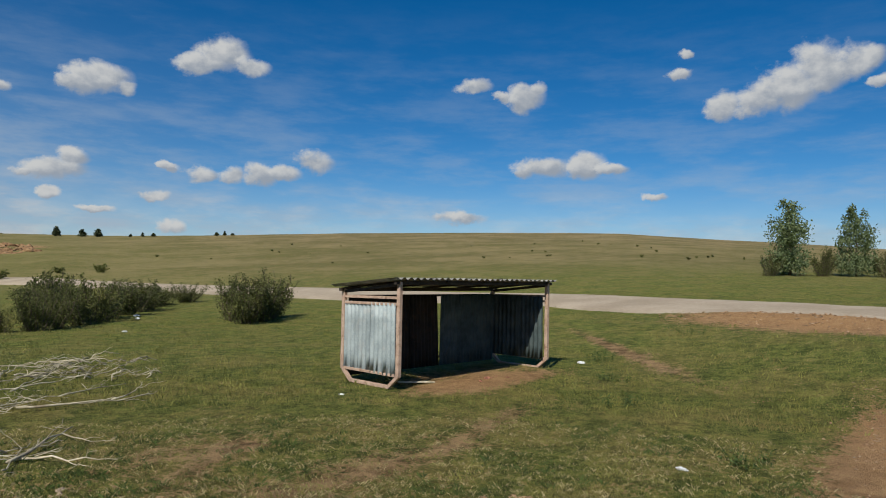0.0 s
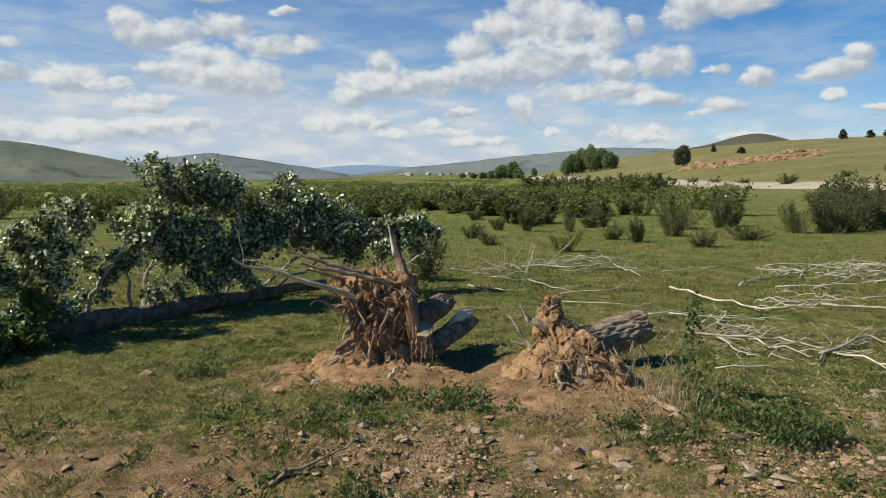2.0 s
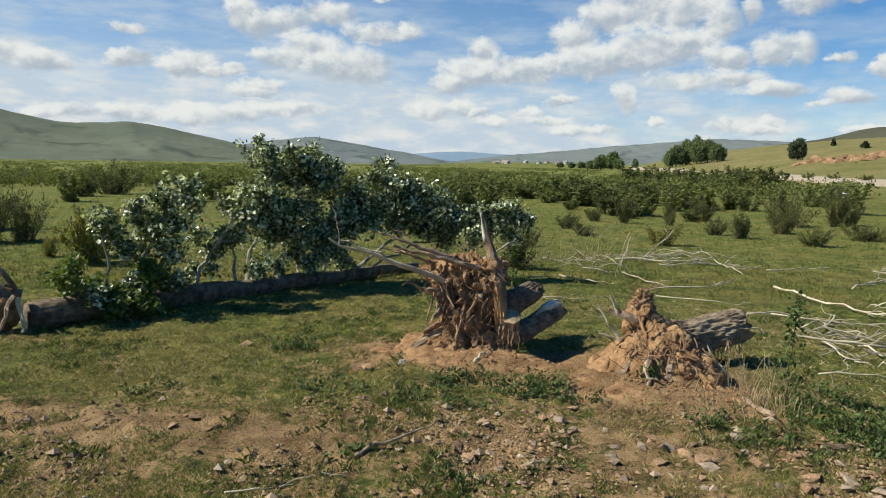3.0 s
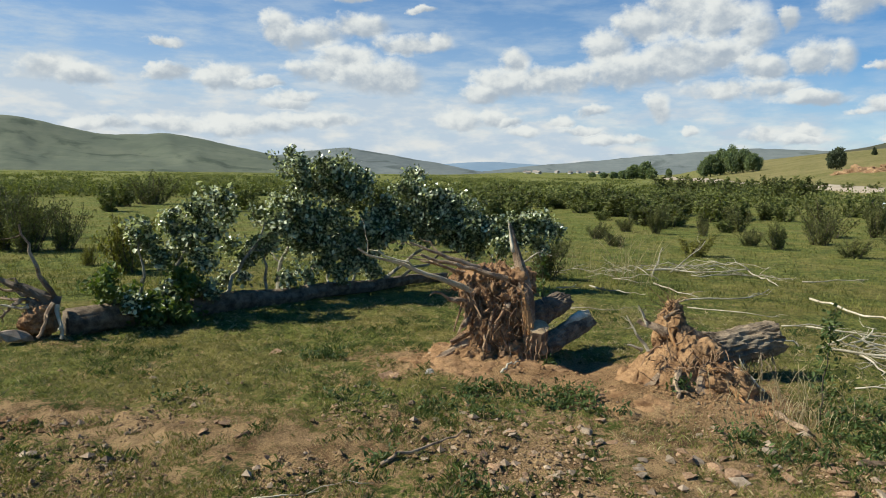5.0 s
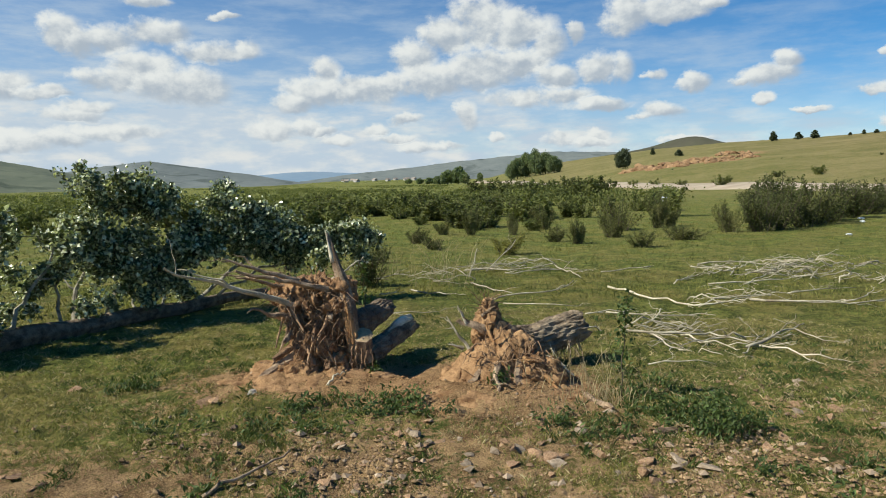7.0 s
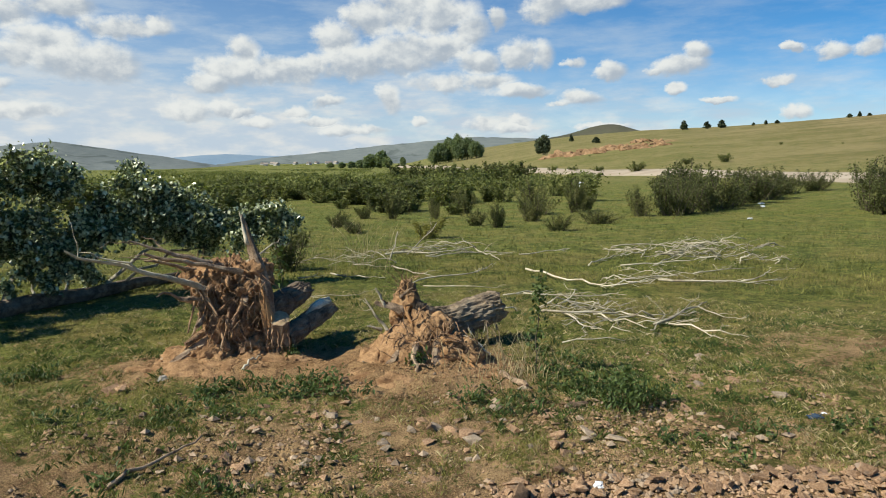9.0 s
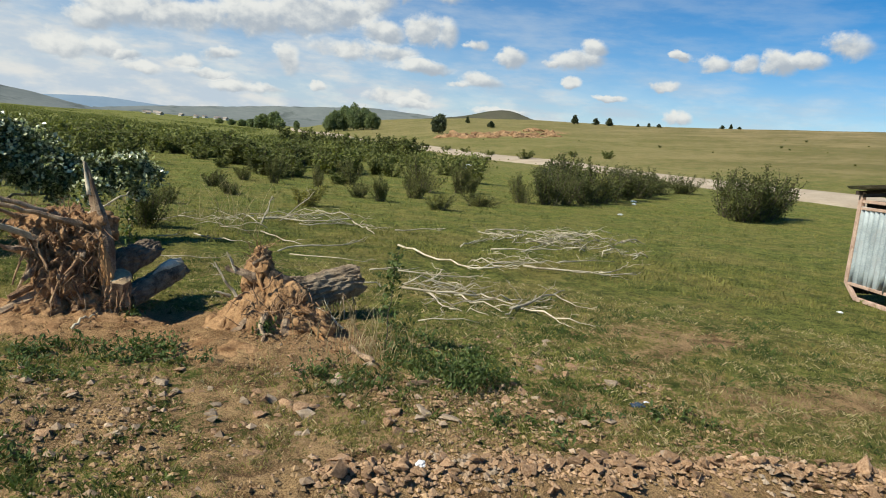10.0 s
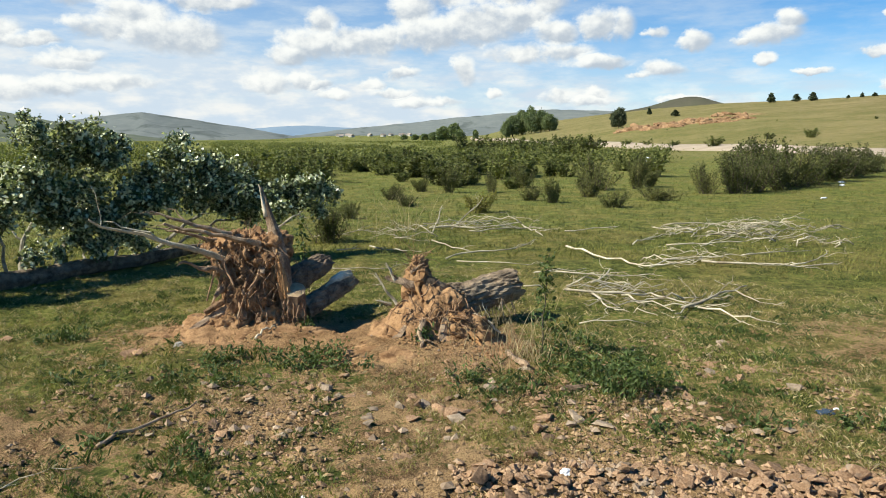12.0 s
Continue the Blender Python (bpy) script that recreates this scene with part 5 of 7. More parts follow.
for k, tip in enumerate(SPRAY):
    for s in range(3):
        c = random.Random(300 + 7 * k + s)
        a = Vector(tip) - Vector((c.uniform(-0.2, 0.2), c.uniform(-0.2, 0.2), 0.4))
        b = Vector(tip) + Vector((c.uniform(-0.25, 0.25), c.uniform(-0.2, 0.2), c.uniform(-0.20, 0.0)))
        line = wander(a, b, 6, 0.1, k * 5 + s)
        g.tube(line, taper(0.008, 0.003, 6), 5)
        for q in line[1:]:
            pts += [tuple(q + Vector([c.gauss(0, 0.045) for _ in range(3)])) for _ in range(6)]
part("twig_wood", g.mesh("twig_wood", limb_bark), tree, kind="stuff")
part("tip_foliage", leaf_mesh("tip_foliage", pts, 0.064, 8, poplar_leaf, 0.8), tree, kind="stuff")
# bare roots at the butt of the trunk
part("root_soil", soil_mass("root_soil", (-5.36, 7.42, 0.24), (0.20, 0.18, 0.22), 12, 0.12, -9, 1.0, 5, 0.6, 3.0, plate_earth), tree, "earth still held by the roots")
root(tree, (-5.15, 7.52, 0.42), (-5.80, 7.20, 0.80), 0.080, 0.025, 221, dark_bark, 0.08, 8, 9, "thick dark root reaching outward", 1)
root(tree, (-5.20, 7.48, 0.50), (-5.48, 7.30, 1.42), 0.034, 0.012, 222, root_wood, 0.07, 9, 8, "", 1)
root(tree, (-5.12, 7.42, 0.42), (-4.98, 7.28, 0.03), 0.032, 0.02, 223, dead_wood, 0.08, 6, 8, "pale bleached root", 1)
root(tree, (-5.15, 7.40, 0.45), (-5.22, 7.18, 0.06), 0.04, 0.02, 224, root_wood, 0.1, 6, 8, "", 1)
root(tree, (-5.2, 7.42, 0.5), (-5.85, 7.3, 0.66), 0.03, 0.012, 225, root_wood, 0.08)
root(tree, (-5.2, 7.42, 0.42), (-5.82, 7.28, 0.52), 0.03, 0.012, 226, root_wood, 0.08)
root(tree, (-5.2, 7.38, 0.38), (-5.70, 7.2, 0.44), 0.03, 0.012, 227, dead_wood, 0.08)
root(tree, (-5.5, 7.3, 0.5), (-5.72, 7.18, 0.28), 0.025, 0.012, 228, root_wood, 0.08)
g = rock_mesh("boulder", pale_stone, 17, 0.62, 0.5)
thing("boulder", "pale grey slab of rock beside bare tree roots", "rock", me=g, m=pose(-5.42, 7.08, gz(-5.42, 7.08) + 0.09, 10, 14, 30) @ Matrix.Diagonal((0.46, 0.36, 0.42, 1)))
thing("dead_branch", "short bleached stick beside a boulder", "branch", "fallen branches", me=Geo().tube(wander((-5.95, 7.05, 0.05), (-5.55, 7.0, 0.05), 5, 0.06, 4), taper(0.025, 0.018, 5), 7).mesh("dead_branch", dead_wood))


# ---- cut branches lying in heaps ----
def branch(a, b, r, seed, lift=0.05, twigs=6, bow=0.06, label="bleached bare branch lying on the grass", wood=None):
    """One crooked branch with side twigs, resting on the ground."""
    chance = random.Random(seed)
    a, b = Vector((*a[:2], a[2] if len(a) > 2 else 0)), Vector((*b[:2], b[2] if len(b) > 2 else 0))
    n = 9
    flat = wander(a, b, n, bow, seed)
    line = [Vector((q.x, q.y, gz(q.x, q.y) + q.z * 1.0 + (lift if 0 < k < n else 0.012) + r * 0.4 + chance.uniform(-0.4, 0.6) * lift)) for k, q in enumerate(flat)]
    g = Geo().tube(line, taper(r, r * 0.35, n), 7, 0.12, seed)
    length = (b - a).length
    for k in range(twigs):
        i = chance.randint(2, n - 1)
        d = (line[i] - line[i - 1]).normalized()
        side = Vector((chance.uniform(-1, 1), chance.uniform(-1, 1), chance.uniform(-0.15, 0.18)))
        tip = line[i] + (d + side * 0.8).normalized() * length * chance.uniform(0.08, 0.3)
        tip.z = max(tip.z, gz(tip.x, tip.y) + 0.01)
        rr = max(0.005, r * (1 - 0.6 * i / n) * 0.55)
        twig = wander(line[i], tip, 5, 0.12, seed * 11 + k)
        g.tube(twig, taper(rr, rr * 0.35, 5), 5, 0.1, seed + k, False)
        if chance.random() < 0.6:
            q = twig[3]
            g.tube(wander(q, q + Vector((chance.uniform(-0.3, 0.3), chance.uniform(-0.3, 0.3), chance.uniform(-0.02, 0.16))), 3, 0.1, k), taper(rr * 0.5, rr * 0.2, 3), 4, 0, k, False)
    return thing("dead_branch", label, "branch", "cut branches", me=g.mesh("dead_branch", wood or dead_wood))


def stick(knots, r, seed, twigs):
    """A crooked branch that follows a few knots over the ground (x, y and, where it is held up, height)."""
    chance = random.Random(seed)
    line = []
    for a, b in zip(knots, knots[1:]):
        a, b = Vector((a[0], a[1], a[2] if len(a) > 2 else 0.03)), Vector((b[0], b[1], b[2] if len(b) > 2 else 0.03))
        steps = max(2, int((b - a).length / 0.22))
        line += [a.lerp(b, k / steps) for k in range(steps)]
    line.append(b)
    r *= 0.9
    line = [Vector((q.x + chance.gauss(0, r * 0.7), q.y + chance.gauss(0, r * 0.7), gz(q.x, q.y) + q.z + r * 0.6 + chance.uniform(0, 0.05))) for q in line]
    n = len(line) - 1
    g = Geo().tube(line, [r * (1 - 0.62 * (k / n) ** 1.2) for k in range(n + 1)], 7, 0.14, seed)
    length = min(1.6, (line[-1] - line[0]).length)
    for k in range((twigs * 3 + 2) // 4):
        i = chance.randint(max(1, n // 5), n)
        d = (line[i] - line[i - 1]).normalized()
        side = Vector((chance.uniform(-1, 1), chance.uniform(-1, 1), chance.uniform(-0.1, 0.3)))
        tip = line[i] + (d * 0.9 + side * 0.8).normalized() * length * chance.uniform(0.14, 0.42)
        tip.z = max(tip.z, gz(tip.x, tip.y) + 0.015)
        rr = max(0.005, r * (1 - 0.6 * i / n) * 0.6)
        twig = wander(line[i], tip, 6, 0.14, seed * 11 + k)
        g.tube(twig, taper(rr, rr * 0.4, 6), 5, 0.12, seed + k, False)
        for j in (2, 4):
            if chance.random() < 0.55:
                q = twig[j]
                g.tube(wander(q, q + (d + Vector((chance.uniform(-1, 1), chance.uniform(-1, 1), chance.uniform(-0.1, 0.4)))).normalized() * length * chance.uniform(0.06, 0.16), 3, 0.1, k), taper(rr * 0.55, rr * 0.25, 3), 4, 0, k, False)
    return thing("dead_branch", "crooked bleached bare branch lying on the grass", "branch", "cut branches", me=g.mesh("dead_branch", dead_wood))


stick([(5.34, 11.84), (5.50, 11.48), (5.51, 10.92), (5.86, 10.52), (5.92, 9.97), (6.05, 9.75), (6.58, 9.96), (7.09, 10.18)], 0.022, 401, 4)
stick([(6.96, 9.94), (7.35, 9.62), (7.98, 9.41), (8.49, 9.32), (8.90, 9.34)], 0.022, 402, 6)
stick([(8.15, 9.38), (8.68, 9.58), (9.48, 10.32)], 0.013, 403, 2)
stick([(6.05, 9.85), (6.50, 10.18), (7.23, 10.27), (8.15, 10.44)], 0.014, 404, 5)
stick([(4.36, 9.45), (4.83, 9.28), (5.30, 9.15), (5.81, 9.33), (5.88, 9.05)], 0.014, 405, 6)
stick([(4.67, 8.66), (5.01, 9.12), (5.40, 9.72)], 0.016, 406, 3)
stick([(4.67, 8.40), (5.04, 8.71), (5.15, 8.39), (5.42, 8.64)], 0.012, 407, 5)
stick([(4.10, 8.15), (4.49, 7.92), (4.92, 7.85), (5.20, 7.96), (5.24, 7.57), (5.40, 7.31)], 0.020, 408, 6)
stick([(4.41, 8.10), (4.38, 7.63), (4.38, 7.34), (4.53, 7.31)], 0.014, 409, 4)
stick([(4.81, 7.96), (4.86, 7.55), (5.10, 7.36), (5.32, 7.26)], 0.014, 410, 5)
stick([(5.24, 7.17), (5.53, 7.29), (5.97, 7.67), (6.71, 8.23)], 0.022, 411, 5)
stick([(5.41, 7.31), (5.53, 7.14), (5.64, 6.73), (5.82, 6.45)], 0.017, 412, 5)
stick([(6.36, 7.93), (6.30, 7.46), (6.38, 7.20)], 0.010, 413, 3)
stick([(4.99, 6.83), (5.28, 7.19), (5.91, 7.84)], 0.010, 414, 3)
stick([(3.82, 6.73), (4.15, 6.66), (4.53, 6.62)], 0.010, 415, 1)
stick([(4.05, 9.42), (4.51, 9.65), (4.93, 9.66)], 0.012, 416, 2)
stick([(3.12, 14.87), (3.70, 15.15), (4.28, 14.74), (4.86, 14.93)], 0.026, 417, 6)
stick([(3.10, 14.0), (3.28, 14.4, 0.28), (3.42, 14.7, 0.58)], 0.020, 418, 3)
stick([(3.65, 14.86), (3.98, 15.2, 0.22), (4.50, 15.6, 0.60)], 0.018, 419, 3)
stick([(4.86, 15.14), (5.37, 15.47), (5.35, 14.15), (5.33, 13.35)], 0.018, 420, 4)
stick([(5.98, 13.93), (6.74, 14.26), (7.44, 14.63)], 0.016, 421, 4)
stick([(3.91, 14.15), (4.59, 14.39), (5.47, 14.81), (5.94, 14.42)], 0.014, 422, 5)
stick([(2.26, 13.36), (2.72, 13.04)], 0.013, 423, 2)
stick([(2.98, 12.99), (3.25, 12.22), (3.49, 11.65)], 0.017, 424, 1)
stick([(2.98, 11.09), (3.35, 11.55), (4.19, 11.65), (4.70, 12.38), (5.00, 12.84)], 0.017, 425, 2)
stick([(3.09, 10.69), (3.52, 10.40), (4.14, 10.19)], 0.013, 426, 1)
stick([(1.12, 12.15), (1.29, 12.18), (1.51, 12.54)], 0.012, 427, 2)
stick([(1.74, 12.50), (2.18, 11.96), (2.38, 11.73)], 0.017, 428, 2)
stick([(0.99, 10.50), (1.53, 10.26), (1.98, 10.19)], 0.011, 429, 2)
stick([(0.63, 14.33), (1.15, 14.32), (1.91, 14.90)], 0.014, 430, 3)
stick([(4.41, 15.44), (5.41, 16.78), (6.01, 15.80)], 0.012, 431, 6)
stick([(8.56, 14.62), (9.61, 14.63), (9.91, 13.95), (10.57, 14.02)], 0.018, 432, 6)
stick([(6.69, 12.00), (7.39, 12.79), (8.44, 13.55)], 0.016, 433, 5)
stick([(7.19, 11.63), (8.46, 11.68), (9.37, 12.03), (10.24, 12.34)], 0.016, 434, 7)
stick([(7.84, 10.27), (8.76, 10.57), (9.36, 10.64)], 0.014, 435, 5)
stick([(8.22, 12.64), (9.01, 13.82), (9.79, 14.82)], 0.014, 436, 3)
stick([(9.36, 11.80), (10.11, 12.70), (10.94, 13.55)], 0.014, 437, 4)
stick([(7.67, 11.27), (9.27, 12.86), (11.00, 14.81)], 0.012, 438, 6)
HEAPS = [(9.3, 12.9, 1.7, 1.2, 30, 0.16), (4.9, 8.5, 0.5, 0.5, 4, 0.05), (4.1, 14.9, 1.5, 0.7, 9, 0.14), (7.4, 10.2, 1.0, 0.4, 4, 0.08), (2.6, 14.2, 0.9, 1.2, 6, 0.08), (5.2, 7.6, 0.6, 0.4, 3, 0.04)]
for h, (cx, cy, sx, sy, count, lift) in enumerate(HEAPS):
    for k in range(count):
        c = random.Random(500 + 60 * h + k)
        x, y = cx + sx * max(-1.3, min(1.3, c.gauss(0, 0.55))), cy + sy * max(-1.3, min(1.3, c.gauss(0, 0.55)))
        turn, length = c.gauss(0.0, 0.45) + (math.pi if c.random() < 0.5 else 0), c.uniform(0.5, 1.5)
        dx, dy = math.cos(turn) * length / 2, -math.sin(turn) * length / 2
        up = lift * c.random()
        branch((x - dx, y - dy, up), (x + dx, y + dy, up * c.uniform(0.3, 1.6)), c.uniform(0.010, 0.018) if h == 0 else c.uniform(0.007, 0.013), 900 + 60 * h + k, 0.04, c.randint(3, 7), 0.10)
branch((-0.36, 4.28), (0.15, 4.93), 0.017, 430, 0.03, 0, 0.04, "brown crooked stick lying on stony ground", root_wood)
branch((-1.05, 3.66), (-0.35, 4.02), 0.007, 431, 0.01, 1, 0.05, "thin pale stick lying on dry grass")
branch((0.38, 6.62), (0.56, 6.92), 0.014, 432, 0.03, 0, 0.05, "short pale stick on bare earth")


# ---- bushes and trees ----
def bush_mesh(seed, leaves=1500, size=0.055, stems=26, mat=None):
    """A willow bush one metre tall: stems that spread from the root and narrow leaves along their upper parts."""
    chance = random.Random(seed)
    g, pts = Geo(), []
    lobes = [(chance.uniform(0, 6.283), chance.uniform(0.12, 0.50), chance.uniform(0.5, 0.98)) for _ in range(5)]
    for k in range(stems):
        a, out, tall = lobes[k % 5]
        tip = Vector((math.cos(a) * out + chance.gauss(0, 0.13), math.sin(a) * out + chance.gauss(0, 0.13), tall * chance.uniform(0.62, 1.08)))
        base = Vector((tip.x * 0.28 + chance.gauss(0, 0.05), tip.y * 0.28 + chance.gauss(0, 0.05), -0.03))
        line = wander(base, tip, 7, 0.07, seed * 40 + k)
        g.tube(line, taper(0.011, 0.003, 7), 4, 0, k, False)
        full = chance.uniform(0.5, 1.5)
        for _ in range(int(full * leaves / stems)):
            t = chance.uniform(0.03, 1.0) ** 0.85
            i = min(6, int(t * 7))
            q = line[i].lerp(line[i + 1], t * 7 - i)
            s = 0.062 - 0.03 * t
            pts.append(tuple(q + Vector([chance.gauss(0, s) for _ in range(3)])))
    return g.mesh("branch_wood", stem_bark), leaf_mesh("foliage", pts, size, seed, mat or willow_leaf, 0.45, 0.2)


BUSHES = [bush_mesh(k, 4200, 0.046, 34, bush_leaf) for k in (61, 62, 63, 64, 65)]
OPEN = [bush_mesh(k, 3000, 0.056, 34, open_leaf) for k in (66, 67, 68, 69, 70)]
FAR_BUSHES = [bush_mesh(k, 1000, 0.105, 16) for k in (71, 72, 73, 74, 75)]
YELLOW = bush_mesh(81, 1800, 0.07, 24, yellow_leaf)


def bush(x, y, tall, wide, meshes, label="green willow bush growing on the pasture", sink=0.0, group="willow bushes"):
    c = random.Random(int(x * 131 + y * 17))
    stems, foliage = meshes
    ob = thing("willow_bush", label, "bush", group, m=pose(x, y, gz(x, y) - sink, 0, 0, c.uniform(0, 360)) @ Matrix.Diagonal((wide, wide * c.uniform(0.85, 1.1), tall, 1)))
    part("branch_wood", stems, ob, kind="stuff")
    part("foliage", foliage, ob, kind="stuff")
    return ob


# those that stand clear of the thicket: place, height, width
OPEN_BUSHES = [(2.8, 22.9, 0.65, 0.9), (4.2, 26.1, 0.8, 0.8), (5.2, 25.7, 1.15, 0.65), (6.8, 25.5, 0.9, 0.7), (7.4, 21.9, 0.65, 0.8), (7.8, 20.8, 1.0, 0.95), (9.7, 22.8, 1.4, 1.0), (9.1, 19.1, 0.6, 1.1), (11.0, 25.5, 1.5, 1.6), (11.3, 20.9, 0.6, 1.3), (12.8, 26.0, 1.7, 1.1), (13.6, 26.6, 1.2, 0.9), (1.4, 17.8, 0.55, 0.65), (14.1, 22.9, 1.2, 1.1), (19.0, 25.2, 2.2, 2.0), (8.6, 27.5, 1.2, 1.2)]
HEDGE_BUSHES = [(15.3, 22.9, 1.55, 1.5), (16.4, 23.6, 1.6, 1.6), (17.9, 24.2, 1.75, 1.9), (18.5, 27.2, 2.1, 2.4), (20.6, 26.6, 1.8, 2.2), (22.8, 28.5, 1.75, 2.3), (24.6, 29.6, 1.7, 2.3), (20.6, 29.8, 2.2, 2.6), (26.0, 31.0, 1.6, 2.3), (27.6, 32.4, 1.5, 2.3), (29.6, 33.6, 1.4, 2.2), (32.5, 34.8, 1.3, 2.2), (22.6, 20.4, 2.0, 2.4), (24.2, 20.9, 2.35, 2.6), (25.7, 21.9, 2.1, 2.3), (23.6, 21.8, 2.2, 2.4), (-14.7, 18.4, 1.6, 1.9), (-16.2, 18.0, 1.5, 1.8), (-22.6, 39.8, 2.1, 2.6), (3.2, 20.8, 0.5, 0.8), (0.9, 13.6, 0.9, 0.9)]
for k, (x, y, tall, wide) in enumerate(OPEN_BUSHES):
    bush(x, y, tall, wide * 0.9, OPEN[k % 5], "olive-green willow bush with open twigs on the pasture")
for k, (x, y, tall, wide) in enumerate(HEDGE_BUSHES):
    bush(x, y, tall, wide * 1.06, BUSHES[k % 5])
for dx, dy, tall, wide in ((-0.8, 0.2, 1.5, 1.3), (0.0, 0.0, 1.65, 1.4), (0.55, 0.6, 1.3, 1.2)):
    bush(-12.1 + dx, 15.7 + dy, tall, wide, BUSHES[1], "broad bright green willow bush on the meadow")
bush(-7.6, 13.0, 1.5, 1.3, YELLOW, "yellowish willow bush with bare lower stems"), bush(-9.1, 13.8, 0.6, 0.5, YELLOW, "small thin yellowish bush"), bush(-8.2, 13.9, 1.3, 1.2, YELLOW, "yellowish willow bush with bare lower stems")
bush(4.9, 18.7, 0.75, 1.2, YELLOW, "low dry yellowish bush behind cut branches")
# the thicket across the valley floor: the nearest as bushes of their own
thicket = random.Random(5)
spots = []
while len(spots) < 900:
    az, r = thicket.uniform(-47, 27), 26 * math.exp(thicket.random() * 2.35)
    edge = 33 + 6 * math.sin(az * 0.35) + (6 if az > 12 else 0) + (6 if az < -16 else 0)
    limit = 95 if az > 18 else 190
    x, y = r * math.sin(radians(az)), r * math.cos(radians(az))
    if r > limit or r < edge - 8:
        continue
    if (r < edge or float(fbm(np.array(x * 0.045), np.array(y * 0.045), 3)) < (0.47 if r < 52 else 0.41 if az > -10 else 0.45)) and thicket.random() < 0.93:
        continue
    tall = thicket.uniform(0.6, 1.65) * (1.0 if r < 55 else 0.85 if r < 90 else 0.62)
    spots.append((r, x, y, tall, tall * thicket.uniform(1.1, 1.8)))
spots.sort()
for k, (r, x, y, tall, wide) in enumerate(spots[:190]):
    bush(x, y, tall, wide, FAR_BUSHES[k % 5], "green willow bush in a dense valley thicket", group="thicket")
rest_v, rest_f, base = [], [], 0
for k, (r, x, y, tall, wide) in enumerate(spots[190:]):
    c = np.random.default_rng(4000 + k)
    d = c.normal(size=(200, 3)) * np.array([0.36 * wide, 0.36 * wide, 0.22 * tall]) + np.array([x, y, gz(x, y) + 0.5 * tall])
    d[:, 2] = np.maximum(d[:, 2], gz(x, y) + 0.05)
    v, f = leaf_arrays(d, 0.20, k, 0.7, 0.2)
    rest_v.append(v), rest_f.append(f + base)
    base += len(v)
me = fast_mesh("thicket", np.concatenate(rest_v), np.concatenate(rest_f), False)
me.materials.append(willow_leaf)
thing("thicket", "dense green willow thicket across the valley floor", "bushes", me=me, kind="stuff")
# a taller belt hides the road's far bend
belt = random.Random(15)
for k in range(34):
    az, r = belt.uniform(10.5, 20.6), belt.uniform(62, 92)
    x, y = r * math.sin(radians(az)), r * math.cos(radians(az))
    tall = belt.uniform(1.7, 2.5)
    bush(x, y, tall, tall * belt.uniform(1.1, 1.6), FAR_BUSHES[k % 5], "tall green willow bush in a dense belt", group="thicket")
# beyond that nobody could count them
rows = []
for k in range(2200):
    az, r = thicket.uniform(-49, 8), 190 * math.exp(thicket.random() * 2.0)
    if fbm(np.array(az * 0.25), np.array(math.log(r) * 5.5), 3) < 0.42 or (az > 9 and r > 420):
        continue
    x, y = r * math.sin(radians(az)), r * math.cos(radians(az))
    rows.append((x, y, gz(x, y), r))
pts, sizes = [], []
far_geo_v, far_geo_f, base = [], [], 0
for k, (x, y, z, r) in enumerate(rows):
    c = np.random.default_rng(k)
    n = 46
    d = c.normal(size=(n, 3)) * np.array([1.8, 1.8, 0.2]) + np.array([x, y, z + 0.3])
    v, f = leaf_arrays(d, 0.45, k, 0.7, 0.2)
    far_geo_v.append(v), far_geo_f.append(f + base)
    base += len(v)
me = fast_mesh("far_thicket", np.concatenate(far_geo_v), np.concatenate(far_geo_f), False)
me.materials.append(willow_leaf)
thing("far_thicket", "far green bushes scattered over the valley floor", "bushes", me=me, kind="stuff")


def tree_parts(name, label, blobs, per, size, mat, m, trunk_tall, trunk_r, seed, group="", category="tree", wood=None):
    """A standing tree one metre tall in its own space: trunk with limbs, and a crown of bunched leaves."""
    ob = thing(name, label, category, group, m=m)
    g = Geo().tube(wander((0, 0, -0.02), (0.01, 0, trunk_tall), 8, 0.03, seed), taper(trunk_r, trunk_r * 0.3, 8), 8, 0.05, seed)
    for k, b in enumerate(blobs):
        a = Vector((0, 0, min(trunk_tall * 0.9, max(0.1, b[2] - 0.16))))
        g.tube(wander(a, b[:3], 5, 0.1, seed + k), taper(trunk_r * 0.45, trunk_r * 0.12, 5), 5, 0, k, False)
    part("trunk", g.mesh("trunk", wood or stem_bark), ob)
    part("crown", leaf_mesh("crown", clumps(blobs, per, seed, 0.3, 0.22), size, seed, mat, 0.6, 0.2), ob, kind="stuff")
    return ob


def polar(az, r):
    return r * math.sin(radians(az)), r * math.cos(radians(az))


def stand(az, r, tall, wide, spin=0.0):
    x, y = polar(az, r)
    return pose(x, y, gz(x, y), 0, 0, spin) @ Matrix.Diagonal((wide, wide, tall, 1))


POPLAR = [(0, 0, 0.20, 0.34, 0.3, 0.18), (0.26, 0.05, 0.16, 0.22, 0.2, 0.14), (-0.28, 0.02, 0.18, 0.2, 0.2, 0.15), (0.0, 0, 0.48, 0.30, 0.26, 0.18), (0.16, 0.03, 0.66, 0.20, 0.2, 0.15), (-0.15, 0, 0.62, 0.20, 0.2, 0.15),
          (0.04, 0, 0.84, 0.17, 0.17, 0.12), (-0.30, 0, 0.46, 0.12, 0.1, 0.14), (0.12, 0, 0.93, 0.10, 0.1, 0.07), (0.30, 0, 0.44, 0.1, 0.1, 0.12)]
tree_parts("roadside_tree", "tall poplar with an airy crown above dense low growth", POPLAR, 330, 0.034, tree_leaf, stand(89.4, 62, 6.1, 5.6, 10), 0.85, 0.022, 31, "roadside trees")
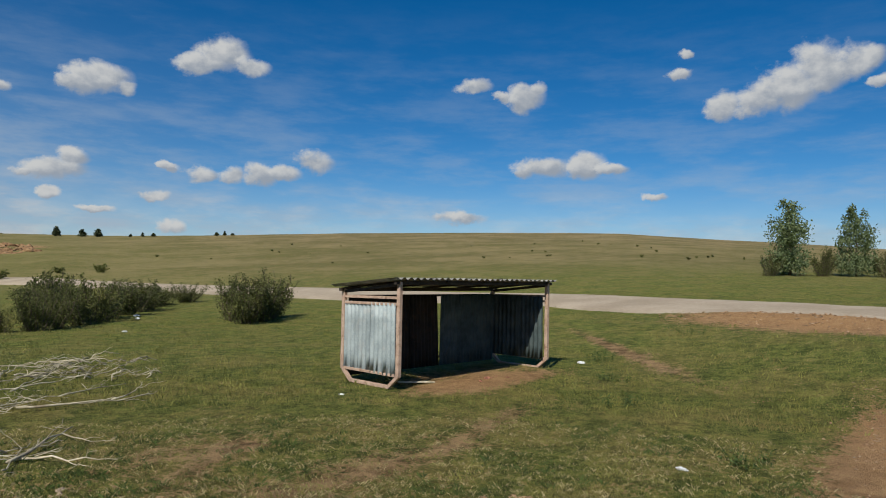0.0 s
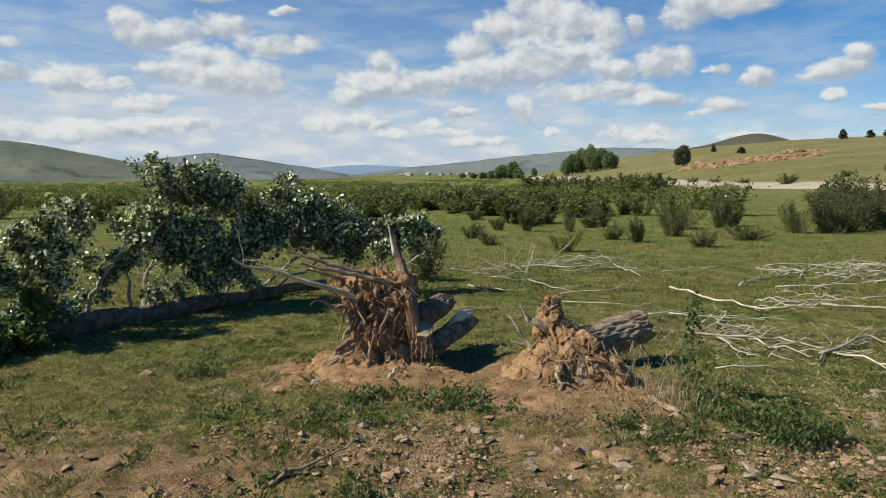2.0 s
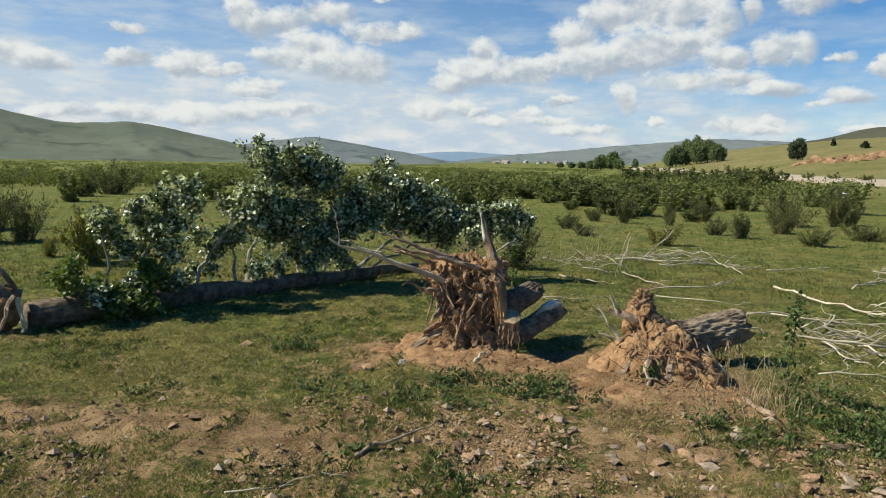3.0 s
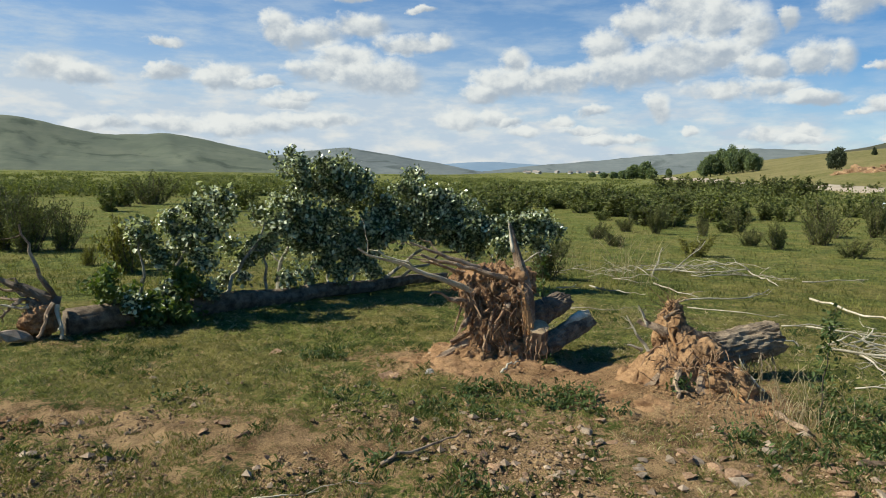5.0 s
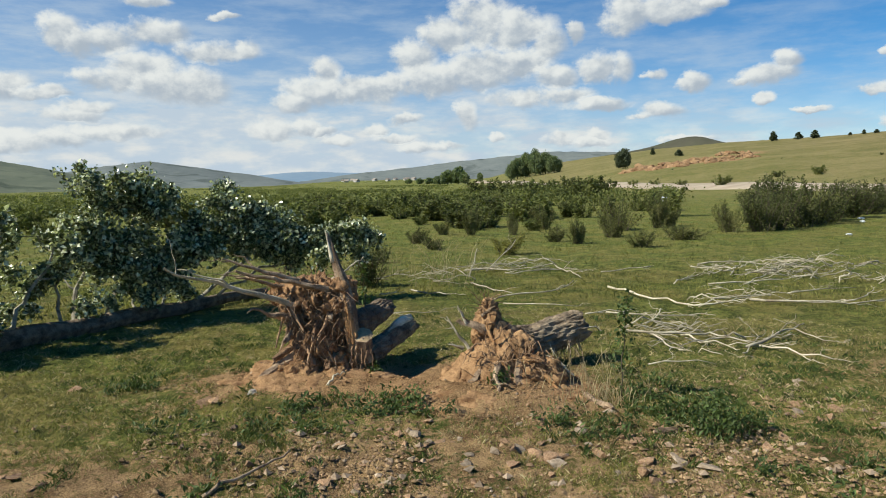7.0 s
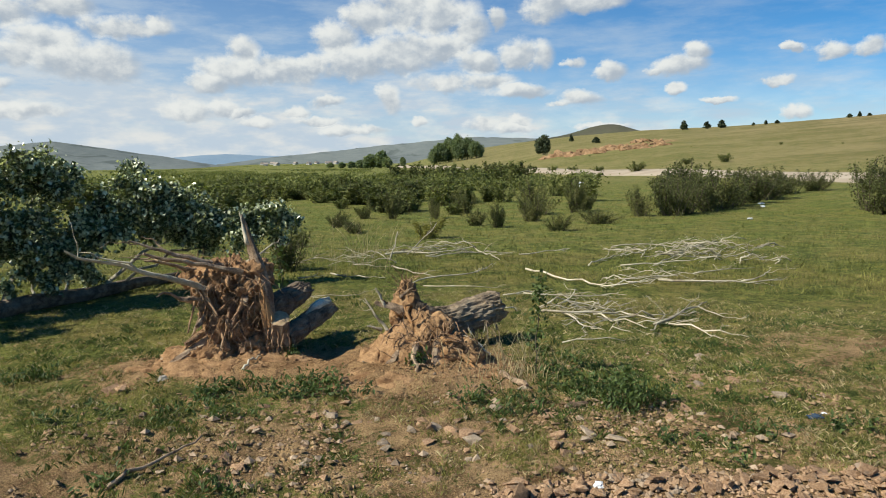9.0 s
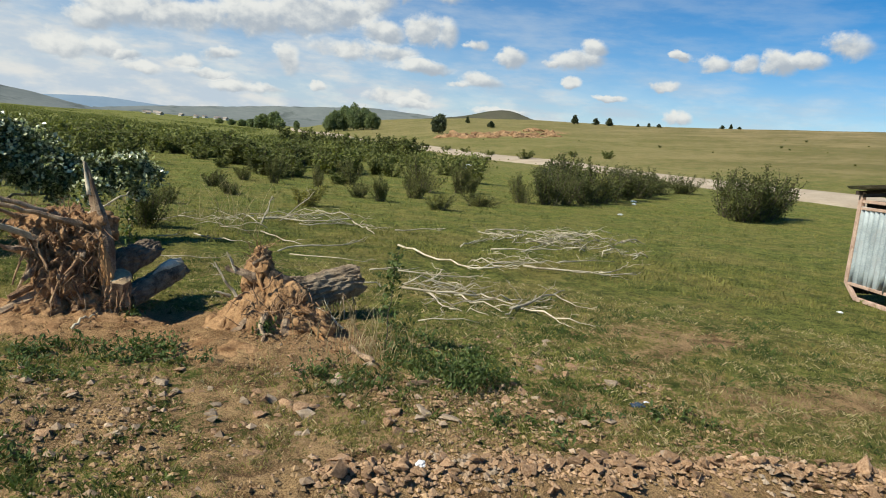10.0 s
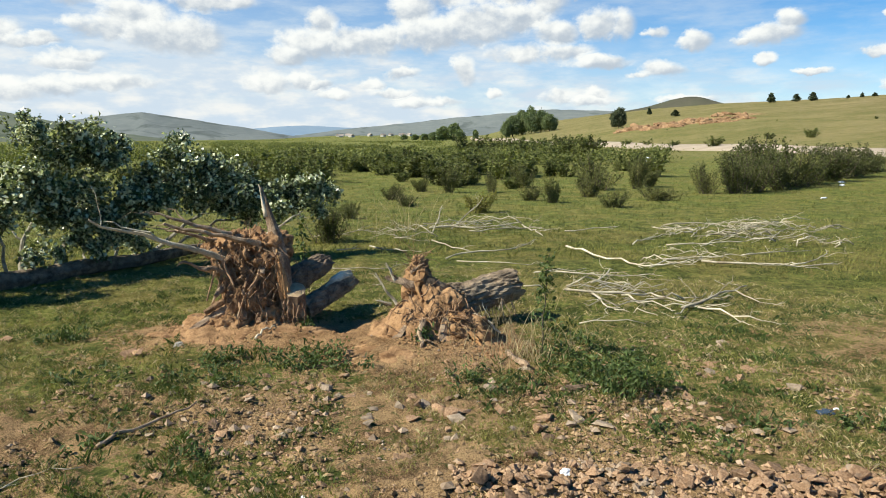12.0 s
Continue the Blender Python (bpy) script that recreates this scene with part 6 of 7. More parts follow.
tree_parts("roadside_tree", "tall poplar with an airy crown above dense low growth", POPLAR, 330, 0.034, tree_leaf, stand(93.6, 64, 5.6, 4.8, 150), 0.85, 0.022, 32, "roadside trees")
for az, r, tall, wide in ((91.5, 62, 2.4, 3.2), (95.6, 64, 2.3, 3.4), (88.2, 60, 2.0, 2.6), (97.5, 66, 4.8, 4.5)):
    x, y = polar(az, r)
    bush(x, y, tall, wide * 0.7, BUSHES[2], "dark green bush under roadside trees", group="roadside bushes")
ROUND = [(0, 0, 0.45, 0.34, 0.32, 0.3), (0.15, 0.05, 0.62, 0.26, 0.25, 0.22), (-0.16, 0, 0.58, 0.26, 0.25, 0.22), (0.02, 0, 0.8, 0.22, 0.2, 0.17), (0.22, 0, 0.3, 0.2, 0.2, 0.18), (-0.24, 0, 0.3, 0.2, 0.2, 0.2)]
tree_parts("dark_tree", "dense dark tree standing alone on the slope", ROUND, 260, 0.10, needle, stand(22.4, 205, 5.6, 5.0), 0.8, 0.03, 41)
for k, (az, r, tall, wide) in enumerate(((13.9, 300, 9, 8), (14.6, 305, 10.5, 8.5), (15.4, 300, 11.2, 9), (16.2, 300, 9.5, 8.5), (16.9, 296, 7, 7.5), (13.4, 298, 7, 6))):
    tree_parts("grove_tree", "leafy green tree in a small grove", ROUND, 420, 0.07, tree_leaf, stand(az, r, tall, wide, 50 * k), 0.75, 0.03, 50 + k, "grove")
for k, (az, r, tall, wide) in enumerate(((8.1, 480, 10, 11), (9.0, 480, 12, 12), (9.5, 470, 8, 9), (10.8, 440, 6.0, 4.5), (7.3, 500, 6, 7), (6.6, 560, 5.5, 8), (5.8, 600, 5, 9), (4.9, 640, 4.5, 8))):
    tree_parts("valley_tree", "distant leafy tree on the valley floor", ROUND, 200, 0.13, tree_leaf, stand(az, r, tall, wide, 40 * k), 0.75, 0.03, 60 + k, "valley trees")
PINE = [(0, 0, 0.2, 0.26, 0.26, 0.13), (0, 0, 0.38, 0.24, 0.24, 0.13), (0.03, 0, 0.55, 0.19, 0.19, 0.13), (-0.02, 0, 0.72, 0.14, 0.14, 0.12), (0, 0, 0.88, 0.08, 0.08, 0.11)]
for k, (az, r, tall, wide) in enumerate(((33.2, 290, 4.0, 4.0), (34.85, 288, 3.0, 4.0), (35.9, 286, 3.4, 4.2), (38.1, 284, 1.3, 1.8), (38.95, 284, 1.8, 1.8), (39.7, 284, 1.4, 2.6), (44.3, 280, 1.6, 2.4), (44.9, 280, 2.0, 1.8), (45.5, 280, 1.1, 2.0), (24.6, 285, 3.2, 2.6), (26.6, 240, 2.4, 3.4))):
    tree_parts("pine", "small dark pine on the grassy ridge", PINE, 230, 0.13, needle, stand(az, r, tall * 0.9, wide * 1.35, 33 * k), 0.9, 0.03, 80 + k, "ridge pines", "pine tree")
hill = random.Random(9)
for k in range(46):
    az = hill.uniform(45, 88) if k < 34 else hill.uniform(20, 45)
    r = hill.uniform(95, 240) if k < 34 else hill.uniform(90, 180)
    x, y = polar(az, r)
    s = hill.uniform(0.22, 0.55)
    bush(x, y, s, s * 1.6, FAR_BUSHES[k % 3], "low dark shrub on the dry hillside", group="hillside shrubs")
for az, r, tall, wide in ((30.0, 92, 1.6, 2.4), (36.5, 96, 1.3, 2.0), (33.8, 97, 0.9, 1.4), (27.0, 103, 1.0, 1.6), (25.0, 112, 0.9, 1.7), (23.3, 118, 1.1, 1.8)):
    x, y = polar(az, r)
    bush(x, y, tall, wide, FAR_BUSHES[1], "dark bush beside the gravel road", group="roadside bushes")

# ---- far village ----
for k in range(11):
    c = random.Random(700 + k)
    az, r = c.uniform(-0.6, 6.4), c.uniform(980, 1250)
    x, y = polar(az, r)
    home = thing("village_house", "tiny pale house in a distant village", "house", "village", m=pose(x, y, gz(x, y) - 0.1, 0, 0, c.uniform(0, 180)))
    lx, ly, h = c.uniform(2.6, 4.2), c.uniform(2.4, 3.2), c.uniform(2.0, 2.6)
    part("wall", Geo().box((-lx, -ly, 0), (lx, ly, h)).mesh("wall", plaster, False), home)
    g = Geo().add([(-lx - 0.5, -ly - 0.5, h), (lx + 0.5, -ly - 0.5, h), (lx + 0.5, ly + 0.5, h), (-lx - 0.5, ly + 0.5, h), (-lx - 0.5, 0, h + 2.4), (lx + 0.5, 0, h + 2.4)], [[0, 1, 5, 4], [2, 3, 4, 5], [0, 4, 3], [1, 2, 5], [3, 2, 1, 0]])
    part("roof", g.mesh("roof", tin_roof, False), home)

# ---- stones ----


def shard_mesh(name, mat, seed, flat):
    """A sharp-edged broken stone: the hull of a few scattered corners."""
    chance = random.Random(seed)
    bm = bmesh.new()
    for _ in range(11):
        q = Vector([chance.uniform(-1, 1) for _ in range(3)])
        q = q.normalized() * chance.uniform(0.36, 0.56)
        bm.verts.new((q.x, q.y * chance.uniform(0.7, 1), q.z * flat))
    hull = bmesh.ops.convex_hull(bm, input=bm.verts[:])
    bmesh.ops.delete(bm, geom=[v for v in hull["geom_interior"] if isinstance(v, bmesh.types.BMVert)], context="VERTS")
    me = bpy.data.meshes.new(name)
    bm.to_mesh(me)
    bm.free()
    me.materials.append(mat)
    return me


ROCKS = [shard_mesh("stone", stone, 600 + k, 0.34 + 0.12 * (k % 4)) for k in range(10)]
RED = [shard_mesh("red_stone", red_stone, 630 + k, 0.5) for k in range(2)]
PALE = [shard_mesh("pale_stone", pale_stone, 640 + k, 0.5) for k in range(5)]


def put_stone(x, y, size, k, sink=0.25, meshes=None, label="angular brown stone lying on dry ground", group="scattered stones"):
    c = random.Random(k)
    me = (meshes or ROCKS)[k % len(meshes or ROCKS)]
    m = pose(x, y, gz(x, y) + size * (0.13 - sink * 0.3), c.uniform(-20, 20), c.uniform(-20, 20), c.uniform(0, 360)) @ Matrix.Diagonal((size * c.uniform(0.8, 1.35), size, size * c.uniform(0.7, 1.2), 1))
    return thing("stone", label, "stone", group, m=m, me=me)


MARKED = [(4.47, 5.1, 0.17), (2.6, 4.16, 0.2), (2.72, 4.32, 0.22), (2.89, 4.16, 0.13), (2.06, 4.49, 0.17), (2.15, 4.55, 0.14), (1.45, 4.43, 0.11), (-0.77, 6.39, 0.17), (1.27, 5.5, 0.14), (0.84, 4.24, 0.10),
          (2.15, 3.62, 0.22), (3.12, 4.85, 0.20), (1.18, 4.96, 0.12), (4.63, 4.93, 0.12), (2.85, 5.38, 0.14), (2.83, 5.7, 0.10), (-0.69, 6.35, 0.18), (1.84, 4.71, 0.12), (-2.26, 7.19, 0.22), (2.45, 4.5, 0.16), (1.98, 4.62, 0.15), (3.9, 4.3, 0.1),
          (1.87, 4.77, 0.15), (2.81, 4.69, 0.15), (3.12, 4.14, 0.17), (0.89, 5.15, 0.10), (0.99, 5.22, 0.11), (1.12, 5.17, 0.12), (1.24, 5.02, 0.14), (1.31, 5.07, 0.11), (0.53, 4.99, 0.09), (2.10, 4.42, 0.18), (2.66, 4.02, 0.15), (2.95, 4.30, 0.19), (3.35, 4.25, 0.13)]
for k, (x, y, size) in enumerate(MARKED):
    pale = k in (0, 3, 6, 9, 14, 22, 24, 27, 28, 31, 33)
    put_stone(x, y, size, 1000 + k, 0.2, PALE if pale else None, "pale grey stone lying in short grass" if pale else "angular brown stone lying on dry ground")
spread = random.Random(77)
made = 0
while made < 185:
    x, y = spread.uniform(-3.6, 5.4), spread.uniform(3.2, 6.2)
    if x < -0.3 and spread.random() < 0.72:
        continue
    if spread.random() > 0.7 * math.exp(-((y - 4.7) / 0.55) ** 2) + (0.5 if 0.2 < x < 3.2 and 4.4 < y < 5.1 else 0.07):
        continue
    light = spread.random() < 0.22
    put_stone(x, y, spread.uniform(0.045, 0.125) * (1.5 if spread.random() < 0.15 else 1), 1100 + made, 0.35, PALE if light else None, "pale grey stone lying on dry ground" if light else "angular brown stone lying on dry ground")
    made += 1
# a few reddish stones before the shelter
for k in range(9):
    c = random.Random(1700 + k)
    put_stone(14.3 + c.gauss(0, 0.45), 5.35 + c.gauss(0, 0.12), c.uniform(0.06, 0.14), 1710 + k, 0.2, RED, "reddish stone on sandy ground before the shelter")
# dark clods beside the wheel-worn earth
clod = [rock_mesh("clod", earth, 660 + k, 0.7, 0.8) for k in range(3)]
for k in range(26):
    c = random.Random(1500 + k)
    put_stone(-3.6 + c.gauss(0, 0.35), 4.55 + c.gauss(0, 0.1) - 0.05 * c.random(), c.uniform(0.05, 0.14), 1520 + k, 0.2, clod, "dark clod of dry earth", "earth clods")
# the bank of rubble: the biggest as pieces, the rest heaped as one
bank = thing("rubble_bank", "low bank of broken reddish-brown stones along the verge", "gravel", kind="structure")
GX_, GY_ = [p[0] for p in GRAVEL_Y], [p[1] for p in GRAVEL_Y]
heap = random.Random(88)
for k in range(260):
    x = 2.0 + 4.6 * heap.random() ** 0.9
    y = float(np.interp(x, GX_, GY_)) + heap.gauss(0, 0.12)
    s = heap.uniform(0.055, 0.115) * (1.5 if heap.random() < 0.12 else 1)
    ob = new("rubble_stone", ROCKS[k % 10])
    ob.parent = bank
    ob.matrix_world = pose(x, y, gz(x, y) + 0.22 * s + 0.02 * heap.random(), heap.uniform(-40, 40), heap.uniform(-40, 40), heap.uniform(0, 360)) @ Matrix.Diagonal((s * heap.uniform(0.8, 1.4), s, s, 1))


def pebbles(name, count, place, sizes, seed, mat):
    """Many small stones in one mesh."""
    c = np.random.default_rng(seed)
    form = np.array([(1, 0, 0), (0, 1, 0), (-1, 0, 0), (0, -1, 0), (0.2, 0.1, 0.8), (-0.1, 0.2, -0.6)], float) * 0.5
    tri = np.array([(0, 1, 4), (1, 2, 4), (2, 3, 4), (3, 0, 4), (1, 0, 5), (2, 1, 5), (3, 2, 5), (0, 3, 5)])
    x, y = place(c, count)
    s = c.uniform(*sizes, count)
    a = c.uniform(0, 6.3, count)
    jitter = form[None] * c.uniform(0.6, 1.35, (count, 6, 3)) * s[:, None, None]
    px = jitter[..., 0] * np.cos(a)[:, None] - jitter[..., 1] * np.sin(a)[:, None] + x[:, None]
    py = jitter[..., 0] * np.sin(a)[:, None] + jitter[..., 1] * np.cos(a)[:, None] + y[:, None]
    pz = jitter[..., 2] * 0.8 + (ground_z(x, y) + s * 0.15)[:, None]
    me = fast_mesh(name, np.stack([px, py, pz], -1).reshape(-1, 3), (np.arange(count)[:, None, None] * 6 + tri[None]).reshape(-1, 3), False)
    me.materials.append(mat)
    return me


def along_bank(c, n):
    x = c.uniform(1.9, 7.0, n)
    return x, np.interp(x, GX_, GY_) + c.normal(0, 0.17, n)


def over_verge(c, n):
    x, y = c.uniform(-4.5, 5.4, n * 5), 3.0 + np.abs(c.normal(1.3, 0.8, n * 5))
    want = fbm(x * 1.3 + 40, y * 1.3, 3) + 0.10 * step(x, -1.5, 1.0) + c.normal(0, 0.05, n * 5)
    best = np.argsort(-want)[: 2 * n]
    best = c.permutation(best)[:n]
    return x[best], y[best]


def round_stumps(c, n):
    half = n // 2
    return np.r_[c.normal(0.2, 0.8, half), c.normal(2.15, 0.6, n - half)], np.r_[c.normal(6.95, 0.3, half), c.normal(6.05, 0.3, n - half)]


def on_road_bank(c, n):
    along, off = c.normal(0, 3.6, n), c.normal(0, 0.7, n)
    return 25.6 + along * 0.60 - off * 0.80, -0.2 + along * 0.80 + off * 0.60


def on_worn_wedge(c, n):
    return 12.2 + c.normal(0, 2.0, n), -1.55 + c.normal(0, 0.35, n)


thing("gravel", "loose reddish stones on the road's earth bank", "gravel", me=pebbles("gravel", 420, on_road_bank, (0.03, 0.11), 14, gravel), kind="stuff")
thing("gravel", "small stones on worn orange earth", "gravel", me=pebbles("gravel", 500, on_worn_wedge, (0.012, 0.05), 15, gravel), kind="stuff")
part("small_rubble", pebbles("small_rubble", 2600, along_bank, (0.02, 0.06), 3, gravel), bank, kind="stuff")
thing("gravel", "small brown stones strewn over dry ground", "gravel", me=pebbles("gravel", 3200, over_verge, (0.008, 0.034), 4, gravel), kind="stuff")
thing("gravel", "broken pale stones bedded in dry turf", "gravel", me=pebbles("gravel", 170, over_verge, (0.035, 0.095), 24, pale_gravel), kind="stuff")
thing("soil_crumbs", "crumbs of sandy earth round upturned stumps", "soil", me=pebbles("soil_crumbs", 1500, round_stumps, (0.012, 0.04), 5, earth), kind="stuff")

thing("clods", "dark crumbs of dry earth strewn over worn turf", "soil", me=pebbles("clods", 2600, over_verge, (0.012, 0.060), 8, clod_earth), kind="stuff")

# ---- grass ----


def blades(name, x, y, tall, mat, seed, per=6, lean=0.6, wide=0.09, spread=0.03):
    """Tufts of bent blades, each blade two triangles."""
    c = np.random.default_rng(seed)
    x, y, tall = np.repeat(x, per), np.repeat(y, per), np.repeat(tall, per)
    n = len(x)
    x, y = x + c.normal(0, spread, n), y + c.normal(0, spread, n)
    z = ground_z(x, y) - 0.005
    h = tall * c.uniform(0.5, 1.15, n)
    a, b = c.uniform(0, 6.283, n), c.uniform(0, 6.283, n)
    l = lean * h * c.uniform(0.2, 1.2, n)
    wdt = np.maximum(0.004, wide * h)
    dx, dy = np.cos(b) * wdt / 2, np.sin(b) * wdt / 2
    foot1, foot2 = np.stack([x - dx, y - dy, z], -1), np.stack([x + dx, y + dy, z], -1)
    mid = np.stack([x + np.cos(a) * l * 0.4 + dx * 0.5, y + np.sin(a) * l * 0.4 + dy * 0.5, z + h * 0.6], -1)
    tip = np.stack([x + np.cos(a) * l, y + np.sin(a) * l, z + h * c.uniform(0.75, 1, n)], -1)
    k = np.arange(n)[:, None] * 4
    tri = np.concatenate([k + np.array([[0, 1, 2]]), k + np.array([[0, 2, 3]])], 1).reshape(-1, 3)
    me = fast_mesh(name, np.stack([foot1, foot2, mid, tip], 1).reshape(-1, 3), tri, False)
    me.materials.append(mat)
    return me


def scatter(seed, count, near, far, low=-47, high=102, power=1.0):
    """Places in the open sector, thinning with distance; turf stays off bare earth."""
    c = np.random.default_rng(seed)
    az = np.radians(c.uniform(low, high, count))
    r = near * (far / near) ** (c.random(count) ** power)
    x, y = r * np.sin(az), r * np.cos(az)
    patchy = fbm(x * 1.6, y * 1.6, 3) * 0.8 + fbm(x * 0.35 + 9, y * 0.35, 2) * 0.5 + (fbm(x * 5.5, y * 5.5, 2) - 0.38) * 1.3 * (1 - step(r, 8, 20))
    keep = soil(x, y) * 0.9 + (c.random(count) - 0.5) * 0.5 < patchy * 1.15 - 0.12
    return x[keep], y[keep], r[keep], c


x, y, r, c = scatter(1, 84000, 2.9, 16, power=0.9)
thing("grass", "short grazed green grass in uneven tufts", "grass", me=blades("grass", x, y, c.uniform(0.018, 0.055, len(x)), grass_blade, 2), kind="stuff")
x, y, r, c = scatter(3, 30000, 12, 60)
thing("grass", "short green pasture grass further off", "grass", me=blades("grass", x, y, c.uniform(0.05, 0.11, len(x)), grass_blade, 4, 5, 0.6, 0.16, 0.08), kind="stuff")
x, y, r, c = scatter(11, 8200, 3.0, 11, power=0.9)
clump = fbm(x * 1.1 + 4, y * 1.1, 3) > 0.47
thing("grass", "darker green tufts standing out of grazed turf", "grass", me=blades("grass", x[clump], y[clump], c.uniform(0.035, 0.08, len(x))[clump], weed_leaf, 12, 16, 0.9, 0.10, 0.035), kind="stuff")
x, y, r, c = scatter(5, 30000, 2.9, 11, power=0.8)
thing("dry_grass", "dry straw-coloured grass among green turf", "grass", me=blades("dry_grass", x, y, c.uniform(0.02, 0.055, len(x)), dry_blade, 6, 4, 1.1, 0.06), kind="stuff")


def weed(x, y, tall, wide, seed, count=260, mat=None, label="dark green leafy weed in short turf", name="weed"):
    chance = random.Random(seed)
    g, pts = Geo(), []
    for k in range(max(6, count // 22)):
        a = chance.uniform(0, 6.283)
        o = wide * math.sqrt(chance.random())
        base = Vector((x + math.cos(a) * o * 0.8, y + math.sin(a) * o * 0.8, 0))
        base.z = gz(base.x, base.y)
        tip = base + Vector((math.cos(a) * o * 0.3, math.sin(a) * o * 0.3, tall * chance.uniform(0.5, 1.0)))
        line = wander(base, tip, 4, 0.08, seed + k)
        g.tube(line, taper(0.004, 0.002, 4), 4, 0, k, False)
        pts += [tuple(line[chance.randint(1, 4)] + Vector((chance.gauss(0, 0.035), chance.gauss(0, 0.035), chance.gauss(0, 0.03)))) for _ in range(22)]
    ob = thing(name, label, "weed", "weeds")
    part("stalk_wood", g.mesh("stalk_wood", weed_leaf), ob, kind="stuff")
    part("leafage", leaf_mesh("leafage", pts, 0.05, seed, mat or weed_leaf, 0.4, 0.5), ob, kind="stuff")
    return ob


RANK_WEEDS = [(3.54, 4.74, 0.26, 0.22, 480), (3.80, 4.84, 0.20, 0.20, 280), (3.32, 4.92, 0.16, 0.22, 220), (3.55, 5.10, 0.18, 0.22, 240), (3.35, 5.60, 0.11, 0.3, 240), (3.55, 6.0, 0.10, 0.3, 220), (3.65, 6.6, 0.10, 0.3, 200), (3.2, 5.35, 0.10, 0.25, 180), (3.9, 5.7, 0.08, 0.3, 150), (1.05, 5.95, 0.16, 0.22, 420), (0.80, 5.85, 0.10, 0.28, 260), (0.45, 6.05, 0.10, 0.3, 240), (0.15, 5.9, 0.09, 0.3, 200), (1.3, 5.75, 0.09, 0.22, 160), (-1.52, 7.05, 0.16, 0.16, 260), (-1.75, 7.0, 0.12, 0.15, 150), (0.85, 7.1, 0.10, 0.10, 90), (2.0, 6.12, 0.10, 0.08, 90)]
LOW_WEEDS = [(-0.2, 5.5, 0.08, 0.3, 170), (0.3, 5.45, 0.08, 0.25, 150), (2.3, 5.2, 0.10, 0.25, 180), (2.7, 5.0, 0.10, 0.25, 180), (-0.9, 5.7, 0.07, 0.3, 150), (-2.6, 5.6, 0.07, 0.3, 150), (-0.4, 4.3, 0.08, 0.2, 130), (0.4, 4.0, 0.08, 0.2, 120), (4.3, 4.0, 0.08, 0.22, 130), (5.0, 3.8, 0.09, 0.25, 150), (3.6, 3.8, 0.07, 0.3, 150), (18.2, 4.2, 0.3, 0.4, 260), (12.6, 2.4, 0.2, 0.4, 200), (15.4, 3.2, 0.18, 0.5, 200), (23, 2.6, 0.3, 0.5, 200), (9.6, 0.1, 0.2, 0.4, 250)]
for k, (x, y, tall, wide, n) in enumerate(RANK_WEEDS + LOW_WEEDS):
    weed(x, y, tall, wide, 2000 + 50 * k, n)
# one tall leafy sprig
g, pts = Geo(), []
line = wander((3.12, 5.75, gz(3.12, 5.75)), (3.17, 5.72, 1.02), 10, 0.03, 3)
g.tube(line, taper(0.007, 0.003, 10), 5)
c = random.Random(12)
for k in range(190):
    t = 0.3 + 0.7 * c.random() ** 0.7
    q = line[min(10, int(t * 10))]
    s = 0.055 if t > 0.55 else 0.08
    pts.append(tuple(q + Vector((c.gauss(0, s * 0.75), c.gauss(0, s * 0.75), c.gauss(0, 0.05)))))
sprig = thing("poplar_sprig", "tall thin poplar shoot standing in weeds", "sapling", me=g.mesh("stalk", stem_bark))
part("leafage", leaf_mesh("leafage", pts, 0.05, 12, weed_leaf, 0.6), sprig, kind="stuff")
# a sucker shoot behind the first stump
g, pts = Geo(), []
line = wander((0.90, 8.20, gz(0.90, 8.20)), (0.74, 7.92, 1.16), 10, 0.04, 4)
g.tube(line, taper(0.009, 0.003, 10), 5)
for k in range(120):
    t = 0.45 + 0.55 * c.random()
    q = line[min(10, int(t * 10))]
    pts.append(tuple(q + Vector((c.gauss(0, 0.05), c.gauss(0, 0.05), c.gauss(0, 0.05)))))
sucker = thing("poplar_sprig", "thin leafy poplar shoot growing behind upturned stump", "sapling", me=g.mesh("stalk", stem_bark))
part("leafage", leaf_mesh("leafage", pts, 0.055, 13, weed_leaf, 0.7), sucker, kind="stuff")
# weathered wood left in the turf below the second stump
for a, b, r, seed in (((2.80, 5.88), (2.88, 5.36), 0.030, 1), ((3.00, 4.80), (3.25, 4.88), 0.022, 2)):
    ends = [Vector((x, y, gz(x, y) + r * 0.7)) for x, y in (a, b)]
    thing("wood_chunk", "weathered cracked chunk of wood lying in turf", "wood", me=Geo().tube(wander(ends[0], ends[1], 7, 0.06, seed), [r * q for q in (0.5, 0.9, 1.0, 0.75, 1.0, 1.1, 0.9, 0.5)], 10, 0.3, seed, True, 0.25).mesh("wood_chunk", root_wood, False))


def straw(x, y, spread, tall, count, seed, label):
    """A stand of dry bent stalks."""
    chance = random.Random(seed)
    g = Geo()
    for k in range(count):
        bx, by = x + chance.gauss(0, spread), y + chance.gauss(0, spread * 0.6)
        base = Vector((bx, by, gz(bx, by)))
        h = tall * chance.uniform(0.4, 1.0)
        tip = base + Vector((chance.uniform(-0.6, 0.6) * h, chance.uniform(-0.5, 0.4) * h, h))
        mid = base.lerp(tip, 0.5) + Vector((0, 0, h * 0.18))
        g.tube([base, mid, tip, tip + (tip - mid) * 0.3 - Vector((0, 0, h * 0.2))], [0.003, 0.0028, 0.002, 0.0012], 4, 0, k, False)
    return thing("dry_stalks", label, "grass", me=g.mesh("dry_stalks", dry_blade), kind="stuff")


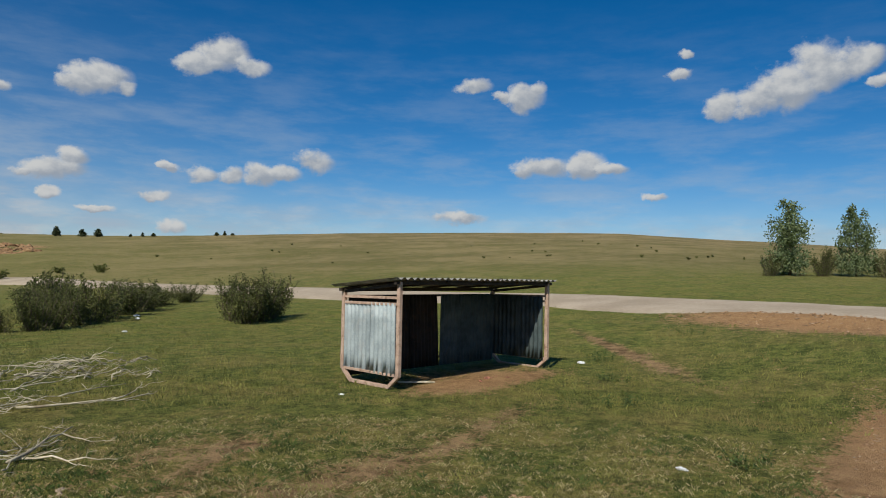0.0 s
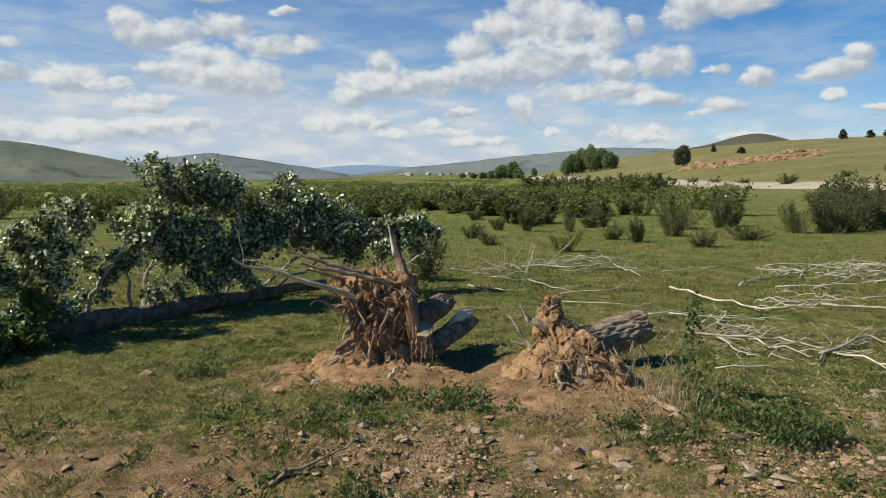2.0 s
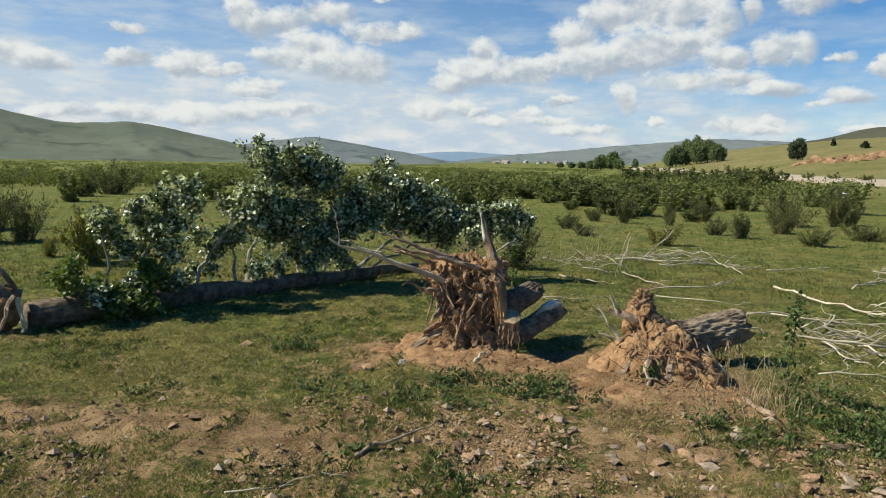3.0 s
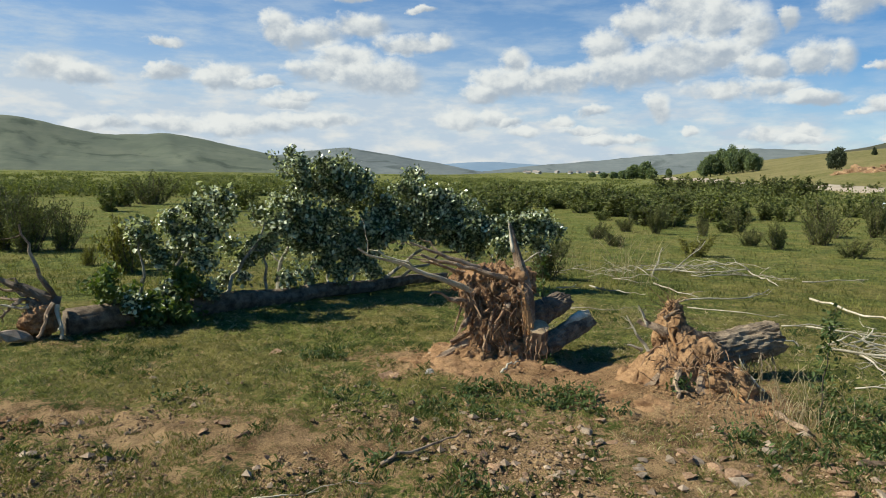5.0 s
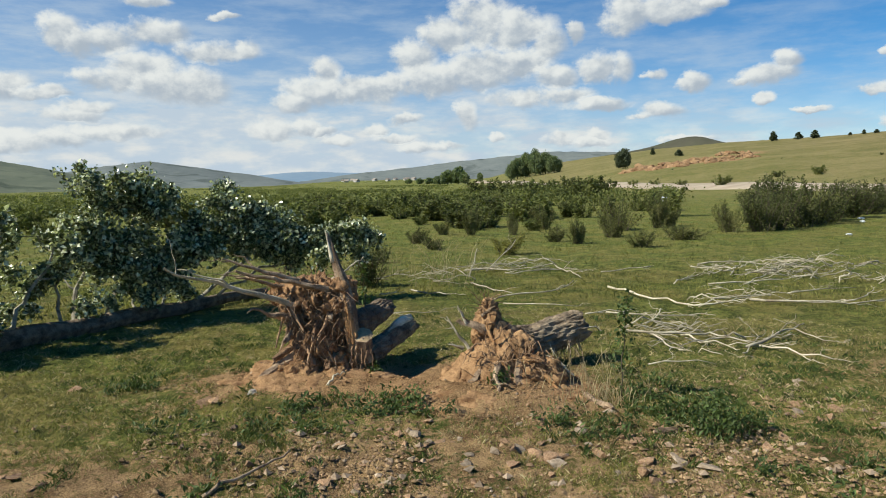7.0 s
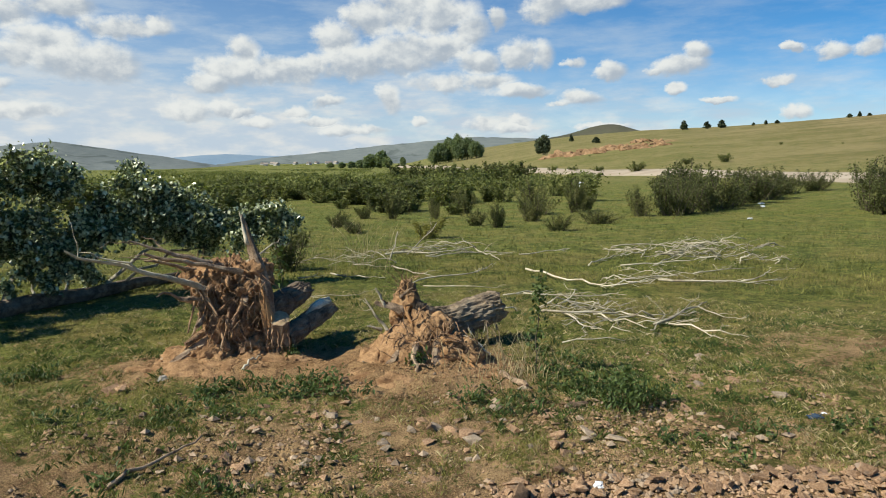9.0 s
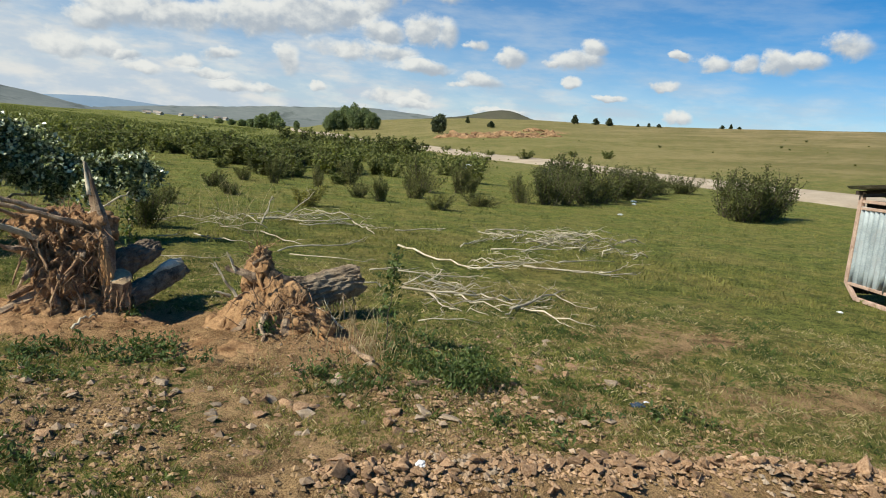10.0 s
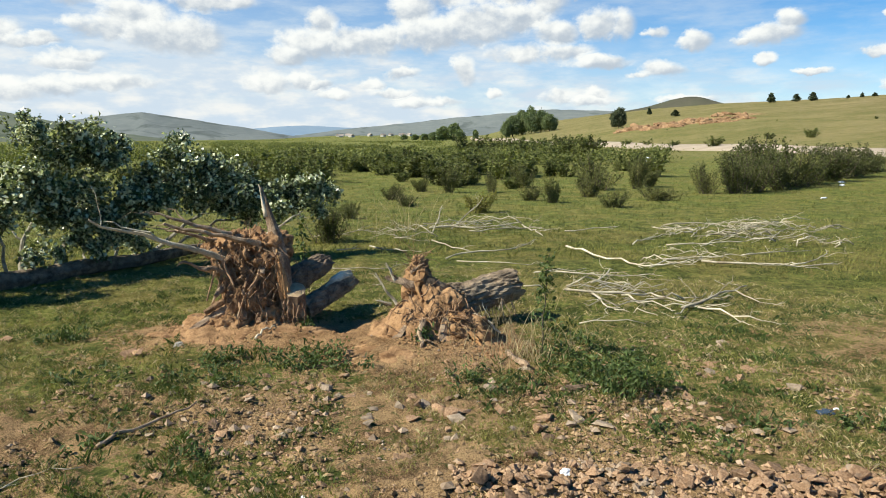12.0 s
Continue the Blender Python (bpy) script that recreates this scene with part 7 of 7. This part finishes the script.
straw(2.95, 6.25, 0.30, 0.30, 70, 5, "tangle of dry bent stalks beside a stump")
straw(2.85, 7.2, 0.30, 0.36, 40, 6, "dry bent stalks beside a log")
straw(2.45, 13.2, 0.30, 1.1, 40, 7, "tall dry yellow stalks among branches")
straw(2.9, 5.75, 0.25, 0.18, 70, 8, "matted dry grass below a stump")
straw(1.3, 15.2, 0.4, 0.5, 40, 9, "brown dry grass among branches")


# ---- litter ----
def crumple(name, x, y, size, mat, seed, label, category, flat=0.4):
    """A crumpled scrap."""
    bm = bmesh.new()
    bmesh.ops.create_icosphere(bm, subdivisions=3, radius=0.5)
    for v in bm.verts:
        v.co *= 1 + 0.5 * noise.noise(v.co * 3 + Vector((seed, 0, 0))) + 0.3 * noise.noise(v.co * 8 + Vector((0, seed, 0)))
        v.co.z *= flat
    me = bpy.data.meshes.new(name)
    bm.to_mesh(me)
    bm.free()
    me.materials.append(mat)
    return thing(name, label, category, m=pose(x, y, gz(x, y) + size * 0.18, 0, 0, seed * 37) @ Matrix.Diagonal((size * 1.3, size, size, 1)), me=me)


crumple("plastic_scrap", 2.57, 3.34, 0.055, plastic, 1, "crumpled white plastic scrap on rubble", "litter", 0.8)
crumple("plastic_scrap", 8.93, 0.81, 0.10, plastic, 2, "crumpled white plastic bag on grass", "litter")
crumple("plastic_scrap", 16.97, 34.2, 0.34, plastic, 3, "white plastic bag caught in bushes", "litter", 0.9).location.z += 0.75
crumple("plastic_scrap", 22.6, 27.0, 0.2, plastic, 4, "white litter on green pasture", "litter")
crumple("plastic_scrap", 16.8, 20.3, 0.16, plastic, 5, "white litter on green pasture", "litter")
crumple("plastic_scrap", 17.82, 4.56, 0.16, plastic, 6, "white litter beside the shelter", "litter")
crumple("plastic_scrap", 21.4, 25.4, 0.2, plastic, 7, "white litter on green pasture", "litter")
crumple("plastic_scrap", 10.9, 6.9, 0.07, plastic, 8, "white litter beside the shelter", "litter")
crumple("plastic_scrap", 1.05, 3.35, 0.03, plastic, 9, "small white scrap on stony ground", "litter")
crumple("rag", 4.83, 4.12, 0.10, blue_cloth, 10, "faded blue rag on stony ground", "rag", 0.3)
crumple("rag", 4.95, 4.16, 0.045, plastic, 11, "dirty white rag on stony ground", "rag", 0.25)
crumple("bone", -0.35, 6.55, 0.09, grey_stone, 12, "pale stone chip on bare earth", "stone", 0.5)
